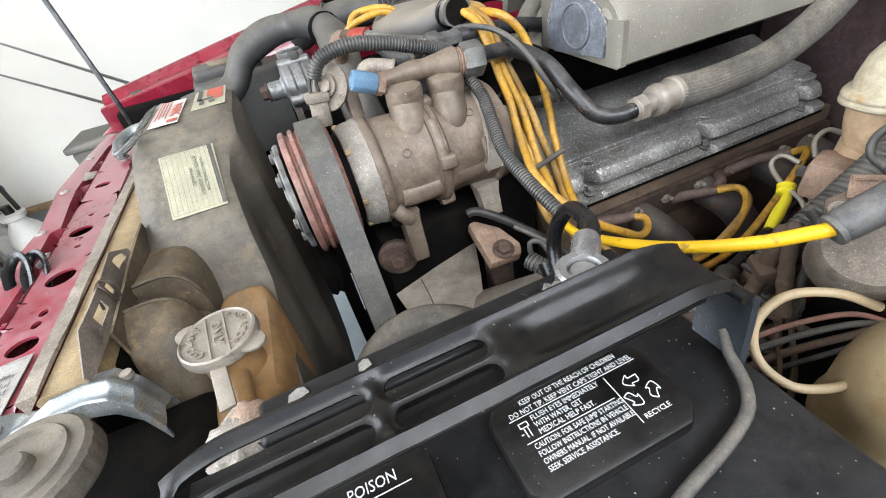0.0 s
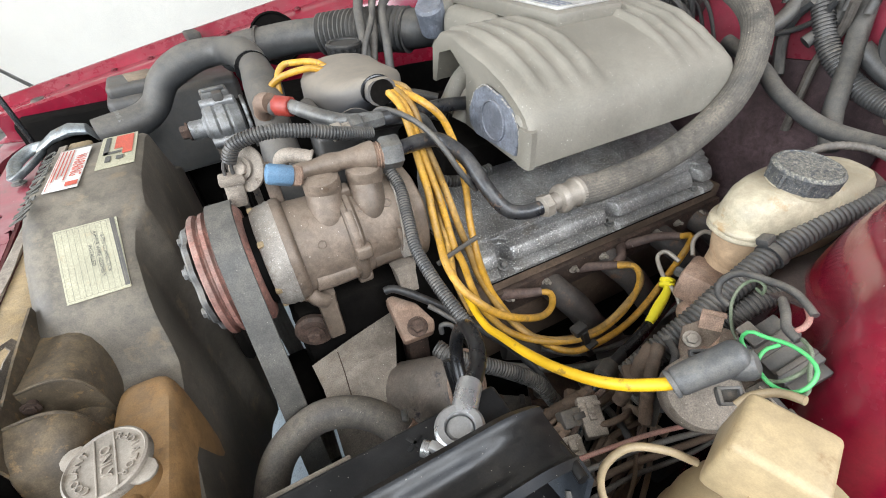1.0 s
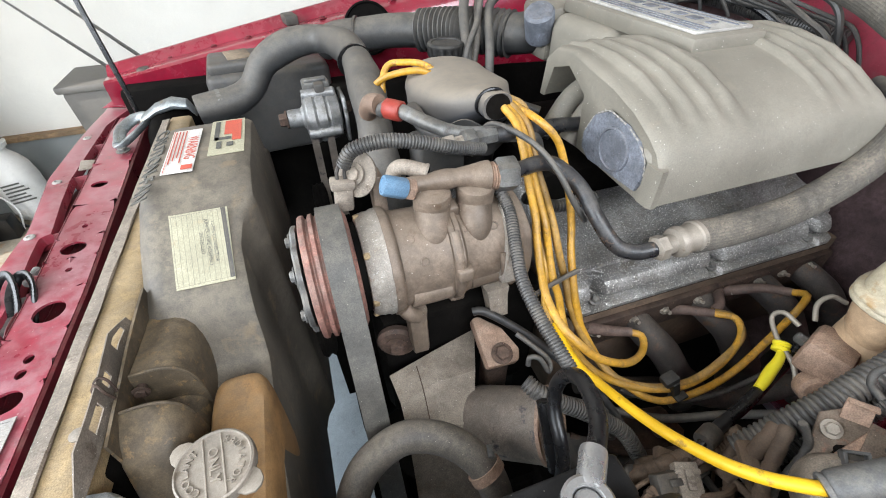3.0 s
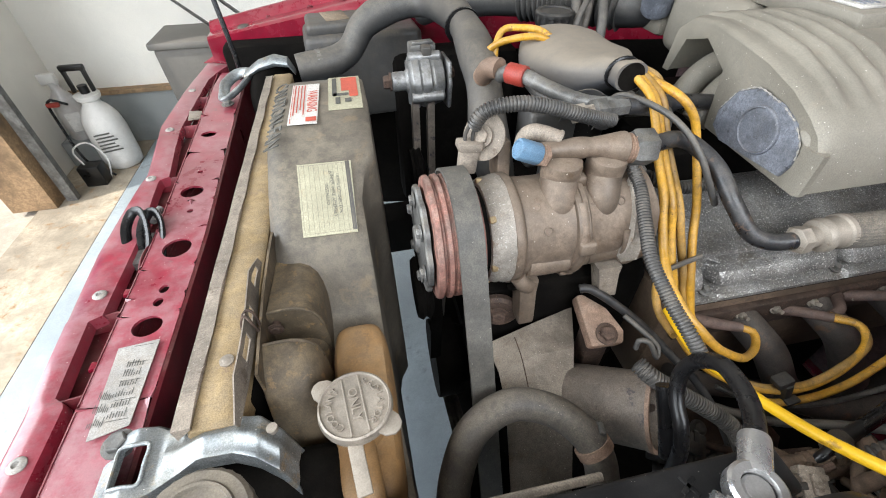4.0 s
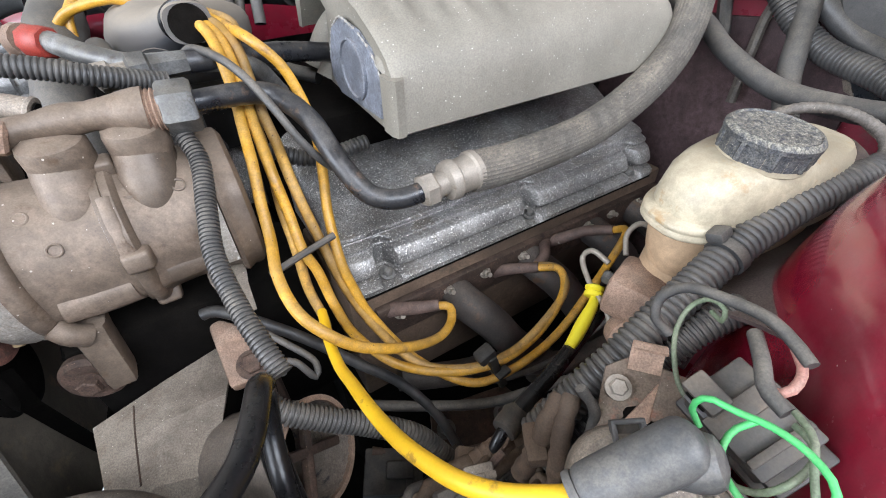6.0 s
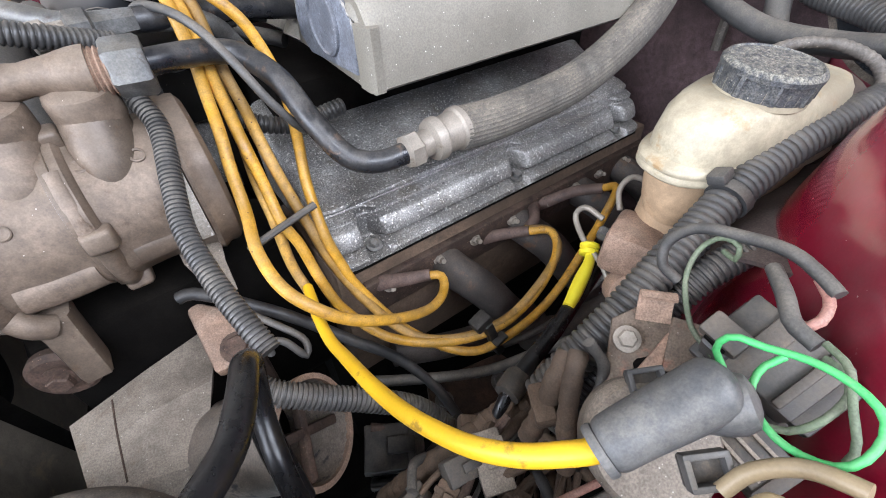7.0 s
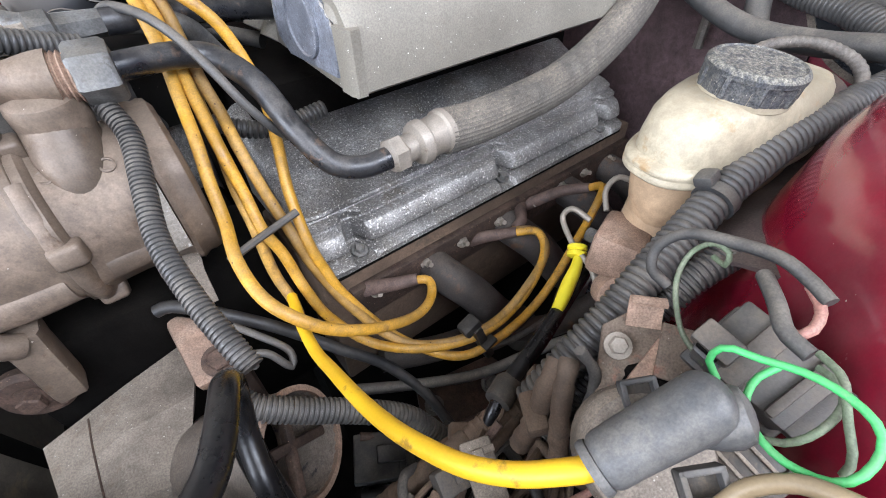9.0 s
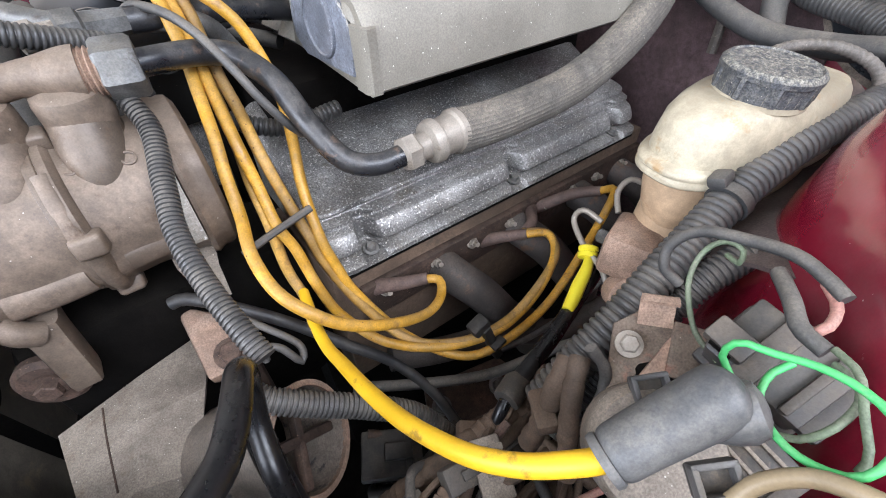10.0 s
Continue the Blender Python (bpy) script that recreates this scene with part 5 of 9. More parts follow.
    for i in range(5):
        part("badge_line", box((0.0035, 0.25, 0.0015), pose(0.548 + 0.009 * i if i < 3 else 0.600 + 0.012 * (i - 2), 0.735, 1.0235), 0.0004), PLENUM_IN, t)
    for i in range(8):
        part("badge_block", box((0.016, 0.018 if i % 3 else 0.009, 0.0018), pose(0.592, 0.633 + 0.029 * i, 1.0235), 0.0006), PLENUM_IN, t)


plenum()


def throttle_body():
    t = thing("throttle_body", (0.52, 0.95, 0.9), "dusty aluminium throttle body with a round air valve", "throttle body")
    part("housing", box((0.12, 0.10, 0.09), pose(0.56, 0.93, 0.915), 0.012), PLENUM, t)
    part("air_valve", lathe([(0.024, 0), (0.026, 0.004), (0.026, 0.05), (0.022, 0.055), (0, 0.055)], basis((0.50, 0.90, 0.955), (0, 1, 0), (-0.35, -0.35, 0.9)), 24), PLENUM_IN, t, "grey round valve can")
    part("elbow", tube([(0.56, 0.93, 0.955), (0.52, 0.935, 0.955), (0.48, 0.947, 0.952), (0.455, 0.97, 0.95)], 0.036, 0.008, 24), RUBBER, t)
    part("linkage", box((0.03, 0.05, 0.03), pose(0.64, 0.93, 1.0), 0.006), STEEL, t)
    part("sensor", lathe([(0.012, 0), (0.012, 0.03), (0.016, 0.032), (0.016, 0.04), (0, 0.04)], pose(0.66, 0.90, 1.005, 30, 20, 0), 18), WHITE_PL, t)


throttle_body()


def intake_duct():
    t = thing("intake_duct", (0.3, 1.1, 0.9), "ribbed black rubber intake duct joined to a plastic pipe", "air duct")
    part("bellows", tube([(0.47, 0.955, 0.950), (0.43, 1.00, 0.950), (0.385, 1.055, 0.945), (0.335, 1.10, 0.938)], lambda s, l: 0.038 + 0.004 * math.cos(2 * math.pi * s / 0.011), 0.0022, 28), RUBBER, t)
    part("pipe", tube([(0.345, 1.093, 0.939), (0.28, 1.13, 0.936), (0.22, 1.15, 0.93), (0.17, 1.165, 0.925), (0.14, 1.19, 0.91)], 0.033, 0.01, 20), RUBBER, t)
    part("clamp", tube([(0.21, 1.152, 0.93), (0.205, 1.154, 0.93)], 0.036, 0.003, 20), GREYCONN, t)


intake_duct()


def oil_filler():
    t = thing("oil_filler_cap", (0.322, 0.93, 0.93), "black ribbed oil filler cap", "filler cap")
    part("cap", lathe([(0.030, 0), (0.031, 0.004), (0.031, 0.015), (0.0335, 0.016), (0.0335, 0.021), (0.031, 0.024), (0.026, 0.024), (0.025, 0.022), (0, 0.022)], pose(0.330, 0.93, 0.933), 96, lambda r, h, a: r * (1 + (0.06 if math.cos(16 * a) > 0.2 and 0.002 < h < 0.0155 else 0))), CLIPPL, t)
    part("neck", lathe([(0.022, 0), (0.022, 0.10)], pose(0.330, 0.93, 0.84), 20), DARK, t)


oil_filler()


def distributor():
    t = thing("distributor", (0.28, 0.73, 0.80), "distributor under a dusty grey plastic cover", "distributor")
    rings = []
    for y, w, h, z in ((0.838, 0.012, 0.008, 0.948), (0.832, 0.040, 0.020, 0.943), (0.815, 0.056, 0.030, 0.936), (0.785, 0.066, 0.037, 0.930), (0.75, 0.070, 0.040, 0.928), (0.71, 0.067, 0.038, 0.930), (0.68, 0.055, 0.033, 0.938), (0.655, 0.036, 0.025, 0.950), (0.638, 0.022, 0.018, 0.960), (0.628, 0.017, 0.014, 0.964), (0.618, 0.019, 0.016, 0.966), (0.610, 0.0185, 0.0155, 0.966)):
        ring = []
        for i in range(40):
            a = 2 * math.pi * i / 40
            c, s = math.cos(a), math.sin(a)
            fold = 1 + 0.05 * math.sin(4 * a + y * 60) * (0.62 < y < 0.80)
            ring.append((0.283 + w * fold * math.copysign(abs(c) ** 0.75, c), y, z + h * fold * math.copysign(abs(s) ** 0.7, s)))
        rings.append(ring)
    part("cover", loft(rings), COVER, t, "soft grey plastic dust cover, tan with dust on top")
    part("ignition_module", box((0.085, 0.05, 0.085), pose(0.243, 0.705, 0.815, 0, 0, 4), 0.008, 3), BLUEGREY, t, "blue-grey plastic module under the cover")
    part("cover_skirt", slab(lambda u, v: (0.232 + 0.105 * u, 0.640 - 0.018 * math.sin(u * 3.1) + 0.02 * v, 0.940 - 0.045 * v + 0.008 * math.sin(u * 9)), 16, 6, 0.0015), BLUEGREY, t)
    part("mouth", lathe([(0.0155, 0), (0.0155, 0.0015), (0, 0.0015)], basis((0.283, 0.6105, 0.966), (1, 0, 0), (0, -1, 0)), 24), DARK, t)
    part("cap", lathe([(0.05, 0), (0.055, 0.03), (0.055, 0.075), (0.04, 0.085), (0, 0.085)], pose(0.283, 0.735, 0.82), 28), BLACK_PL, t)
    part("cover_tie", tube([(0.283 + 0.0195 * math.cos(q), 0.629, 0.964 + 0.0165 * math.sin(q)) for q in (0.4 * k for k in range(17))], 0.0022, 0.003, 8), RUBBER_BK, t)
    part("shaft_housing", lathe([(0.03, 0), (0.03, 0.2)], pose(0.283, 0.735, 0.65), 20), ALU, t)


distributor()


# ---- compressor ----
CY, CZ = 0.528, 0.845


def along_x(x, y=CY, z=CZ):
    return basis((x, y, z), (0, 0, 1), (1, 0, 0))


def compressor():
    t = thing("compressor", (0.19, CY, 0.77), "dirty cast aluminium air-conditioning compressor on its bracket", "compressor")

    def around(x, a, r):
        """A place on the casting: a in degrees from straight up towards the near side."""
        return (x, CY - r * math.sin(radians(a)), CZ + r * math.cos(radians(a)))

    def out(x, a, r=0.055):
        return basis(around(x, a, r), (1, 0, 0), (0, -math.sin(radians(a)), math.cos(radians(a))))

    part("front_casting", lathe([(0.046, 0.0), (0.054, 0.001), (0.057, 0.005), (0.0585, 0.012), (0.0585, 0.017), (0.060, 0.019), (0.060, 0.024)], along_x(0.0905), 72, lambda r, h, a: r * (1 + 0.012 * max(0, math.cos(5 * a)) ** 4 + 0.006 * math.sin(23 * a + 400 * h) * math.sin(7 * a))), COMP_LT, t, "pale corroded front casting")
    part("front_flange", lathe([(0.057, 0.0), (0.0605, 0.001), (0.061, 0.003), (0.061, 0.008), (0.0595, 0.0105), (0.056, 0.013)], along_x(0.1135), 64, lambda r, h, a: r * (1 + 0.03 * max(0, math.cos(5 * a + 0.5)) ** 10)), COMP, t)

    def lump(r, h, a):
        return r * (1 + 0.05 * max(0, math.cos(2.5 * (a - 2.0))) ** 14 + 0.010 * math.sin(3 * a + 1) + 0.012 * math.sin(2 * a))

    part("front_body", lathe([(0.054, 0.0), (0.0555, 0.004), (0.0545, 0.018), (0.0540, 0.034), (0.0550, 0.050), (0.0565, 0.057)], along_x(0.124), 64, lump), COMP, t)
    part("seam_flange", lathe([(0.0555, 0.0), (0.0590, 0.0008), (0.0595, 0.002), (0.0595, 0.0065), (0.0588, 0.0072), (0.0600, 0.0078), (0.0600, 0.0125), (0.0585, 0.014), (0.0555, 0.016)], along_x(0.179), 64, lambda r, h, a: r * (1 + 0.02 * math.sin(2 * a) + 0.02 * max(0, math.cos(5 * a + 0.6)) ** 8)), COMP, t, "joint between the casting's halves")
    part("rear_body", lathe([(0.0560, 0.0), (0.0545, 0.006), (0.0535, 0.020), (0.0535, 0.040), (0.0550, 0.054), (0.0575, 0.060)], along_x(0.193), 64, lump), COMP, t)
    part("rear_cover", lathe([(0.056, 0.0), (0.0600, 0.001), (0.0612, 0.004), (0.0600, 0.006), (0.0580, 0.010), (0.0585, 0.014), (0.0575, 0.018), (0.0520, 0.0215), (0.040, 0.0225), (0.0, 0.0225)], along_x(0.250), 72, lambda r, h, a: r * (1 + 0.05 * max(0, math.cos(2.5 * (a - 0.9))) ** 6 + 0.012 * math.sin(3 * a + 90 * h))), COMP, t)
    part("rear_web", loft([[around(x - d * w, a, r) for a, r, w in ((16, 0.050, 0), (16, 0.0615, 0), (45, 0.0640, 0.15), (75, 0.0650, 0.6), (104, 0.0660, 1.0), (108, 0.050, 1.0))] for x, d in ((0.2435, 0.012), (0.2500, 0.0))]), COMP_LT, t, "pale worn edge of the rear cover")
    # seam bosses, keel rib and the feet below
    for a in (82, 150, 8):
        part("bolt_boss", box((0.020, 0.017, 0.013), out(0.1895, a, 0.0525), 0.003, 3, 0.86), COMP, t)
    part("casting_rib", tube([around(0.1865, a, 0.0565) for a in (36, 52, 68, 80)], 0.0062, 0.004, 14), COMP, t)
    part("casting_rib", tube([around(0.1875, a, 0.0560) for a in (86, 104, 122, 138)], 0.0060, 0.004, 14), COMP, t)
    part("belly", tube([around(0.132, 112, 0.046), around(0.155, 116, 0.046), around(0.178, 114, 0.046)], 0.0150, 0.005, 20), COMP, t)
    part("belly", tube([around(0.200, 112, 0.044), around(0.225, 112, 0.043), around(0.246, 108, 0.044)], 0.0140, 0.005, 20), COMP, t)
    part("side_rib", tube([around(0.236, 70, 0.054), around(0.236, 92, 0.0575), around(0.237, 112, 0.0575)], 0.0040, 0.004, 10), COMP, t)
    for x, a in ((0.140, 33), (0.200, 34), (0.231, 38), (0.150, 60), (0.228, 20)):
        part("cast_ring", lathe([(0.0050, -0.004), (0.0050, 0.0006), (0.0042, 0.0010), (0.0034, 0.0006), (0.0034, -0.001), (0, -0.001)], out(x, a, 0.0548), 20), COMP, t)
    lug = part("front_leg", loft([[(0.136 + dx * k, 0.4865 + dy * k - 0.012 * f, 0.806 - 0.058 * f) for dx, dy in ((-0.009, -0.011), (0.009, -0.011), (0.0105, -0.008), (0.0105, 0.010), (-0.0105, 0.010), (-0.0105, -0.008))] for f, k in ((0.0, 1.15), (0.25, 1.02), (0.9, 0.95), (1.0, 0.86))]), COMP, t, "squared casting leg")
    part("leg_notch", lathe([(0.0062, 0), (0.0062, 0.001), (0, 0.001)], basis((0.1205, 0.4815, 0.798), (0, 0, 1), (-0.3, -1, 0.1)), 18), DARK, lug)
    part("leg_bridge", tube([(0.122, 0.477, 0.817), (0.128, 0.474, 0.808), (0.136, 0.476, 0.800)], 0.0085, 0.003, 14), COMP, t)
    part("rear_leg", loft([[(0.236 + dx * k, 0.492 + dy * k - 0.014 * f, 0.803 - 0.036 * f) for dx, dy in ((-0.012, -0.010), (0.012, -0.010), (0.013, 0.010), (-0.013, 0.010))] for f, k in ((0.0, 1.2), (0.3, 1.0), (1.0, 0.85))]), PLATE, t, "pale rear casting leg")
    part("low_ear", lathe([(0.022, 0), (0.024, 0.002), (0.024, 0.008), (0.020, 0.012), (0.014, 0.0125), (0, 0.0125)], basis((0.114, 0.500, 0.742), (0, 0, 1), (-0.3, -1, 0.05)), 32), RUST, t, "round dark iron mounting ear")
    part("low_bolt", hexbolt(basis((0.1105, 0.4876, 0.743), (0, 0, 1), (-0.3, -1, 0.05)), 0.0085, 0.008, 1.5), RUST, t)
    # ports with their collars, blended down the near side, and the bar across them
    for x, y, low in ((0.172, 0.527, 0.884), (0.219, 0.525, 0.886)):
        part("port", lathe([(0.0205, 0.0), (0.0192, 0.014), (0.0188, 0.034), (0.0198, 0.036), (0.0200, 0.039), (0.0200, 0.051), (0.0188, 0.055), (0.012, 0.059), (0, 0.059)], pose(x, y, 0.872, 6, 0, 0), 32), COMP, t)
        part("port_fillet", tube([(x, y - 0.002, 0.915), (x - 0.002, y - 0.010, 0.900), (x - 0.004, y - 0.019, low), (x - 0.006, y - 0.023, low - 0.020), (x - 0.008, y - 0.020, low - 0.040)], lambda s_, l_: 0.0190 - 0.0045 * (s_ / l_) ** 2, 0.003, 28), COMP, t)
    part("saddle", loft([[(x, 0.546, 0.894), (x, 0.556, 0.885), (x, 0.500, 0.872), (x, 0.498, 0.884), (x, 0.510, 0.898 - d), (x, 0.530, 0.902 - d)] for x, d in ((0.150, 0.010), (0.165, 0.0), (0.196, 0.006), (0.228, 0.0), (0.243, 0.010))]), COMP, t)
    part("manifold", tube([(0.146, 0.530, 0.931), (0.160, 0.529, 0.934), (0.182, 0.526, 0.936), (0.205, 0.524, 0.936), (0.222, 0.521, 0.935), (0.232, 0.520, 0.934)], lambda s_, l_: 0.0098 + 0.0055 * max(0.0, (s_ / l_ - 0.62) / 0.38) ** 0.7 + 0.001 * math.cos(s_ * 150), 0.003, 22), COMP, t)
    part("thread", tube([(0.226, 0.5205, 0.934), (0.246, 0.518, 0.933)], lambda s_, l_: 0.0142 + 0.0010 * math.cos(2 * math.pi * s_ / 0.003), 0.0006, 24), RUST_LT, t, "rusty exposed thread")
    part("hex_nut", lathe([(0.0165, 0.0), (0.0185, 0.0025), (0.0185, 0.020), (0.0165, 0.0225)], basis((0.2405, 0.519, 0.9335), (0, 0.3, 1), (1, -0.10, -0.02)), 6), STEEL, t, "dull steel hexagon nut")
    part("top_ear", prism([(-0.02, -0.012), (0.016, -0.012), (0.016, 0.03), (0.0, 0.04), (-0.016, 0.03)], 0.014, basis((0.118, 0.578, 0.915), (0, -1, 0.2), (1, 0, 0)), 0.002), COMP, t)
    part("ear_disc", lathe([(0.024, 0), (0.025, 0.002), (0.025, 0.004), (0.021, 0.006), (0, 0.006)], basis((0.108, 0.578, 0.930), (0, 0, 1), (-0.6, -0.5, 0.4)), 30), PLATE, t, "dusty round ear")
    part("ear_bolt", hexbolt(basis((0.103, 0.573, 0.934), (0, 0, 1), (-0.6, -0.5, 0.4)), 0.0085, 0.006), PLATE, t)
    for a in (40, 95, 140, -20):
        part("through_bolt", box((0.007, 0.007, 0.006), out(0.0940, a, 0.0525), 0.002), OCHRE, t, "brassy bolt end")
    # pulley and clutch
    part("pulley", lathe([(0.045, 0.0), (0.060, 0.0), (0.0655, 0.001), (0.067, 0.003), (0.067, 0.0065), (0.0625, 0.0085), (0.0625, 0.0100), (0.067, 0.012), (0.0675, 0.0155), (0.0640, 0.0175), (0.0640, 0.0185), (0.0665, 0.020), (0.0665, 0.046), (0.060, 0.050), (0.03, 0.05)], along_x(0.034), 72), PINK, t, "faded pink-red grooved pulley")
    part("clutch_plate", lathe([(0.0, -0.004), (0.014, -0.004), (0.016, 0.0), (0.038, 0.001), (0.056, 0.001), (0.058, 0.003), (0.058, 0.007), (0.0, 0.008)], along_x(0.024), 84, lambda r, h, a: r * (1 - (0.07 * (0.5 + 0.5 * math.cos(6 * a)) + 0.03 * math.sin(12 * a + 1)) * (r > 0.045))), STEEL, t, "worn grey clutch plate with a scalloped rim")
    for i in range(6):
        a = i * math.pi / 3 + 0.2
        part("clutch_rivet", hexbolt(basis((0.024, CY + 0.044 * math.cos(a), CZ + 0.044 * math.sin(a)), (0, 0, 1), (-1, 0, 0)), 0.006, 0.005), STEEL, t)
    part("clutch_coil", lathe([(0.05, 0), (0.05, 0.012)], along_x(0.082), 32), DARK, t)


compressor()


def drive_belt():
    """The flat belt over the compressor and down to the crank."""
    t = thing("drive_belt", (0.07, 0.53, 0.5), "wide dusty grey ribbed drive belt", "drive belt")
    c1, r1, r2, lean, run = (CY, CZ), 0.0695, 0.055, radians(26), 0.33
    c2 = (c1[0] - (r1 - r2) * math.cos(lean) - run * math.sin(lean), c1[1] + (r1 - r2) * math.sin(lean) - run * math.cos(lean))
    # the loop is the outer hull of the compressor, idler and crank pulleys
    rim = sorted({(round(c[0] + r * math.cos(math.pi * i / 36), 6), round(c[1] + r * math.sin(math.pi * i / 36), 6)) for c, r in ((c1, r1), (c2, r2), ((0.60, 0.50), 0.070)) for i in range(72)})

    def half(points):
        chain = []
        for p in points:
            while len(chain) > 1 and (chain[-1][0] - chain[-2][0]) * (p[1] - chain[-2][1]) <= (chain[-1][1] - chain[-2][1]) * (p[0] - chain[-2][0]):
                chain.pop()
            chain.append(p)
        return chain[:-1]

    path = half(rim) + half(rim[::-1])
    rings = []
    m = len(path)
    for i, (y, z) in enumerate(path + path[:1]):
        y0, z0 = path[(i - 1) % m]
        y1, z1 = path[(i + 1) % m]
        d = math.hypot(y1 - y0, z1 - z0)
        ny, nz = (z1 - z0) / d, -(y1 - y0) / d
        ring = [(0.054, y, z), (0.0545, y + 0.003 * ny, z + 0.003 * nz), (0.0795, y + 0.003 * ny, z + 0.003 * nz), (0.080, y, z)]
        ring += [(0.077 - 0.0035 * k, y - (0.002 if k % 2 else 0.0005) * ny, z - (0.002 if k % 2 else 0.0005) * nz) for k in range(6)]
        rings.append(ring)
    part("belt", loft(rings, caps=False), BELT, t)
    cr = thing("crank_pulley", (0.07, 0.60, 0.42), "dark crankshaft pulley with grooves", "pulley")
    part("pulley", lathe([(0.0, -0.01), (0.053, -0.01), (0.053, 0.03), (0.045, 0.032), (0.02, 0.06)], along_x(0.055, c2[0], c2[1]), 40), DARK, cr)
    part("crank", lathe([(0.0, -0.01), (0.068, -0.01), (0.068, 0.03), (0.055, 0.032), (0.03, 0.1)], along_x(0.055, 0.60, 0.50), 40), DARK, cr)
    part("front_pulley", lathe([(0.0, -0.02), (0.040, -0.02), (0.044, -0.014), (0.040, -0.009), (0.044, -0.004), (0.040, 0.0), (0.03, 0.004)], along_x(0.04, 0.575, 0.715), 40), DARK, cr)
    t2 = thing("inner_belt", (0.05, 0.5, 0.6), "narrow dark ribbed belt behind the shroud", "drive belt")
    part("belt", loft([[(0.036 + dx, y, z) for dx, dy in ((0, 0), (0.004, 0.002), (0.008, 0), (0.012, 0.002), (0.016, 0), (0.016, 0.006), (0, 0.006))] for y, z in ((0.545, 0.74), (0.535, 0.70), (0.545, 0.64), (0.56, 0.56))]), DARK, t2)


drive_belt()


def bracket_plate():
    t = thing("mounting_bracket", (0.16, 0.45, 0.55), "dusty grey-brown sheet metal bracket below the compressor", "bracket")
    bm = bmesh.new()
    rows = [[(0.094, 0.474, 0.706), (0.155, 0.487, 0.712), (0.217, 0.501, 0.714)], [(0.098, 0.435, 0.704), (0.148, 0.443, 0.712), (0.196, 0.445, 0.708)], [(0.097, 0.40, 0.690), (0.135, 0.398, 0.698), (0.172, 0.388, 0.694)], [(0.09, 0.33, 0.60), (0.125, 0.33, 0.61), (0.16, 0.32, 0.60)], [(0.09, 0.33, 0.45), (0.125, 0.33, 0.45), (0.16, 0.32, 0.45)]]
    g = [[bm.verts.new(p) for p in r] for r in rows]
    for a, b in zip(g, g[1:]):
        for i in range(2):
            bm.faces.new((a[i], a[i + 1], b[i + 1], b[i]))
    bmesh.ops.recalc_face_normals(bm, faces=bm.faces)
    bmesh.ops.solidify(bm, geom=bm.faces[:], thickness=0.004)
    part("sheet", bm, BRACKET, t, smooth=False)
    part("crease", tube([(0.128, 0.470, 0.7155), (0.127, 0.44, 0.7142), (0.124, 0.402, 0.7035)], 0.0007, 0.004, 6), RUST, t, "dark crease line")
    # the bracket's side, with its shade put into a near-black colour
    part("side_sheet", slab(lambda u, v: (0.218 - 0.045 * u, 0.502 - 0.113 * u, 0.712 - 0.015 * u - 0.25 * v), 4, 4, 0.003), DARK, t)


bracket_plate()


def rusty_bracket():
    t = thing("rusty_bracket", (0.225, 0.445, 0.66), "rust-brown cast bracket with a bolt head", "bracket")
    part("casting", prism([(-0.022, -0.012), (0.018, -0.014), (0.024, 0.0), (0.012, 0.03), (-0.012, 0.052), (-0.022, 0.05)], 0.018, basis((0.226, 0.445, 0.722), (1, 0, 0), (0, -0.45, 1)), 0.004), RUST_LT, t)
    part("bolt", hexbolt(basis((0.226, 0.437, 0.739), (1, 0, 0), (0, -0.45, 1)), 0.009, 0.007), RUST, t)
    part("stem", box((0.03, 0.03, 0.12), pose(0.226, 0.455, 0.605), 0.006), RUST, t)


rusty_bracket()


def steering_reservoir():
    t = thing("metal_canister", (0.215, 0.385, 0.60), "dirty grey metal canister with an open rusty rim", "canister")
    m = basis((0.185, 0.405, 0.665), (0, 0, 1), (0.62, -0.52, 0.42))
    part("can", lathe([(0.038, 0.0), (0.041, 0.004), (0.041, 0.085), (0.0425, 0.088), (0.0425, 0.092), (0.0385, 0.092), (0.0380, 0.010), (0, 0.010)], m, 40), IRON_LT, t)
    # near-black disc: shade inside the can put into colour
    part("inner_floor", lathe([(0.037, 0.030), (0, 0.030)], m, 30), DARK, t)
    part("rim", lathe([(0.0385, 0.091), (0.043, 0.091), (0.043, 0.095), (0.0385, 0.095), (0.0385, 0.091)], m, 36, caps=False), RUST_LT, t)
    for a in (40, 130):
        part("spoke", box((0.074, 0.008, 0.008), m @ pose(0, 0, 0.076, 0, 0, a), 0.002), RUST, t)


steering_reservoir()


# ---- hoses ----
def hose(name, points, r, material, label, category="hose", seg=14, step=0.006, ribs=0.0, pitch=0.0045, group=""):
    bm = corrugated(points, r, pitch, ribs, seg) if ribs else tube(points, r, step, seg)
    return solo(name, bm, material, label, category, group)


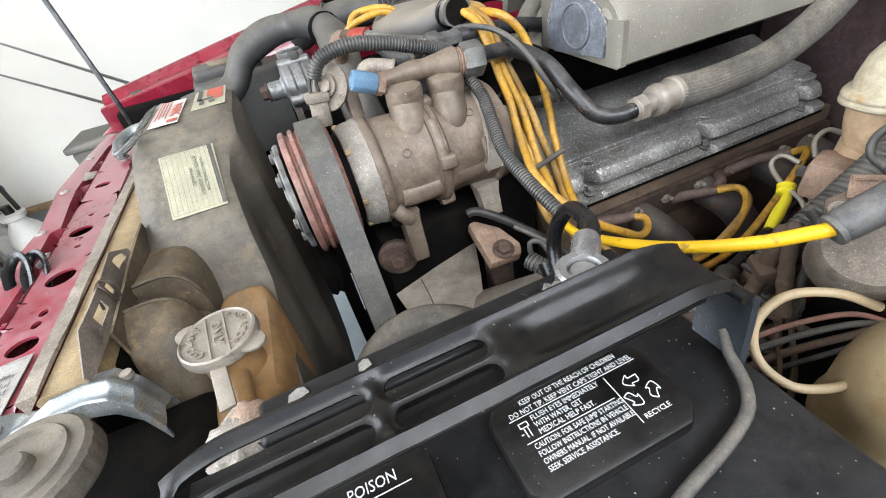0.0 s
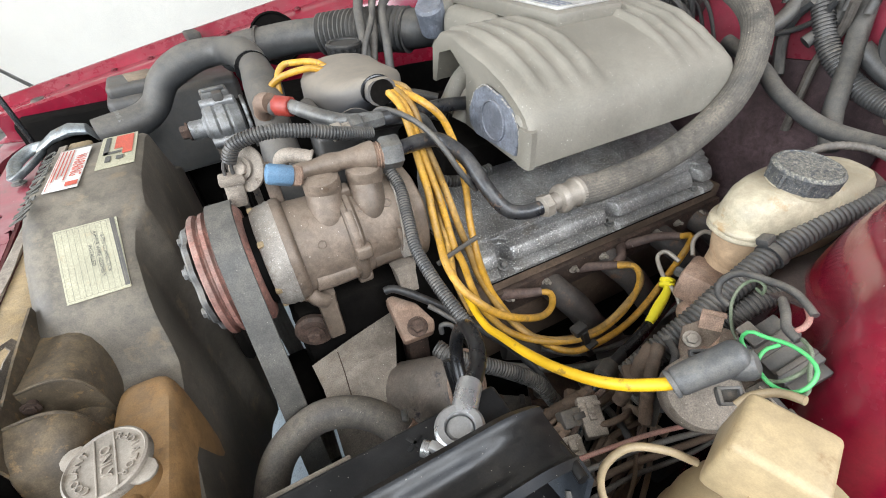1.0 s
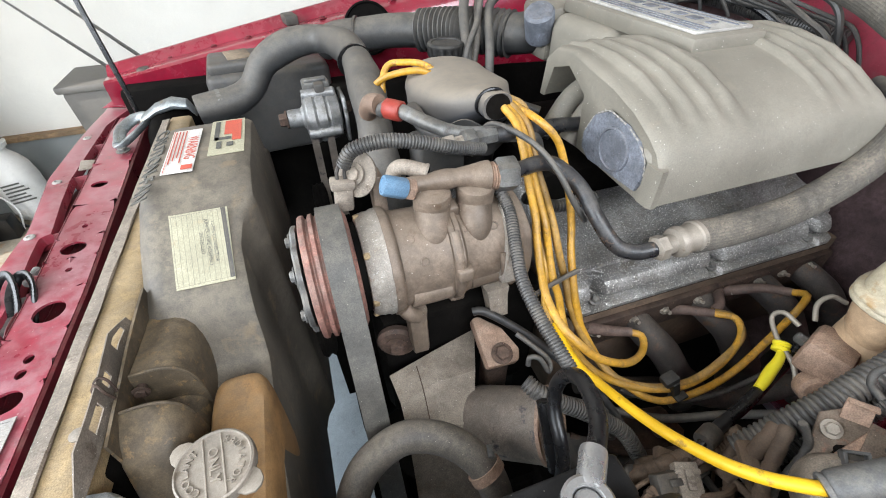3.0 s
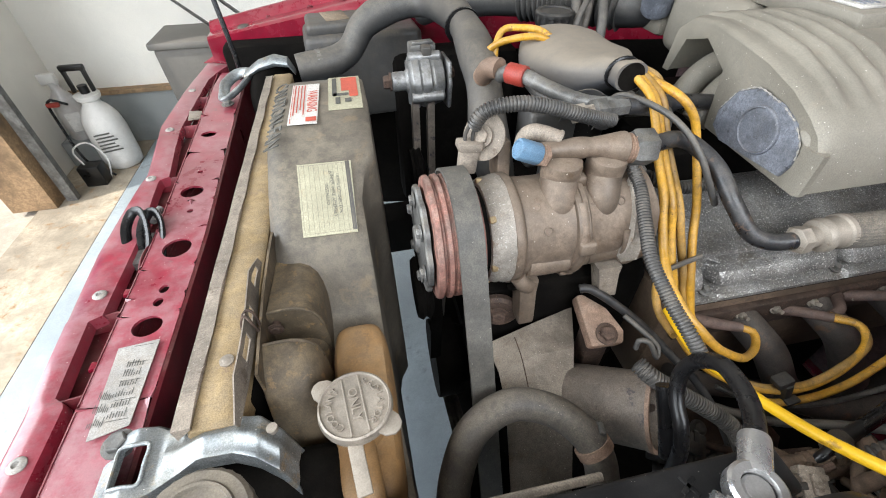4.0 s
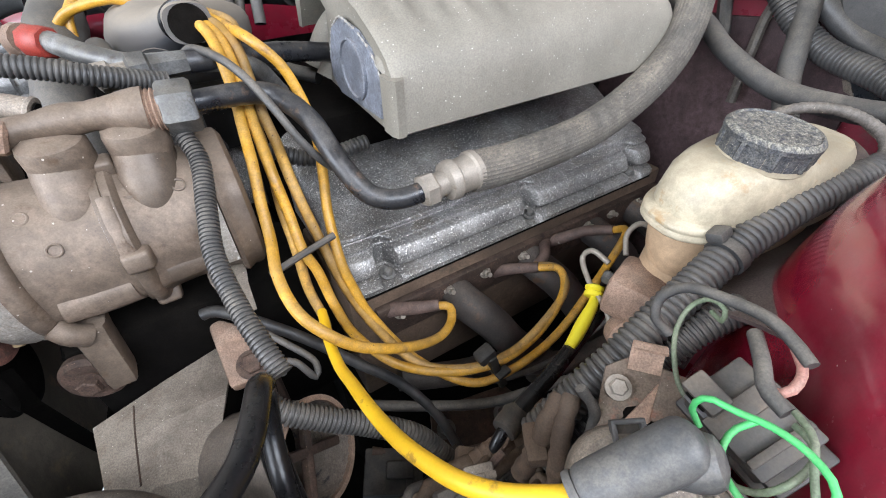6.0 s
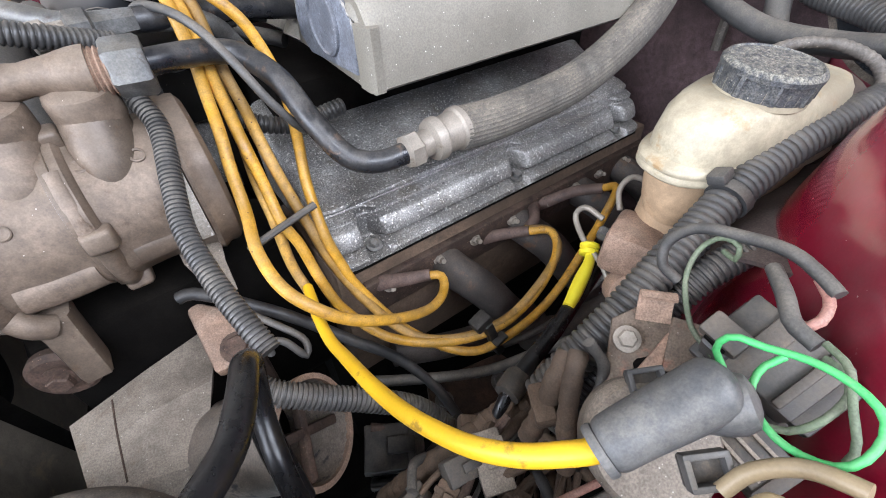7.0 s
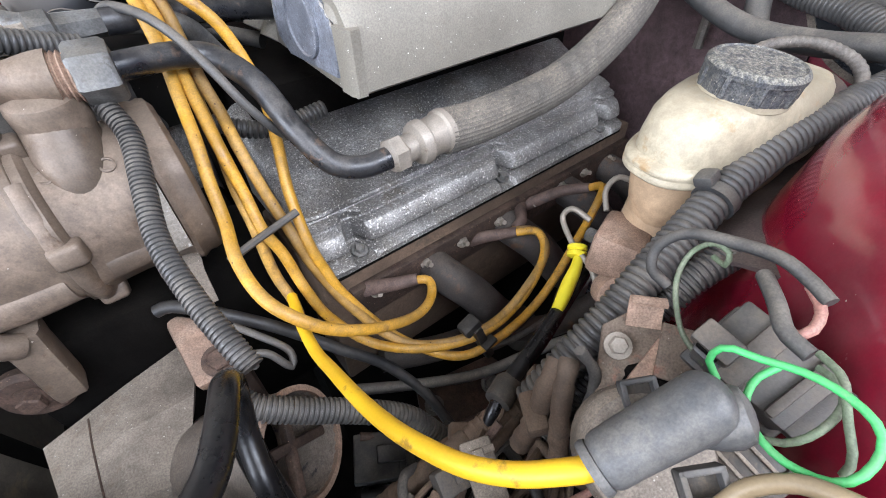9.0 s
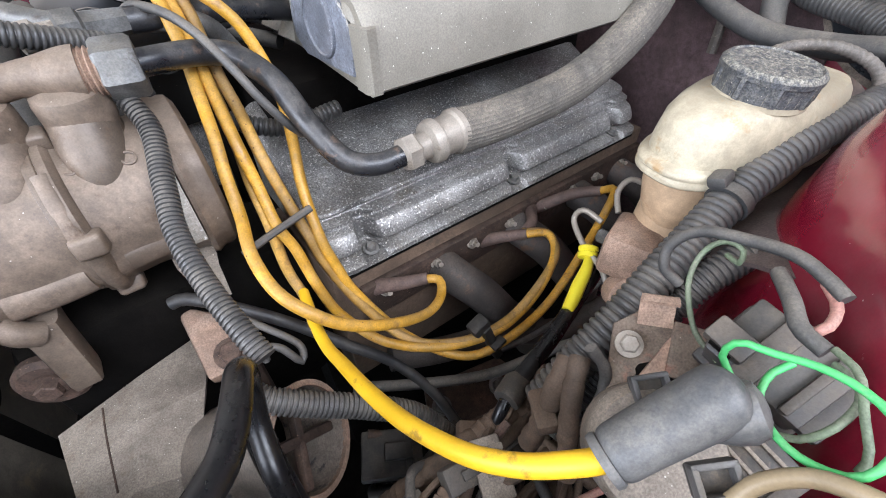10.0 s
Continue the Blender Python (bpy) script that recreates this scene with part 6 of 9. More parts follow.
def refrigerant_line():
    t = thing("refrigerant_line", (0.45, 0.45, 0.80), "black metal pipe joined to a thick dusty rubber hose", "hose")
    part("pipe", tube([(0.255, 0.519, 0.933), (0.275, 0.524, 0.932), (0.30, 0.534, 0.928), (0.322, 0.531, 0.922), (0.337, 0.502, 0.908), (0.344, 0.470, 0.884), (0.356, 0.447, 0.862), (0.375, 0.436, 0.855), (0.40, 0.431, 0.857)], 0.0088, 0.005, 20), PIPE, t, "chipped black painted pipe")
    part("nut", lathe([(0.0115, 0), (0.0145, 0.002), (0.0145, 0.012), (0.0115, 0.015)], basis((0.396, 0.431, 0.857), (0, 0, 1), (1, -0.02, 0.08)), 6), CAPM, t, "dull hexagon nut")
    part("collar", lathe([(0.011, 0.0), (0.011, 0.014), (0.0165, 0.016), (0.018, 0.02), (0.018, 0.024), (0.0155, 0.026), (0.0165, 0.04), (0.0185, 0.042), (0.0185, 0.047), (0.016, 0.049)], basis((0.405, 0.4305, 0.858), (0, 0, 1), (1, 0.02, 0.06)), 26), CAPM, t, "crimped pale metal collar")
    part("hose", tube([(0.448, 0.431, 0.860), (0.50, 0.430, 0.857), (0.59, 0.431, 0.862), (0.66, 0.432, 0.885), (0.713, 0.438, 0.915), (0.745, 0.450, 0.955), (0.775, 0.480, 0.995), (0.805, 0.545, 1.022), (0.825, 0.66, 1.050), (0.83, 0.83, 1.055), (0.825, 1.00, 1.043), (0.80, 1.08, 1.02)], lambda s, l: 0.0185 + 0.00012 * math.sin(s * 1500), 0.002, 64, ridge=0.035), BRAID, t, "thick braided rubber hose, grey with dust")
    part("end_band", tube([(0.822, 1.02, 1.041), (0.815, 1.045, 1.036)], 0.0205, 0.005, 20), WHITE_PL, t)


refrigerant_line()
upper_hose = hose("upper_radiator_hose", [(-0.125, 1.075, 0.845), (-0.06, 1.085, 0.85), (-0.02, 1.095, 0.868), (0.015, 1.105, 0.91), (0.075, 1.105, 0.938), (0.135, 1.08, 0.945), (0.165, 0.985, 0.948), (0.168, 0.87, 0.938), (0.160, 0.765, 0.91), (0.155, 0.71, 0.86), (0.17, 0.69, 0.78)], lambda s, l: 0.027 + 0.002 * math.sin(s * 37), RUBBER, "dusty black moulded upper radiator hose", seg=20)
lower_hose = hose("lower_radiator_hose", [(0.0, 0.285, 0.60), (0.012, 0.305, 0.67), (0.022, 0.330, 0.715), (0.045, 0.358, 0.742), (0.085, 0.372, 0.750), (0.122, 0.362, 0.747), (0.148, 0.340, 0.738), (0.160, 0.318, 0.722), (0.166, 0.295, 0.68)], 0.0160, HOSE_LT, "dusty grey curved rubber radiator hose", seg=20)
part("clamp", tube([(-0.085, 1.081, 0.8478), (-0.077, 1.0825, 0.8485)], 0.0285, 0.003, 22), STEEL, upper_hose, "dull metal hose clamp")
part("mould_seam", tube([(0.1662, 0.925, 0.9435), (0.1664, 0.921, 0.943)], 0.0295, 0.002, 22), RUBBER_BK, upper_hose, "dark moulded seam ring")
part("clamp", tube([(0.1555, 0.328, 0.7305), (0.159, 0.321, 0.725)], 0.0182, 0.002, 22), RUST_LT, lower_hose, "rusty worm-drive hose clamp")
part("clamp_screw", box((0.014, 0.007, 0.007), basis((0.163, 0.333, 0.742), (0.3, 0.8, 0.2), (0.3, 0.1, 0.9)), 0.002), STEEL, lower_hose)
hose("heater_hose", [(0.835, 0.545, 0.945), (0.804, 0.467, 0.931), (0.777, 0.414, 0.913), (0.756, 0.348, 0.898), (0.739, 0.283, 0.902), (0.728, 0.228, 0.912), (0.72, 0.205, 0.908)], 0.0105, RUBBER, "dusty grey heater hose")
hose("vacuum_hose", [(0.887, 0.413, 1.02), (0.866, 0.398, 0.981), (0.834, 0.375, 0.931), (0.806, 0.357, 0.895), (0.78, 0.332, 0.863)], 0.012, RUBBER, "dusty grey hose from the vacuum block")
hose("split_loom", [(0.861, 0.452, 1.007), (0.849, 0.412, 0.956), (0.839, 0.354, 0.921), (0.816, 0.283, 0.911), (0.782, 0.222, 0.901)], 0.013, LOOM, "dusty grey corrugated loom along the firewall", "cable sleeve", ribs=0.14, pitch=0.005)
hose("vacuum_hose", [(0.865, 0.386, 0.961), (0.865, 0.334, 0.931), (0.845, 0.273, 0.915), (0.813, 0.204, 0.908)], 0.012, RUBBER, "dusty grey hose along the firewall")
hose("vacuum_hose", [(0.866, 0.478, 1.016), (0.843, 0.48, 0.987), (0.817, 0.489, 0.969)], 0.011, RUBBER, "dusty grey hose from the vacuum block")
hose("vacuum_hose", [(0.879, 0.436, 1.016), (0.869, 0.429, 0.988), (0.845, 0.443, 0.96)], 0.009, RUBBER, "thin grey hose from the vacuum block")
hose("vacuum_hose", [(0.352, 0.885, 0.90), (0.362, 0.909, 0.942), (0.384, 0.984, 1), (0.426, 1.046, 1.030), (0.495, 1.054, 1.038), (0.557, 1.030, 1.028), (0.62, 0.985, 1.010), (0.655, 0.93, 0.985)], 0.009, RUBBER, "curved grey vacuum hose behind the plenum")
hose("vacuum_hose", [(0.392, 0.875, 0.905), (0.400, 0.896, 0.949), (0.423, 0.957, 1.0), (0.469, 0.974, 1.020), (0.529, 0.962, 1.018), (0.58, 0.945, 1.0), (0.61, 0.93, 0.97)], 0.008, RUBBER, "curved grey vacuum hose behind the plenum")
hose("vacuum_hose", [(0.350, 0.880, 0.90), (0.357, 0.899, 0.942), (0.387, 0.928, 0.982), (0.423, 0.984, 1.026), (0.475, 1.020, 1.040), (0.54, 1.015, 1.030), (0.60, 0.97, 1.0)], 0.0055, RUBBER, "thin grey vacuum hose behind the plenum")
hose("vacuum_hose", [(0.372, 0.905, 0.91), (0.392, 0.935, 0.965), (0.425, 1.005, 1.010), (0.49, 1.035, 1.018), (0.56, 1.005, 1.008), (0.61, 0.955, 0.985)], 0.007, HOSE_LT, "worn grey vacuum hose behind the plenum")
hose("vacuum_hose", [(0.42, 0.74, 0.89), (0.38, 0.76, 0.90), (0.36, 0.72, 0.895), (0.40, 0.67, 0.885)], 0.008, RUBBER, "dusty tan-grey hose beside the distributor")
hose("black_hose", [(0.205, 0.481, 0.774), (0.217, 0.477, 0.775), (0.243, 0.46, 0.761), (0.276, 0.439, 0.735), (0.31, 0.414, 0.701), (0.342, 0.392, 0.668), (0.364, 0.359, 0.634), (0.37, 0.323, 0.61)], 0.0052, MOTOR, "dusty black rubber hose low beside the exhaust")
hose("black_hose", [(0.225, 0.346, 0.783), (0.223, 0.324, 0.759), (0.223, 0.304, 0.727)], 0.0085, RUBBER_BK, "black rubber hose hanging by the battery")
hose("vacuum_pipe", [(0.205, 0.715, 0.935), (0.215, 0.67, 0.925), (0.245, 0.635, 0.925), (0.30, 0.61, 0.93), (0.34, 0.60, 0.935)], 0.011, BLUEGREY, "blue-grey pipe bent round the distributor")


def charging_pipe():
    t = thing("charging_pipe", (0.22, 0.62, 0.90), "pale metal refrigerant pipe with a red screw cap", "pipe")
    part("pipe", tube([(0.160, 0.70, 0.945), (0.172, 0.678, 0.956), (0.20, 0.636, 0.950), (0.232, 0.607, 0.943), (0.275, 0.592, 0.942), (0.315, 0.582, 0.935), (0.34, 0.60, 0.90)], 0.0088, 0.005, 16), STEEL, t)
    part("elbow", tube([(0.150, 0.74, 0.93), (0.152, 0.715, 0.95), (0.16, 0.70, 0.953)], 0.013, 0.005, 14), RUST_LT, t)
    part("cap", lathe([(0.0115, 0), (0.013, 0.002), (0.013, 0.022), (0.011, 0.0245), (0, 0.025)], basis((0.180, 0.663, 0.955), (0, 0, 1), (-0.62, 0.75, 0.0)), 8), RED_CAP, t, "faded red screw cap")


charging_pipe()


def service_caps():
    t = thing("service_valve", (0.13, 0.53, 0.93), "blue screw cap on the compressor's service port", "valve cap")
    part("cap", lathe([(0.0098, 0), (0.0108, 0.001), (0.0106, 0.022), (0.0096, 0.0245), (0.0075, 0.0250), (0.0070, 0.0238), (0, 0.0238)], basis((0.1455, 0.5235, 0.9352), (0, 0, 1), (-1, -0.02, 0.42)), 40, lambda r, h, a: r * (1 - 0.05 * (math.cos(8 * a) > 0.2) * (0.0005 < h < 0.023))), BLUE_CAP, t)
    part("valve_nut", lathe([(0.009, 0), (0.0115, 0.002), (0.0115, 0.008), (0.009, 0.010)], basis((0.1545, 0.524, 0.9315), (0, 0, 1), (-1, -0.02, 0.42)), 6), RUST_LT, t)
    t2 = thing("pressure_switch", (0.155, 0.56, 0.93), "grubby white plastic elbow plug on the compressor", "plug")
    part("elbow", tube([(0.140, 0.556, 0.926), (0.141, 0.552, 0.940), (0.147, 0.547, 0.947), (0.158, 0.542, 0.946), (0.171, 0.5365, 0.942)], 0.0080, 0.003, 22), BRACKET, t2)
    part("lip", lathe([(0.0050, 0.0), (0.0084, 0.0), (0.0090, 0.001), (0.0087, 0.003), (0.0060, 0.0035), (0.0050, 0.002)], basis((0.1690, 0.5374, 0.943), (0, 0, 1), (1, -0.43, -0.46)), 24), BRACKET, t2)
    part("opening", lathe([(0.0056, 0), (0.0056, 0.001), (0, 0.001)], basis((0.1722, 0.5360, 0.9414), (0, 0, 1), (1, -0.43, -0.46)), 18), DARK, t2)
    t3 = thing("line_fitting", (0.24, 0.58, 0.93), "small threaded steel fitting behind the compressor", "fitting")
    part("nut", lathe([(0.008, 0), (0.011, 0.002), (0.011, 0.012), (0.008, 0.014), (0.0075, 0.05)], basis((0.205, 0.582, 0.943), (0, 0, 1), (1, 0.05, 0.05)), 6), CAPM, t3)
    part("union", lathe([(0.009, 0), (0.0135, 0.002), (0.0135, 0.014), (0.010, 0.016), (0.0085, 0.05)], basis((0.228, 0.583, 0.944), (0, 0, 1), (1, 0.05, 0.0)), 6), STEEL, t3)
    part("rear_pipe", tube([(0.27, 0.585, 0.944), (0.31, 0.587, 0.942), (0.36, 0.60, 0.935), (0.42, 0.62, 0.92)], 0.009, 0.006, 14), PIPE, t3, "dark pipe behind the yellow leads")


service_caps()


def clutch_plug():
    t = thing("clutch_connector", (0.086, 0.57, 0.90), "pale grey wire connector on the compressor clutch", "connector")
    part("body", box((0.020, 0.016, 0.032), basis((0.086, 0.570, 0.895), (1, 0, 0), (0.1, 0.05, 1)), 0.004), PLATE, t)
    part("collar", box((0.026, 0.020, 0.010), basis((0.088, 0.570, 0.922), (1, 0, 0), (0.1, 0.05, 1)), 0.003), PLATE, t)
    for dx in (-0.004, 0.004):
        part("wire", tube([(0.088 + dx, 0.571, 0.93), (0.089 + dx, 0.572, 0.94), (0.093 + dx, 0.572, 0.948)], 0.002, 0.004, 6), WIRE_DK, t)


clutch_plug()
hose("split_loom", [(0.092, 0.572, 0.945), (0.105, 0.571, 0.962), (0.137, 0.565, 0.969), (0.175, 0.562, 0.962), (0.21, 0.562, 0.95), (0.25, 0.575, 0.935)], 0.0078, LOOM, "grey corrugated cable sleeve over the compressor", "cable sleeve", ribs=0.16, pitch=0.0034)
hose("split_loom", [(0.246, 0.518, 0.915), (0.250, 0.498, 0.899), (0.242, 0.462, 0.879), (0.236, 0.432, 0.862), (0.238, 0.395, 0.845), (0.243, 0.365, 0.832), (0.247, 0.348, 0.822)], 0.0070, LOOM, "grey corrugated cable sleeve hanging from the compressor", "cable sleeve", ribs=0.16, pitch=0.0031)
hose("split_loom", [(0.30, 0.555, 0.87), (0.345, 0.545, 0.853), (0.40, 0.545, 0.855)], 0.008, LOOM, "grey corrugated cable sleeve behind the wires", "cable sleeve", ribs=0.2)
hose("split_loom", [(0.226, 0.383, 0.761), (0.235, 0.369, 0.756), (0.259, 0.356, 0.741), (0.29, 0.341, 0.723), (0.323, 0.323, 0.698), (0.343, 0.305, 0.662)], 0.0095, LOOM, "dirty grey corrugated sleeve low in the bay", "cable sleeve", ribs=0.16, pitch=0.0036)
loom = thing("split_loom", (0.535, 0.248, 0.842), "thick grey corrugated cable sleeve with a cable tie", "cable sleeve")
part("sleeve", corrugated([(0.83, 0.200, 0.892), (0.74, 0.217, 0.890), (0.665, 0.230, 0.886), (0.602, 0.241, 0.878), (0.574, 0.245, 0.869), (0.535, 0.248, 0.855), (0.502, 0.248, 0.840), (0.471, 0.248, 0.825), (0.443, 0.248, 0.808), (0.420, 0.250, 0.792), (0.398, 0.252, 0.773), (0.380, 0.254, 0.756)], 0.0130, 0.0052, 0.13), LOOM, loom)
part("tie", tube([(0.5385, 0.2478, 0.8562), (0.5315, 0.2480, 0.8535)], 0.0146, 0.002, 18), RUBBER, loom, "dusty plastic tie")
part("tie_head", box((0.014, 0.012, 0.008), basis((0.533, 0.2560, 0.8650), (1, 0, 0), (-0.2, 0.5, 1)), 0.002), RUBBER, loom, "dusty tie head")
hose("split_loom", [(0.519, 0.219, 0.84), (0.492, 0.228, 0.824), (0.473, 0.233, 0.805), (0.443, 0.239, 0.78), (0.413, 0.241, 0.749), (0.387, 0.24, 0.724)], 0.0105, LOOM, "second thick dusty corrugated cable sleeve", "cable sleeve", ribs=0.15, pitch=0.0042)
hose("frayed_wire", [(0.266, 0.618, 0.918), (0.268, 0.616, 0.938), (0.277, 0.600, 0.950), (0.290, 0.553, 0.952), (0.301, 0.525, 0.943), (0.311, 0.503, 0.925), (0.321, 0.491, 0.903), (0.333, 0.487, 0.883), (0.343, 0.489, 0.870)], 0.0034, RUBBER, "thin grey frayed wire over the plug leads", "wire", 10, 0.004)


random.seed(5)
_fray = bmesh.new()
for k in range(9):
    e = Vector((-0.012 + random.uniform(-0.004, 0.004), 0.004 + random.uniform(-0.008, 0.008), -0.008 + random.uniform(-0.006, 0.010)))
    o = Vector((0.2655, 0.6185, 0.9170))
    tube([o, o + 0.5 * e + Vector((0, 0, random.uniform(-0.002, 0.003))), o + e], 0.0007, 0.004, 5, bm=_fray)
solo("frayed_strands", _fray, HOSE_LT, "loose frayed strands at a wire's cut end", "wire", kind="stuff")


# ---- plug leads ----
def plug_lead(points, boot, jacket=None):
    t = thing("plug_lead", points[3], "stained yellow ignition lead with a dirty rubber boot", "ignition lead", "ignition leads")
    part("lead", tube(points, 0.0046, 0.005, 14), jacket or YELLOW, t)
    if boot:
        part("boot", tube(boot, lambda s, l: 0.0085 - 0.0025 * s / l + 0.0009 * (s < 0.006), 0.003, 16), HEATBOOT, t, "heat-browned rubber boot")


plug_lead([(0.283, 0.628, 0.972), (0.292, 0.606, 0.962), (0.294, 0.58, 0.953), (0.293, 0.552, 0.925), (0.289, 0.53, 0.905), (0.284, 0.5, 0.883), (0.279, 0.481, 0.862), (0.275, 0.459, 0.84), (0.269, 0.432, 0.826), (0.271, 0.403, 0.813), (0.283, 0.383, 0.8), (0.305, 0.373, 0.778), (0.341, 0.372, 0.752), (0.38, 0.385, 0.722), (0.405, 0.398, 0.715), (0.416, 0.417, 0.716), (0.397, 0.431, 0.714)], [(0.365, 0.462, 0.700), (0.385, 0.440, 0.711), (0.408, 0.424, 0.717)])
plug_lead([(0.286, 0.628, 0.972), (0.298, 0.606, 0.961), (0.301, 0.582, 0.95), (0.301, 0.562, 0.93), (0.299, 0.54, 0.91), (0.297, 0.516, 0.89), (0.296, 0.495, 0.871), (0.297, 0.482, 0.843), (0.297, 0.464, 0.816), (0.303, 0.456, 0.794), (0.307, 0.44, 0.76), (0.316, 0.425, 0.728), (0.342, 0.397, 0.696), (0.389, 0.371, 0.677), (0.442, 0.355, 0.675), (0.497, 0.358, 0.685), (0.54, 0.373, 0.706), (0.556, 0.397, 0.714), (0.545, 0.42, 0.704)], [(0.500, 0.470, 0.676), (0.522, 0.448, 0.691), (0.546, 0.419, 0.705)])
plug_lead([(0.289, 0.628, 0.972), (0.304, 0.606, 0.962), (0.31, 0.583, 0.95), (0.31, 0.565, 0.929), (0.309, 0.545, 0.908), (0.31, 0.522, 0.886), (0.309, 0.498, 0.865), (0.312, 0.481, 0.834), (0.317, 0.463, 0.799), (0.323, 0.45, 0.765), (0.337, 0.425, 0.726), (0.364, 0.392, 0.686), (0.407, 0.366, 0.676), (0.459, 0.356, 0.679), (0.515, 0.364, 0.694), (0.546, 0.376, 0.709), (0.556, 0.401, 0.713), (0.547, 0.426, 0.703)], [(0.610, 0.470, 0.690), (0.585, 0.450, 0.70), (0.565, 0.43, 0.706), (0.549, 0.425, 0.704)], YELLOW_OLD)
plug_lead([(0.292, 0.628, 0.972), (0.31, 0.606, 0.962), (0.32, 0.568, 0.957), (0.335, 0.558, 0.94), (0.343, 0.552, 0.92), (0.347, 0.542, 0.897), (0.345, 0.525, 0.875), (0.338, 0.504, 0.856), (0.329, 0.481, 0.829), (0.325, 0.456, 0.793), (0.329, 0.445, 0.765), (0.336, 0.433, 0.737), (0.363, 0.401, 0.686), (0.401, 0.359, 0.664), (0.443, 0.346, 0.665), (0.507, 0.346, 0.679), (0.58, 0.361, 0.715), (0.634, 0.377, 0.747), (0.638, 0.396, 0.738)], [(0.580, 0.478, 0.678), (0.605, 0.450, 0.70), (0.625, 0.425, 0.722), (0.638, 0.395, 0.738)])
plug_lead([(0.295, 0.628, 0.972), (0.316, 0.606, 0.961), (0.3, 0.572, 0.935), (0.301, 0.545, 0.9), (0.298, 0.512, 0.868), (0.294, 0.49, 0.842), (0.293, 0.472, 0.818), (0.292, 0.462, 0.774), (0.295, 0.445, 0.749), (0.288, 0.409, 0.756)], None, YELLOW_OLD)
hose("ignition_lead", [(0.262, 0.775, 0.958), (0.245, 0.790, 0.968), (0.222, 0.800, 0.970), (0.200, 0.812, 0.966), (0.186, 0.800, 0.950), (0.182, 0.79, 0.92)], 0.0048, YELLOW, "short stained yellow coil lead", "ignition lead", group="ignition leads")
hose("ignition_lead", [(0.255, 0.765, 0.958), (0.236, 0.768, 0.966), (0.212, 0.778, 0.964), (0.186, 0.790, 0.955), (0.170, 0.80, 0.94)], 0.0048, YELLOW, "short stained yellow coil lead", "ignition lead", group="ignition leads")
TIE = [(0.2655, 0.447, 0.8170), (0.287, 0.452, 0.8195), (0.308, 0.4555, 0.8225), (0.3245, 0.457, 0.8255)]
hose("cable_tie", TIE, 0.0030, BLUEGREY, "grey cable tie across the yellow leads", "cable tie", 8)


def lead_clip():
    t = thing("lead_separator", (0.43, 0.357, 0.67), "black plastic separator clip holding yellow leads", "cable clip")
    part("bar", box((0.010, 0.012, 0.056), basis((0.441, 0.350, 0.640), (1, 0, 0), (-0.30, 0.12, 1)), 0.002), CLIPPL, t)
    part("hook", box((0.016, 0.010, 0.005), basis((0.436, 0.345, 0.668), (1, 0, 0), (-0.30, 0.12, 1)), 0.0015), CLIPPL, t)
    part("jaw", box((0.020, 0.016, 0.012), basis((0.424, 0.360, 0.688), (1, 0, 0), (-0.35, 0.1, 1)), 0.003), CLIPPL, t)


lead_clip()


def battery_lead():
    t = thing("battery_lead", (0.32, 0.24, 0.80), "thick bright yellow battery cable with a grey rubber boot", "battery cable")
    part("cable", tube([(0.294, 0.438, 0.764), (0.287, 0.399, 0.768), (0.2845, 0.370, 0.7725), (0.285, 0.344, 0.784), (0.286, 0.305, 0.802), (0.289, 0.273, 0.818), (0.294, 0.249, 0.831), (0.300, 0.230, 0.842), (0.310, 0.214, 0.851), (0.322, 0.202, 0.8585), (0.3315, 0.1950, 0.8625), (0.3400, 0.1923, 0.8670)], lambda s, l: 0.0042 + 0.0006 * min(1, s / 0.15), 0.005, 16), YELLOW_BR, t)
    boot = part("boot", tube([(0.3315, 0.1950, 0.8610), (0.3442, 0.1910, 0.8686), (0.3587, 0.1856, 0.8774), (0.3688, 0.1818, 0.8838), (0.3760, 0.1790, 0.8868)], lambda s, l: 0.0092 + 0.0014 * min(1, s / 0.006) - (0.0010 if s < 0.003 else 0) + 0.0016 * s / l - 0.006 * max(0, (s - l + 0.007) / 0.007) ** 2, 0.002, 28), BOOT, t, "scuffed grey rubber terminal boot")
    part("boot_lobe", lathe([(0.0, -0.014), (0.006, -0.0135), (0.0098, -0.009), (0.0112, -0.002), (0.0112, 0.003), (0.0092, 0.0075), (0.0045, 0.0095), (0, 0.010)], basis((0.3720, 0.1755, 0.8805), (1, 0, 0), (0.55, -0.62, 0.55)), 26), BOOT, boot)
    part("boot_mouth", lathe([(0.0052, -0.001), (0.0102, -0.001), (0.0106, 0.001), (0.0100, 0.0025)], basis((0.3315, 0.1950, 0.8610), (1, 0, 0), (0.82, -0.26, 0.49)), 26), BOOT, boot)


battery_lead()


